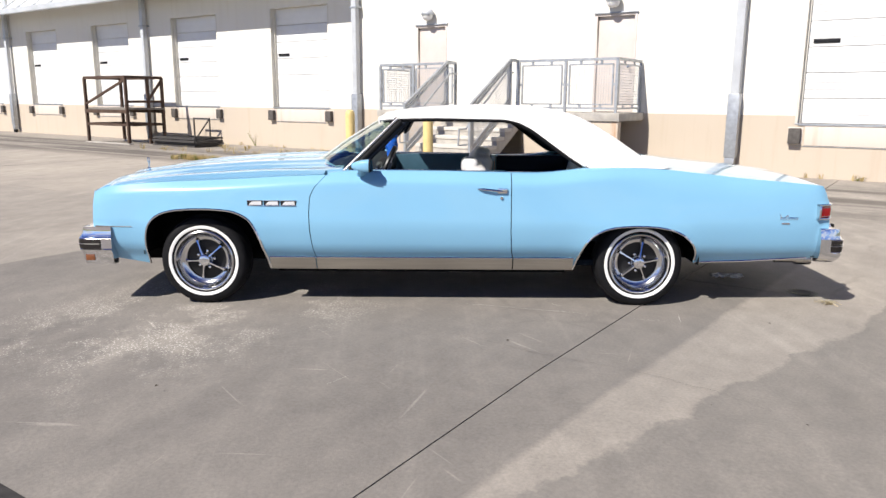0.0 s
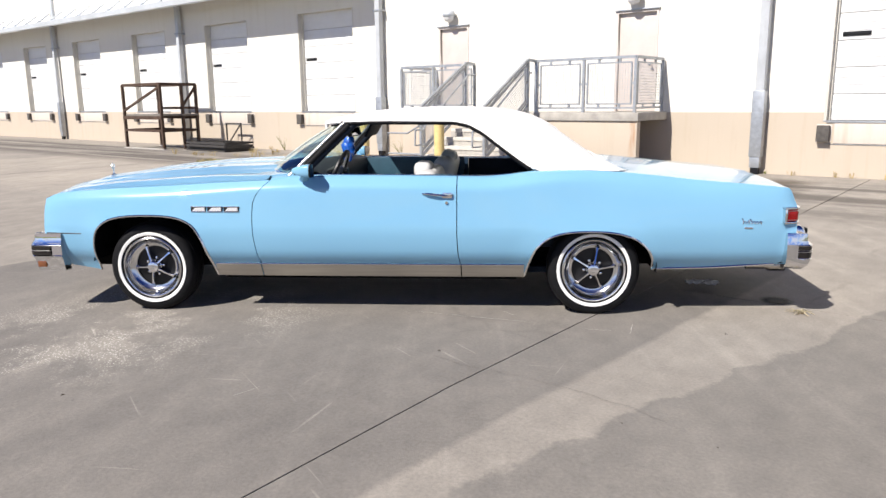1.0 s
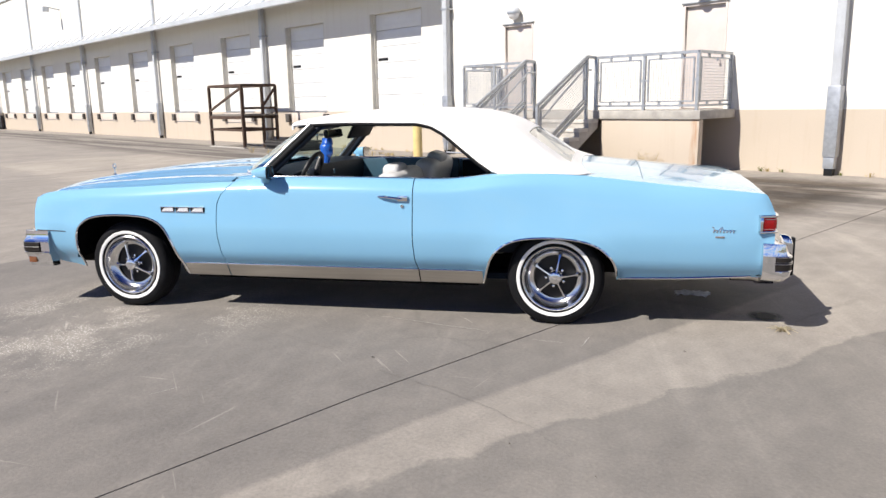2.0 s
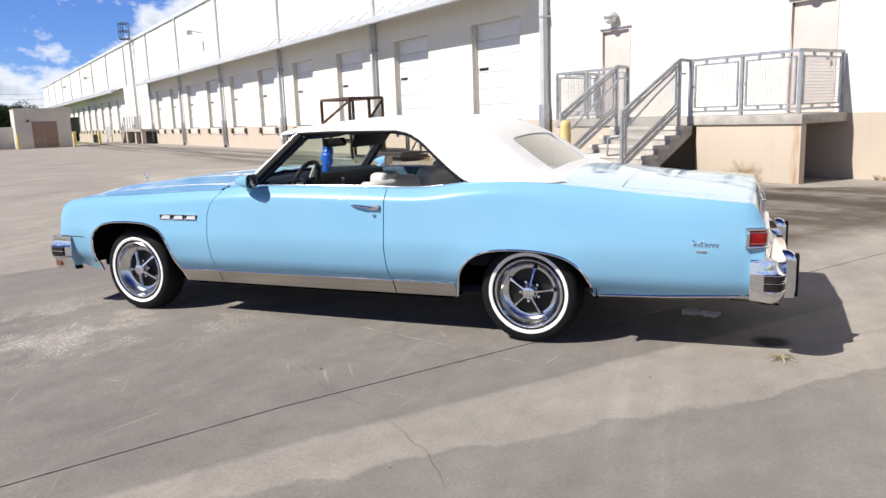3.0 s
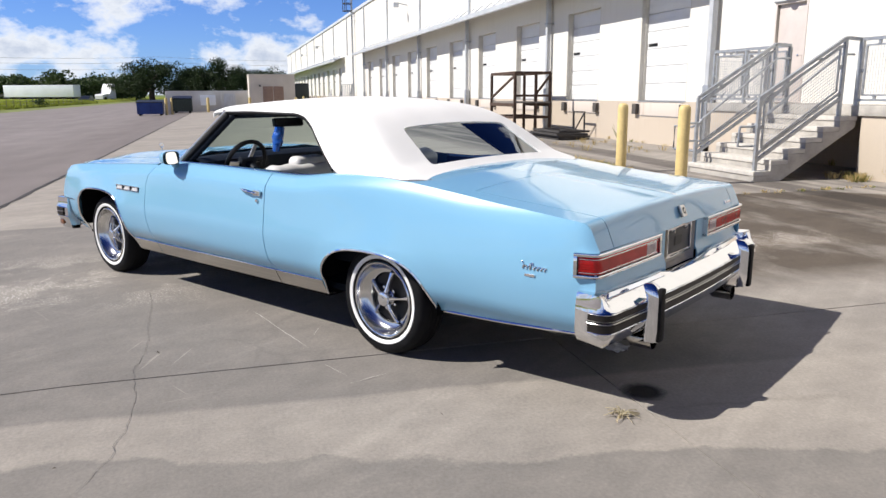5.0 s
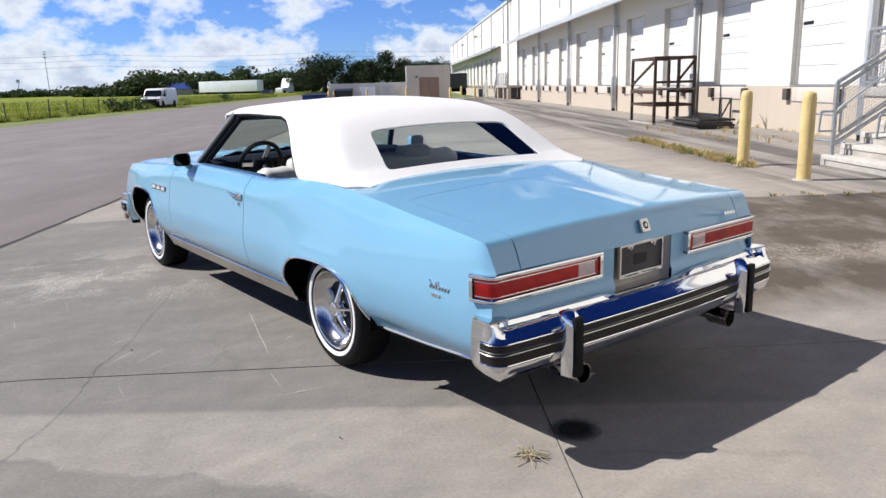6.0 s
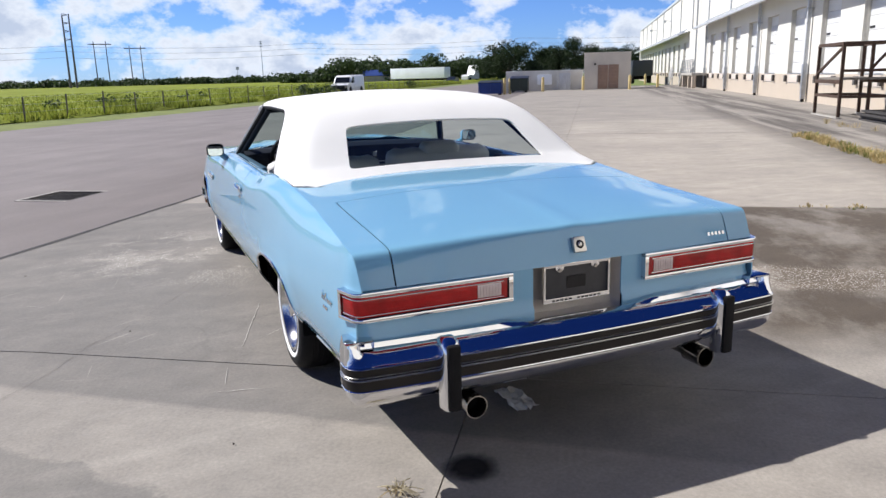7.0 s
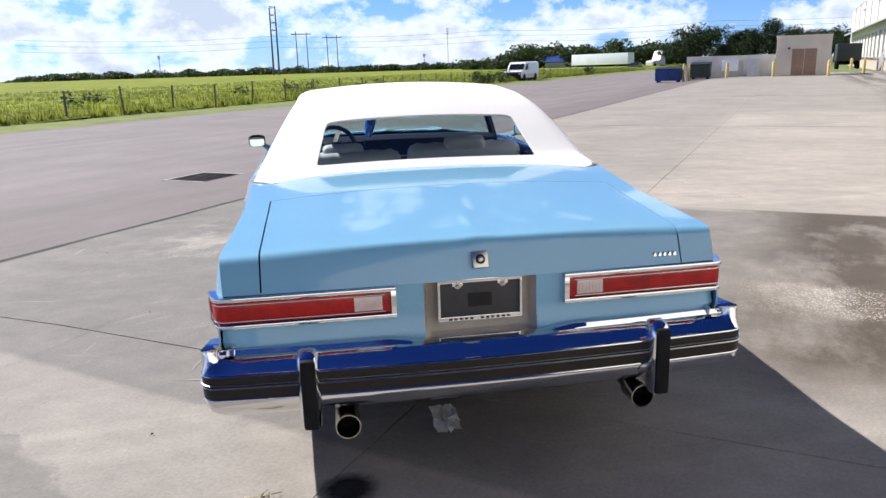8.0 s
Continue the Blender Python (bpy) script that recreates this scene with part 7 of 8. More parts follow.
for k in range(120):
    b = 166 + 34 * k / 119 + rng.uniform(-0.2, 0.2)
    d = 430 + rng.uniform(-30, 60)
    tall = 2.6 + 1.9 * abs(math.sin(k * 0.37)) + rng.uniform(-0.6, 0.8)
    leaf_clump(s, far(b, d, tall * 0.4), (7.0, 7.0, tall * 0.62), 420, 0.75, rng)
tagged(part("tree_line", s, WOODS, None, smooth=0, weld=False), "low dark tree line on the horizon", "trees", kind="stuff")

# mown verge and the tall grass of the field
s = Shape()
s.grid([[(x, y, z) for x in (-200, -120, -60, -30, 0, 40, 80)] for y, z in ((-19.9, -0.12), (-18.2, -0.13), (-16.9, -0.17), (-16.55, -0.205))])
tagged(part("verge", s, TURF, None, at=BUILD), "mown strip of yellowish turf along the drive", "grass", kind="structure")
s = Shape()
rows = []
for y, z in ((-19.6, -0.12), (-20.3, 0.18), (-21.5, 0.32), (-30, 0.42), (-60, 0.5), (-150, 0.6), (-420, 0.8)):
    rows.append([(x, y + 0.5 * math.sin(x * 0.9), z + 0.08 * math.sin(x * 1.7 + y)) for x in steps(-330, 60, 160)])
s.grid(rows)
tagged(part("field", s, FIELD_SOIL, None, at=BUILD), "rough green field behind the wire fence", "field", kind="structure")
rng = random.Random(33)
s = Shape()
for k in range(15000):
    near = rng.random()
    x = -rng.uniform(8, 150)
    y = -19.7 - 34 * near ** 2.4
    z = straight_table([(-60, 0.40), (-30, 0.34), (-21.5, 0.24), (-20.3, 0.10), (-19.6, -0.14)], y)
    h = rng.uniform(0.18, 0.42) * (1.1 if y > -22 else 0.8)
    for j in range(4):
        a, lean = rng.uniform(0, 2 * math.pi), rng.uniform(0.05, 0.35) * h
        w = rng.uniform(0.025, 0.06)
        bx, by = x + rng.uniform(-0.15, 0.15), y + rng.uniform(-0.15, 0.15)
        i = len(s.v)
        s.v += [(bx - w * math.sin(a), by + w * math.cos(a), z), (bx + w * math.sin(a), by - w * math.cos(a), z), (bx + lean * math.cos(a), by + lean * math.sin(a), z + h)]
        s.f.append((i, i + 1, i + 2))
tagged(part("tall_grass", s, FIELD, None, at=BUILD, smooth=0, weld=False), "tall bright green grass along the fence", "grass", kind="stuff")
s = Shape()
for k in range(12):
    x, y = -rng.uniform(18, 120), -20.2 - rng.uniform(0, 5)
    leaf_clump(s, (x, y, 0.35), (rng.uniform(0.5, 1.4), 0.6, rng.uniform(0.35, 0.65)), 90, 0.12, rng)
for x, y in ((-66, -19.4), (-64.5, -19.6), (-70, -19.3), (-105, -19.5)):
    leaf_clump(s, (x, y, 0.4), (1.6, 0.9, 0.75), 260, 0.13, rng)
tagged(part("bushes", s, WOODS, None, at=BUILD, smooth=0, weld=False), "small dark green bushes along the fence", "bushes", kind="stuff")

# wire fence
fence = thing("fence", at_wall(0, -19.7), "thin dark wire fence along the field", "fence")
rng = random.Random(12)
for k in range(44):
    x = -8 - 2.95 * k
    part("post", Shape().bar((x, 0, -0.2), (x + rng.uniform(-0.05, 0.05), rng.uniform(-0.05, 0.05), 1.12 + rng.uniform(-0.08, 0.08)), 0.06, 0.06), POLE_WOOD, fence, smooth=0)
for z in (0.35, 0.7, 1.05):
    part("wire", Shape().bar((-8, 0, z), (-135, 0, z), 0.012, 0.012), GALV, fence, smooth=0)

# power line
for name, b, d, h, lab in (("utility_pole", 183.2, 300, 25.8, "tall steel power pole beyond the field"), ("utility_pole", 182.8, 300, 26.2, "tall steel power pole beyond the field")):
    p = thing(name, far(b, d), lab, "power pole", "power poles")
    part("mast", Shape().tube([(0, 0, -1), (0.1, 0.3, h)], [0.42, 0.22], 8), POLE_WOOD, p)
    for z in (h - 0.3, h - 3.1, h - 5.9, h - 8.7):
        part("crossarm", Shape().bar((0.1, -0.1 if b < 183 else 0.1, z), (0.1, (-1.9 if b < 183 else 1.9), z + 0.3), 0.22, 0.22), POLE_WOOD, p, smooth=0)
for b0, b1, d, h in ((181.45, 180.68, 420, 21.5), (179.2, 178.47, 430, 19.8)):
    m0, m1 = far(b0, d), far(b1, d)
    c = (m0 + m1) / 2
    p = thing("power_pylon", c, "wooden two-legged power pylon beyond the field", "pylon", "power pylons")
    a, e = m0 - c, m1 - c
    for q in (a, e):
        part("leg", Shape().tube([q, q + Vector((0, 0, h + 1.4))], [0.34, 0.2], 6), POLE_WOOD, p)
    k = (e - a).normalized() * 2.6
    part("crossarm", Shape().bar(a - k + Vector((0, 0, h)), e + k + Vector((0, 0, h)), 0.35, 0.45), POLE_WOOD, p, smooth=0)
for b, d, h in ((170.2, 640, 33.5), (172.0, 560, 11.5), (191.2, 500, 14.0)):
    p = thing("radio_mast", far(b, d), "thin lattice mast on the horizon", "mast", "masts")
    part("mast", Shape().tube([(0, 0, 0), (0, 0, h)], [0.35, 0.16], 5), GALV, p)
    for z in (0.86, 0.93, 0.985):
        part("aerial", Shape().bar((-0.8, -0.8, h * z), (0.8, 0.8, h * z), 0.3, 0.6), GALV, p, smooth=0)
for z in (18.6, 15.5, 21.2):
    w = thing("power_cable", (0, 0, 0), "thin dark power cable across the sky", "cable", "power cables")
    pts = [far(200 - 66 * t, 430, z - 1.6 + 6.4 * ((t * 4) % 1 - 0.5) ** 2) for t in steps(0, 1, 64)]
    part("wire", Shape().tube(pts, 0.055, 4), POLE_WOOD, w)

# white van on the drive
van = thing("van", Matrix.Translation(far(164.0, 84, -0.2)) @ pose(0, 0, 0, 0, 0, -37), "white cargo van with dark grille on the asphalt drive", "van")
prof = [(2.62, 0.35), (2.66, 0.62), (2.60, 1.02), (2.45, 1.10), (1.75, 1.22), (1.18, 1.92), (0.95, 2.06), (-2.55, 2.10), (-2.68, 1.95), (-2.70, 0.42)]
s = Shape()
s.grid([[(x, y, z - drop * max(0.0, z - 1.0)) for x, z in prof] for y, drop in ((-0.98, 0.16), (-0.96, 0.08), (-0.86, 0.02), (-0.5, 0.0), (0.5, 0.0), (0.86, 0.02), (0.96, 0.08), (0.98, 0.16))], close=True)
s.f += [tuple(range(len(prof))), tuple(7 * len(prof) + i for i in range(len(prof)))[::-1]]
part("body", s, VAN_WHITE, van, smooth=30)
for sg in (-1, 1):
    part("door_line", Shape().box((0.42, sg * 0.981 - 0.004, 0.5), (0.44, sg * 0.981 + 0.004, 1.95), 0), BLACK_PAINT, van)
    part("wheel_arch", Shape().spin([(0, -0.004), (0.46, -0.004), (0.46, 0.004), (0, 0.004)], (1.70, sg * 0.981, 0.40), 20), BLACK_PAINT, van)
    part("wheel_arch", Shape().spin([(0, -0.004), (0.46, -0.004), (0.46, 0.004), (0, 0.004)], (-1.70, sg * 0.981, 0.40), 20), BLACK_PAINT, van)
part("windscreen", Shape().prism([(1.71, -0.86, 1.27), (1.71, 0.86, 1.27), (1.26, 0.80, 1.83), (1.26, -0.80, 1.83)], (0.035, 0, 0.028)), DARK_GLASS, van, smooth=0)
part("grille", Shape().box((2.58, -0.94, 0.60), (2.69, 0.94, 0.99), 0.02), BLACK_PAINT, van, "black grille")
part("bumper", Shape().box((2.55, -0.98, 0.34), (2.74, 0.98, 0.60), 0.04), BLACK_PAINT, van, "dark front bumper")
for sg in (-1, 1):
    part("headlamp", Shape().box((2.56, sg * 0.80 - 0.12, 0.74), (2.70, sg * 0.80 + 0.12, 0.94), 0.02), WHITE_LENS, van)
    part("side_window", Shape().prism([(1.45, sg * 0.985, 1.28), (0.55, sg * 0.985, 1.28), (0.55, sg * 0.985, 1.82), (1.02, sg * 0.985, 1.84)], (0, sg * 0.01, 0)), DARK_GLASS, van, smooth=0)
    part("mirror", Shape().box((1.40, sg * 1.12 - 0.1, 1.22), (1.50, sg * 1.12 + 0.1, 1.48), 0.02), BLACK_PAINT, van)
    for x in (1.70, -1.70):
        w = part("wheel", Shape().spin([(0.0, -0.12), (0.2, -0.12), (0.34, -0.10), (0.36, 0.0), (0.34, 0.10), (0.2, 0.12), (0, 0.12)], (x, sg * 0.90, 0.36), 24), BLACK_RUBBER, van, "black wheel")

# small plain hut with a double door, and the block wall beside it
hut = thing("hut", at_wall(-66.0, 5.9), "grey stucco utility hut with brown double doors", "hut")
part("shell", Shape().box((-4.5, 0, 0), (0, 4.0, 3.10), 0.02), STUCCO, hut)
part("roof_edge", Shape().box((-4.55, -0.05, 3.10), (0.06, 4.06, 3.18), 0.02), STUCCO, hut)
for y in (1.18, 2.10):
    d = part("door", Shape().box((0.0, y, 0.05), (0.04, y + 0.88, 2.12), 0.01), BROWN_DOOR, hut, "brown louvred door leaf")
    for k in range(6):
        part("louvre", Shape().box((0.04, y + 0.12, 0.35 + 0.28 * k), (0.055, y + 0.76, 0.50 + 0.28 * k), 0.004), BROWN_DOOR, d)
part("lamp", Shape().box((0.0, 0.86, 2.1), (0.14, 1.02, 2.26), 0.02), BLACK_PAINT, hut)
bw = thing("block_wall", at_wall(-67.2, -1.2), "low grey block wall beside the hut", "wall")
PALE_BLOCK = plain("pale_block", (0.58, 0.57, 0.54), 0.85, 0, 0.12, 0.6, 0.3, 10)
part("wall", Shape().box((-0.2, 0, -0.3), (0, 7.0, 1.76), 0.01), PALE_BLOCK, bw)
for y in (1.9, 4.6):
    part("pier", Shape().box((0.0, y, -0.3), (0.10, y + 0.25, 1.76), 0.01), PALE_BLOCK, bw)
part("cabinet", Shape().box((0.0, 4.9, -0.1), (0.5, 5.9, 1.5), 0.02), GREY_PIPE, bw)
part("hose_box", Shape().box((0.0, 2.9, 0.5), (0.25, 4.2, 1.4), 0.02), TRAILER, bw)
for b in (152.05, 151.65, 149.15, 146.15, 142.75):
    q = far(b, 65.5)
    p = thing("bollard", (q.x, q.y, -0.1), "faded yellow steel bollard beside the hut", "bollard", "bollards by the hut")
    part("post", Shape().spin([(0.12, -0.1), (0.12, 1.2), (0.08, 1.28), (0.0, 1.30)], (0, 0, 0), 14, axis=2), YELLOW, p)


def skip(pos, w, h, mat, label):
    b = thing("dumpster", Matrix.Translation(pos) @ pose(0, 0, 0, 0, 0, -34), label, "dumpster", "dumpsters")
    part("box", Shape().prism([(-0.7, -w / 2, 0.12), (-0.8, -w / 2, h), (0.75, -w / 2, h * 0.86), (0.7, -w / 2, 0.12)], (0, w, 0)), mat, b, smooth=0)
    part("lid", Shape().prism([(-0.84, -w / 2 - 0.04, h), (-0.84, -w / 2 - 0.04, h + 0.06), (0.80, -w / 2 - 0.04, h * 0.86 + 0.06), (0.80, -w / 2 - 0.04, h * 0.86)], (0, w + 0.08, 0)), BLACK_PAINT, b, smooth=0)
    for y in (-w / 2 + 0.02, 0, w / 2 - 0.1):
        part("rib", Shape().box((0.70, y, 0.15), (0.78, y + 0.08, h * 0.84), 0.01), mat, b)
    for x in (-0.55, 0.55):
        for y in (-w / 2 + 0.2, w / 2 - 0.2):
            part("foot", Shape().box((x - 0.08, y - 0.08, 0), (x + 0.08, y + 0.08, 0.14), 0.01), BLACK_RUBBER, b)
    return b


skip(far(153.1, 66, -0.24), 2.0, 1.2, BLUE_BIN, "blue steel dumpster at the edge of the drive")
skip(far(150.9, 66, -0.05), 1.5, 1.32, GREEN_BIN, "dark green steel dumpster beside yellow bollards")

# trailer, its shed, a lorry and a dark car far off
tl = thing("trailer", Matrix.Translation((far(160.6, 205) + far(156.3, 195)) / 2) @ pose(0, 0, 0, 0, 0, -152), "long pale box trailer parked beyond the field", "trailer")
part("box", Shape().box((-9.4, -1.25, 1.0), (9.4, 1.25, 3.75), 0.05), TRAILER, tl)
part("undercarriage", Shape().box((-7.5, -1.0, 0.4), (7.5, 1.0, 1.0), 0.02), UNDER, tl)
for x in (-6.5, -5.2, 5.8):
    for y in (-1.0, 1.0):
        part("wheel", Shape().spin([(0, -0.15), (0.5, -0.14), (0.5, 0.14), (0, 0.15)], (x, y, 0.4), 14), BLACK_RUBBER, tl)
sh = thing("shed", Matrix.Translation(far(161.3, 215)) @ pose(0, 0, 0, 0, 0, -112), "low shed with a blue-grey pitched roof", "shed")
part("shell", Shape().box((-5, -3, -0.5), (5, 3, 2.2), 0.02), STUCCO, sh)
part("roof", Shape().prism([(-5.6, -3.6, 2.1), (-5.6, 0, 3.7), (-5.6, 3.6, 2.1), (-5.6, 3.5, 1.95), (-5.6, 0, 3.5), (-5.6, -3.5, 1.95)], (11.2, 0, 0)), BLUE_BIN, sh, smooth=0)
lo = thing("lorry", Matrix.Translation(far(154.7, 190)) @ pose(0, 0, 0, 0, 0, -60), "white lorry tractor parked by the trees", "lorry")
part("cab", Shape().prism([(0.2, -1.2, 0.6), (0.3, -1.2, 1.6), (-0.4, -1.2, 1.75), (-0.9, -1.2, 2.7), (-1.6, -1.2, 3.9), (-2.6, -1.2, 4.0), (-2.6, -1.2, 0.6)], (0, 2.4, 0)), VAN_WHITE, lo, smooth=0)
part("nose", Shape().prism([(2.2, -1.0, 0.5), (2.25, -1.0, 1.3), (1.9, -1.0, 1.55), (0.25, -1.0, 1.75), (0.25, -1.0, 0.5)], (0, 2.0, 0)), VAN_WHITE, lo, smooth=0)
part("window", Shape().prism([(0.0, -1.21, 1.75), (-0.75, -1.21, 1.75), (-0.75, -1.21, 2.5)], (0, -0.02, 0)), DARK_GLASS, lo, smooth=0)
for x in (1.3, -1.6):
    for y in (-1.0, 1.0):
        part("wheel", Shape().spin([(0, -0.15), (0.5, -0.14), (0.5, 0.14), (0, 0.15)], (x, y, 0.5), 14), BLACK_RUBBER, lo)
dc = thing("parked_car", Matrix.Translation(far(156.0, 160, -0.1)) @ pose(0, 0, 0, 0, 0, -40), "small dark parked car beside the drive", "car")
part("body", Shape().prism([(2.1, -0.85, 0.3), (2.1, -0.85, 0.75), (1.1, -0.85, 0.9), (0.5, -0.85, 1.4), (-1.2, -0.85, 1.42), (-1.9, -0.85, 0.95), (-2.1, -0.85, 0.9), (-2.1, -0.85, 0.3)], (0, 1.7, 0)), plain("dark_car_paint", (0.01, 0.016, 0.03), 0.3, 0, 0.1, 2, coat=0.5), dc, smooth=0)
for x in (1.3, -1.3):
    for y in (-0.8, 0.8):
        part("wheel", Shape().spin([(0, -0.1), (0.32, -0.1), (0.32, 0.1), (0, 0.1)], (x, y, 0.32), 14), BLACK_RUBBER, dc)

# second landing far along the wall, with its steps and a slatted white ramp beside them
l2 = thing("landing", at_wall(0, 0), "far concrete landing on short piers with metal railings", "landing")
part("deck", Shape().box((-69.2, 14.55, 1.02), (-62.2, WALL_Y - 0.002, 1.22), 0.01), LANDING, l2)
for x in (-62.5, -65.0, -68.9):
    part("pier", Shape().box((x - 0.25, 14.62, -0.05), (x + 0.25, 14.92, 1.02), 0.01), TAN_WALL, l2)
# an added dark panel imitates the shade under the deck
part("deck_shade", Shape().box((-69.0, 15.55, -0.05), (-62.3, 15.70, 1.0), 0), DARK_STEEL, l2, "dark panel standing in for the shade under the deck")
for x in steps(-69.1, -62.3, 6):
    part("post", Shape().bar((x, 14.60, 1.2), (x, 14.60, 2.3), 0.06, 0.06), GALV, l2, smooth=0)
for z in (1.32, 1.60, 1.88, 2.30):
    part("rail", Shape().bar((-69.1, 14.60, z), (-62.3, 14.60, z), 0.05, 0.05), GALV, l2, smooth=0)
st2 = thing("steps", at_wall(0, 0), "far flight of steps with galvanised rails up to the landing", "steps")
for k in range(7):
    part("step", Shape().box((-71.3 + 0.3 * k, 14.55, 0.174 * k), (-70.95 + 0.3 * k, 15.65, 0.174 * (k + 1)), 0.01), STEP_TOP, st2)
for y in (14.60, 15.60):
    for up in (0.25, 0.60, 1.10):
        part("stair_rail", Shape().bar((-71.3, y, up), (-69.2, y, 1.22 + up), 0.06, 0.06), GALV, st2, smooth=0)
    for q in (0.0, 1.05, 2.1):
        part("post", Shape().bar((-71.3 + q, y, 0.58 * q), (-71.3 + q, y, 0.58 * q + 1.1), 0.06, 0.06), GALV, st2, smooth=0)
rp = thing("ramp", at_wall(0, 0), "white slatted loading ramp standing by the far dock", "ramp")
for k in range(4):
    part("slat", Shape().bar((-78.2, 14.3, 0.16 + 0.30 * k), (-74.4, 14.3, 0.95 + 0.30 * k), 0.08, 0.13), VAN_WHITE, rp, smooth=0)
for x in (-77.6, -75.0):
    part("leg", Shape().bar((x, 14.36, 0), (x, 14.36, 1.5), 0.08, 0.08), GALV, rp, smooth=0)
tk = thing("parked_truck", at_wall(-92.0, 12.6), "dark box truck backed against the far dock", "truck")
part("box", Shape().box((-5.5, -1.2, 0.9), (0.0, 1.2, 2.75), 0.04), plain("dark_truck", (0.03, 0.035, 0.04), 0.5, 0, 0.1, 2), tk)
for x in (-4.6, -1.2):
    for y in (-1.0, 1.0):
        part("wheel", Shape().spin([(0, -0.15), (0.45, -0.14), (0.45, 0.14), (0, 0.15)], (x, y, 0.45), 14), BLACK_RUBBER, tk)
part("chassis", Shape().box((-5.4, -0.9, 0.5), (-0.1, 0.9, 0.9), 0.02), UNDER, tk)
for x in (-70.5, -87.0):
    p = thing("bollard", at_wall(x, 12.6), "faded yellow steel bollard at the far landing", "bollard", "bollards by the hut")
    part("post", Shape().spin([(0.12, -0.02), (0.12, 1.1), (0.08, 1.18), (0.0, 1.20)], (0, 0, 0), 14, axis=2), YELLOW, p)

# weeds in the joints of the yard
def weed_tuft(s, x, y, z, h, n, rng, spread=0.08):
    for _ in range(n):
        a = rng.uniform(0, 2 * math.pi)
        r, lean = rng.uniform(0, spread), rng.uniform(0.2, 0.9) * h
        w = rng.uniform(0.003, 0.007)
        bx, by = x + r * math.cos(a), y + r * math.sin(a)
        mx, my, mz = bx + lean * 0.45 * math.cos(a), by + lean * 0.45 * math.sin(a), z + h * rng.uniform(0.5, 0.8)
        ex, ey, ez = bx + lean * math.cos(a), by + lean * math.sin(a), z + h * rng.uniform(0.5, 1.0)
        i = len(s.v)
        px, py = -w * math.sin(a), w * math.cos(a)
        s.v += [(bx - px, by - py, z), (bx + px, by + py, z), (mx + px, my + py, mz), (mx - px, my - py, mz), (ex, ey, ez)]
        s.f += [(i, i + 1, i + 2, i + 3), (i + 3, i + 2, i + 4)]


rng = random.Random(41)
dry, green = Shape(), Shape()
for k in range(210):
    x = -rng.uniform(9.6, 15.8)
    weed_tuft(dry if rng.random() < 0.75 else green, x, 11.15 + rng.gauss(0, 0.10), 0.0, rng.uniform(0.05, 0.17), 16, rng, 0.10)
for k in range(40):
    t = rng.random()
    weed_tuft(dry if rng.random() < 0.9 else green, -6.72 + rng.gauss(0, 0.06), 8.6 + 5.4 * t, 0.0, rng.uniform(0.02, 0.055), 10, rng, 0.07)
for k in range(26):
    weed_tuft(dry, -rng.uniform(13.5, 20.0), 13.2 + rng.uniform(-0.5, 1.6), 0.0, rng.uniform(0.06, 0.2), 14, rng, 0.12)
for k in range(24):
    weed_tuft(green if rng.random() < 0.6 else dry, -rng.uniform(1.0, 19.0), WALL_Y - 0.06, 0.0, rng.uniform(0.05, 0.16), 10, rng, 0.06)
for k in range(26):
    weed_tuft(green if rng.random() < 0.5 else dry, -7.6 + rng.uniform(-0.4, 0.3), LY - 0.15 + rng.uniform(-0.3, 0.1), 0.0, rng.uniform(0.08, 0.2), 14, rng, 0.09)
tagged(part("dry_weeds", dry, DRY, None, at=BUILD, smooth=0, weld=False), "dry straw-coloured weeds in the slab joints", "weeds", kind="stuff")
tagged(part("green_weeds", green, GREEN_WEED, None, at=BUILD, smooth=0, weld=False), "small green weeds in the slab joints", "weeds", kind="stuff")
s = Shape()
for _ in range(46):
    a, e = rng.uniform(0, 2 * math.pi), rng.uniform(0.5, 1.2)
    ln = rng.uniform(0.20, 0.46)
    p0 = Vector((rng.gauss(0, 0.06), rng.gauss(0, 0.05), 0))
    p1 = p0 + Vector((math.cos(a) * math.cos(e), 0.5 * math.sin(a) * math.cos(e), math.sin(e))) * ln
    s.tube([p0, (p0 + p1) / 2 + Vector((0, 0, 0.04)), p1], [0.004, 0.003, 0.002], 4)
    for q in (0.6, 0.8, 1.0):
        c = p0 + (p1 - p0) * q
        s.tube([c, c + Vector((rng.uniform(-0.1, 0.1), rng.uniform(-0.06, 0.06), rng.uniform(0.0, 0.1)))], [0.003, 0.0015], 3)
bush = thing("dry_bush", at_wall(-6.55, LY - 0.22), "dry straw-coloured bush against the landing wall", "bush")
part("brushwood", s, DRY, bush, smooth=0, weld=False)["kind"] = "stuff"
s = Shape()
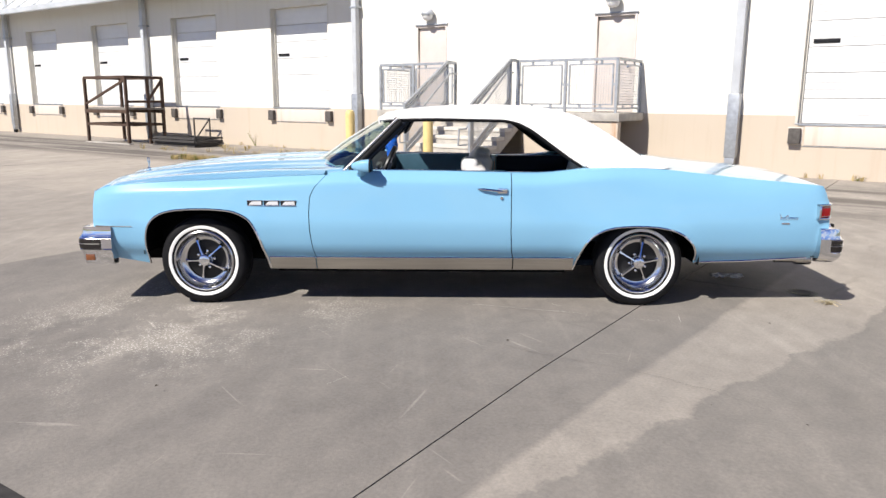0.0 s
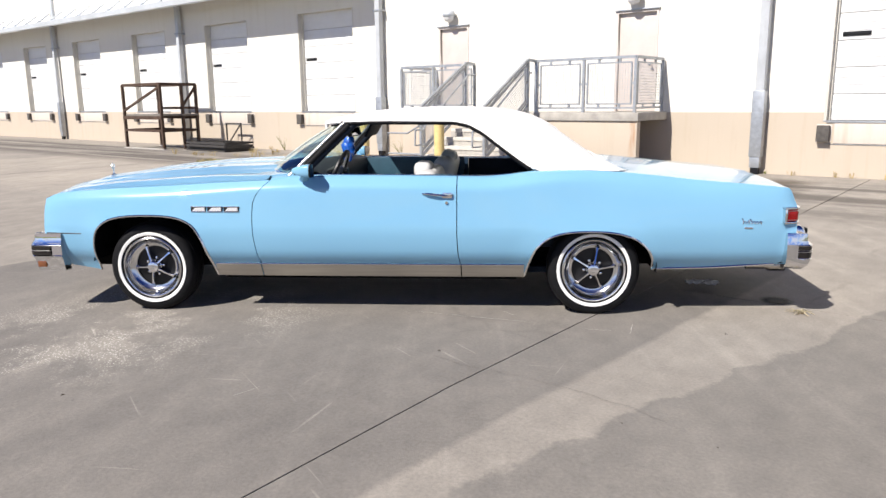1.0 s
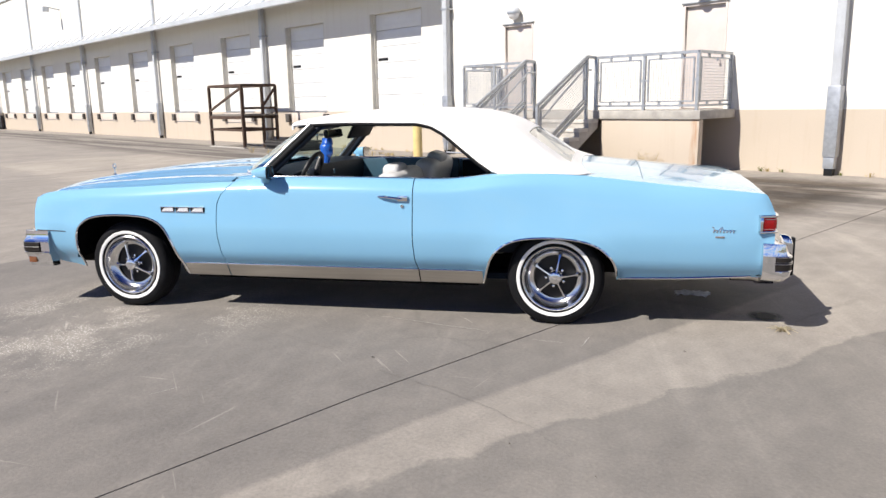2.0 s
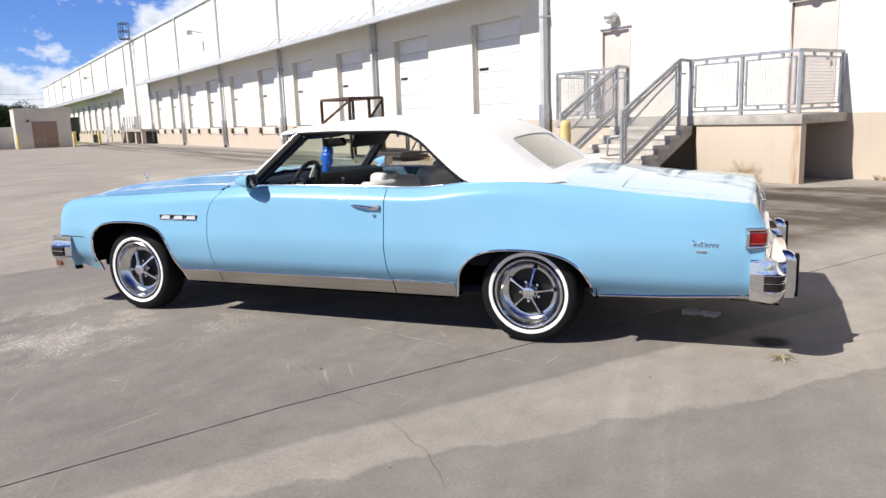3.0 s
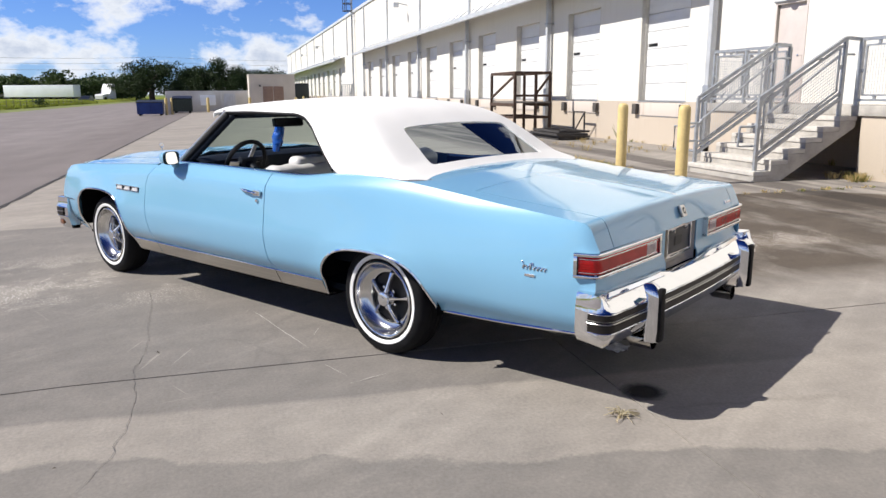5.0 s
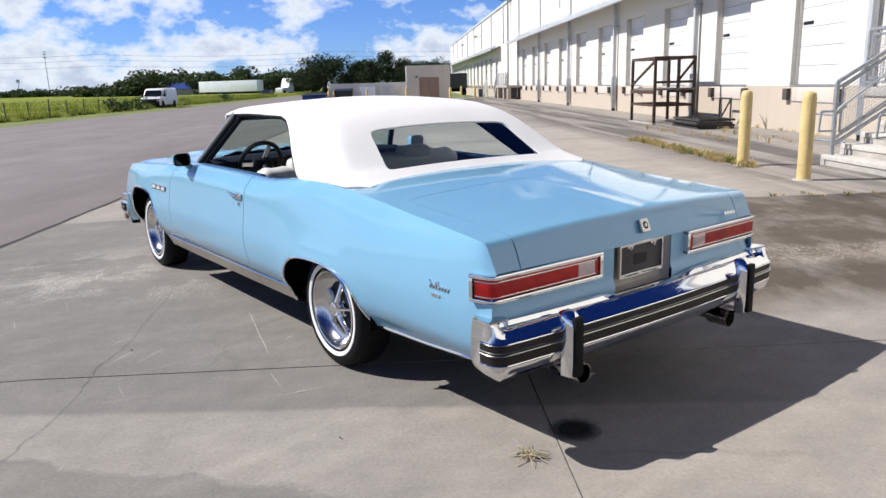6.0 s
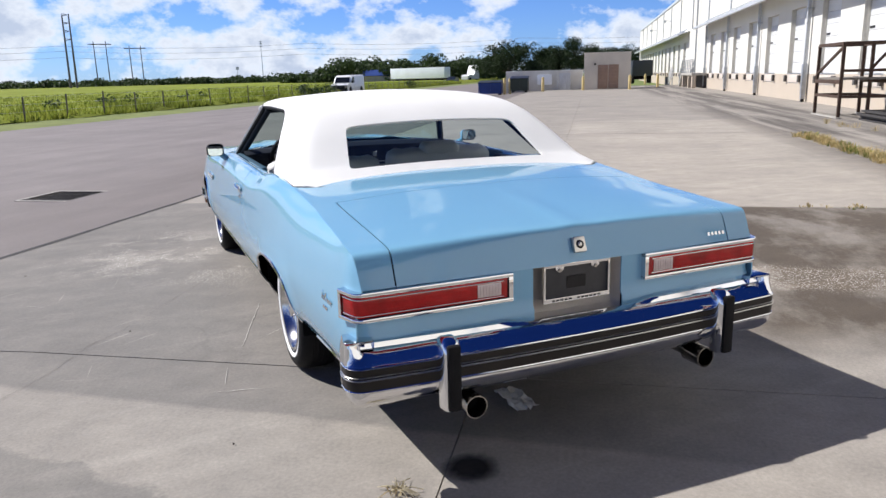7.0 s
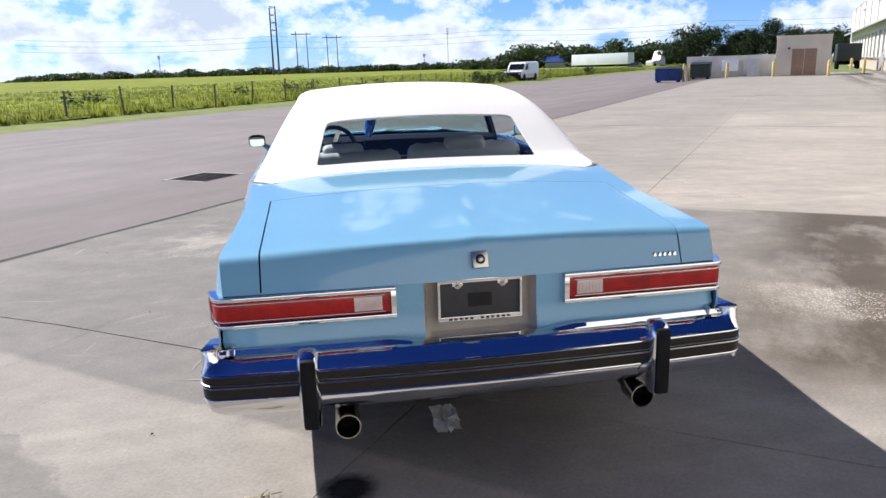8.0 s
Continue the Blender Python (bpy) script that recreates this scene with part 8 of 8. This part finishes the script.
for x, y in ((-13.0, 15.55), (-17.9, 15.5)):
    for _ in range(9):
        a = rng.uniform(0, math.pi)
        s.tube([(x, y, 0), (x + 0.12 * math.cos(a), y - 0.05, 0.2), (x + 0.3 * math.cos(a), y - 0.1, rng.uniform(0.3, 0.5))], [0.005, 0.004, 0.002], 4)
tagged(part("wall_weeds", s, GREEN_WEED, None, at=BUILD, smooth=0, weld=False), "thin tall weeds against the warehouse wall", "weeds", kind="stuff")

# tuft of straw and a crumpled scrap of plastic behind the car
s = Shape()
rng = random.Random(6)
weed_tuft(s, 0, 0, 0, 0.028, 20, rng, 0.035)
for _ in range(22):
    a = rng.uniform(0, 2 * math.pi)
    r = rng.uniform(0.04, 0.10)
    s.tube([(0, 0, 0.008), (r * 0.5 * math.cos(a), r * 0.5 * math.sin(a), 0.02), (r * math.cos(a), r * math.sin(a), 0.006)], 0.0018, 4)
tf = thing("straw_tuft", (2.85, 5.08, 0.003), "small dry straw tuft growing from the slab joint", "weed")
part("blades", s, STRAW, tf, smooth=0, weld=False)
film = plain("clear_plastic_scrap", (0.55, 0.54, 0.52), 0.3, 0, 0.2, 20)
s = Shape()
rows = []
for i in range(9):
    rows.append([(0.03 * (j - 4) + rng.uniform(-0.008, 0.008), (0.013 + 0.006 * math.sin(i * 2.1)) * (i - 4) + rng.uniform(-0.008, 0.008), 0.012 + 0.022 * abs(math.sin(i * 1.3 + j * 0.9)) + rng.uniform(0, 0.012)) for j in range(9)])
s.grid(rows)
sc = thing("plastic_scrap", (2.39, 5.84, 0.003), "crumpled scrap of pale plastic film under the tail", "litter")
part("sheet", s, film, sc, smooth=0)
s = Shape()
for k in range(9):
    x, y = rng.uniform(-3.2, 3.6), rng.uniform(2.0, 4.6)
    a = rng.uniform(0, math.pi)
    r = rng.uniform(0.008, 0.02)
    s.add([(x + r * math.cos(a), y + r * math.sin(a), 0.006), (x - 0.4 * r * math.sin(a), y + 0.4 * r * math.cos(a), 0.012), (x - r * math.cos(a), y - r * math.sin(a), 0.006), (x + 0.4 * r * math.sin(a), y - 0.4 * r * math.cos(a), 0.008)], [(0, 1, 2, 3)])
tagged(part("fallen_leaves", s, BARK, None, smooth=0, weld=False), "few tiny dark dead leaves on the concrete", "leaves", kind="stuff")
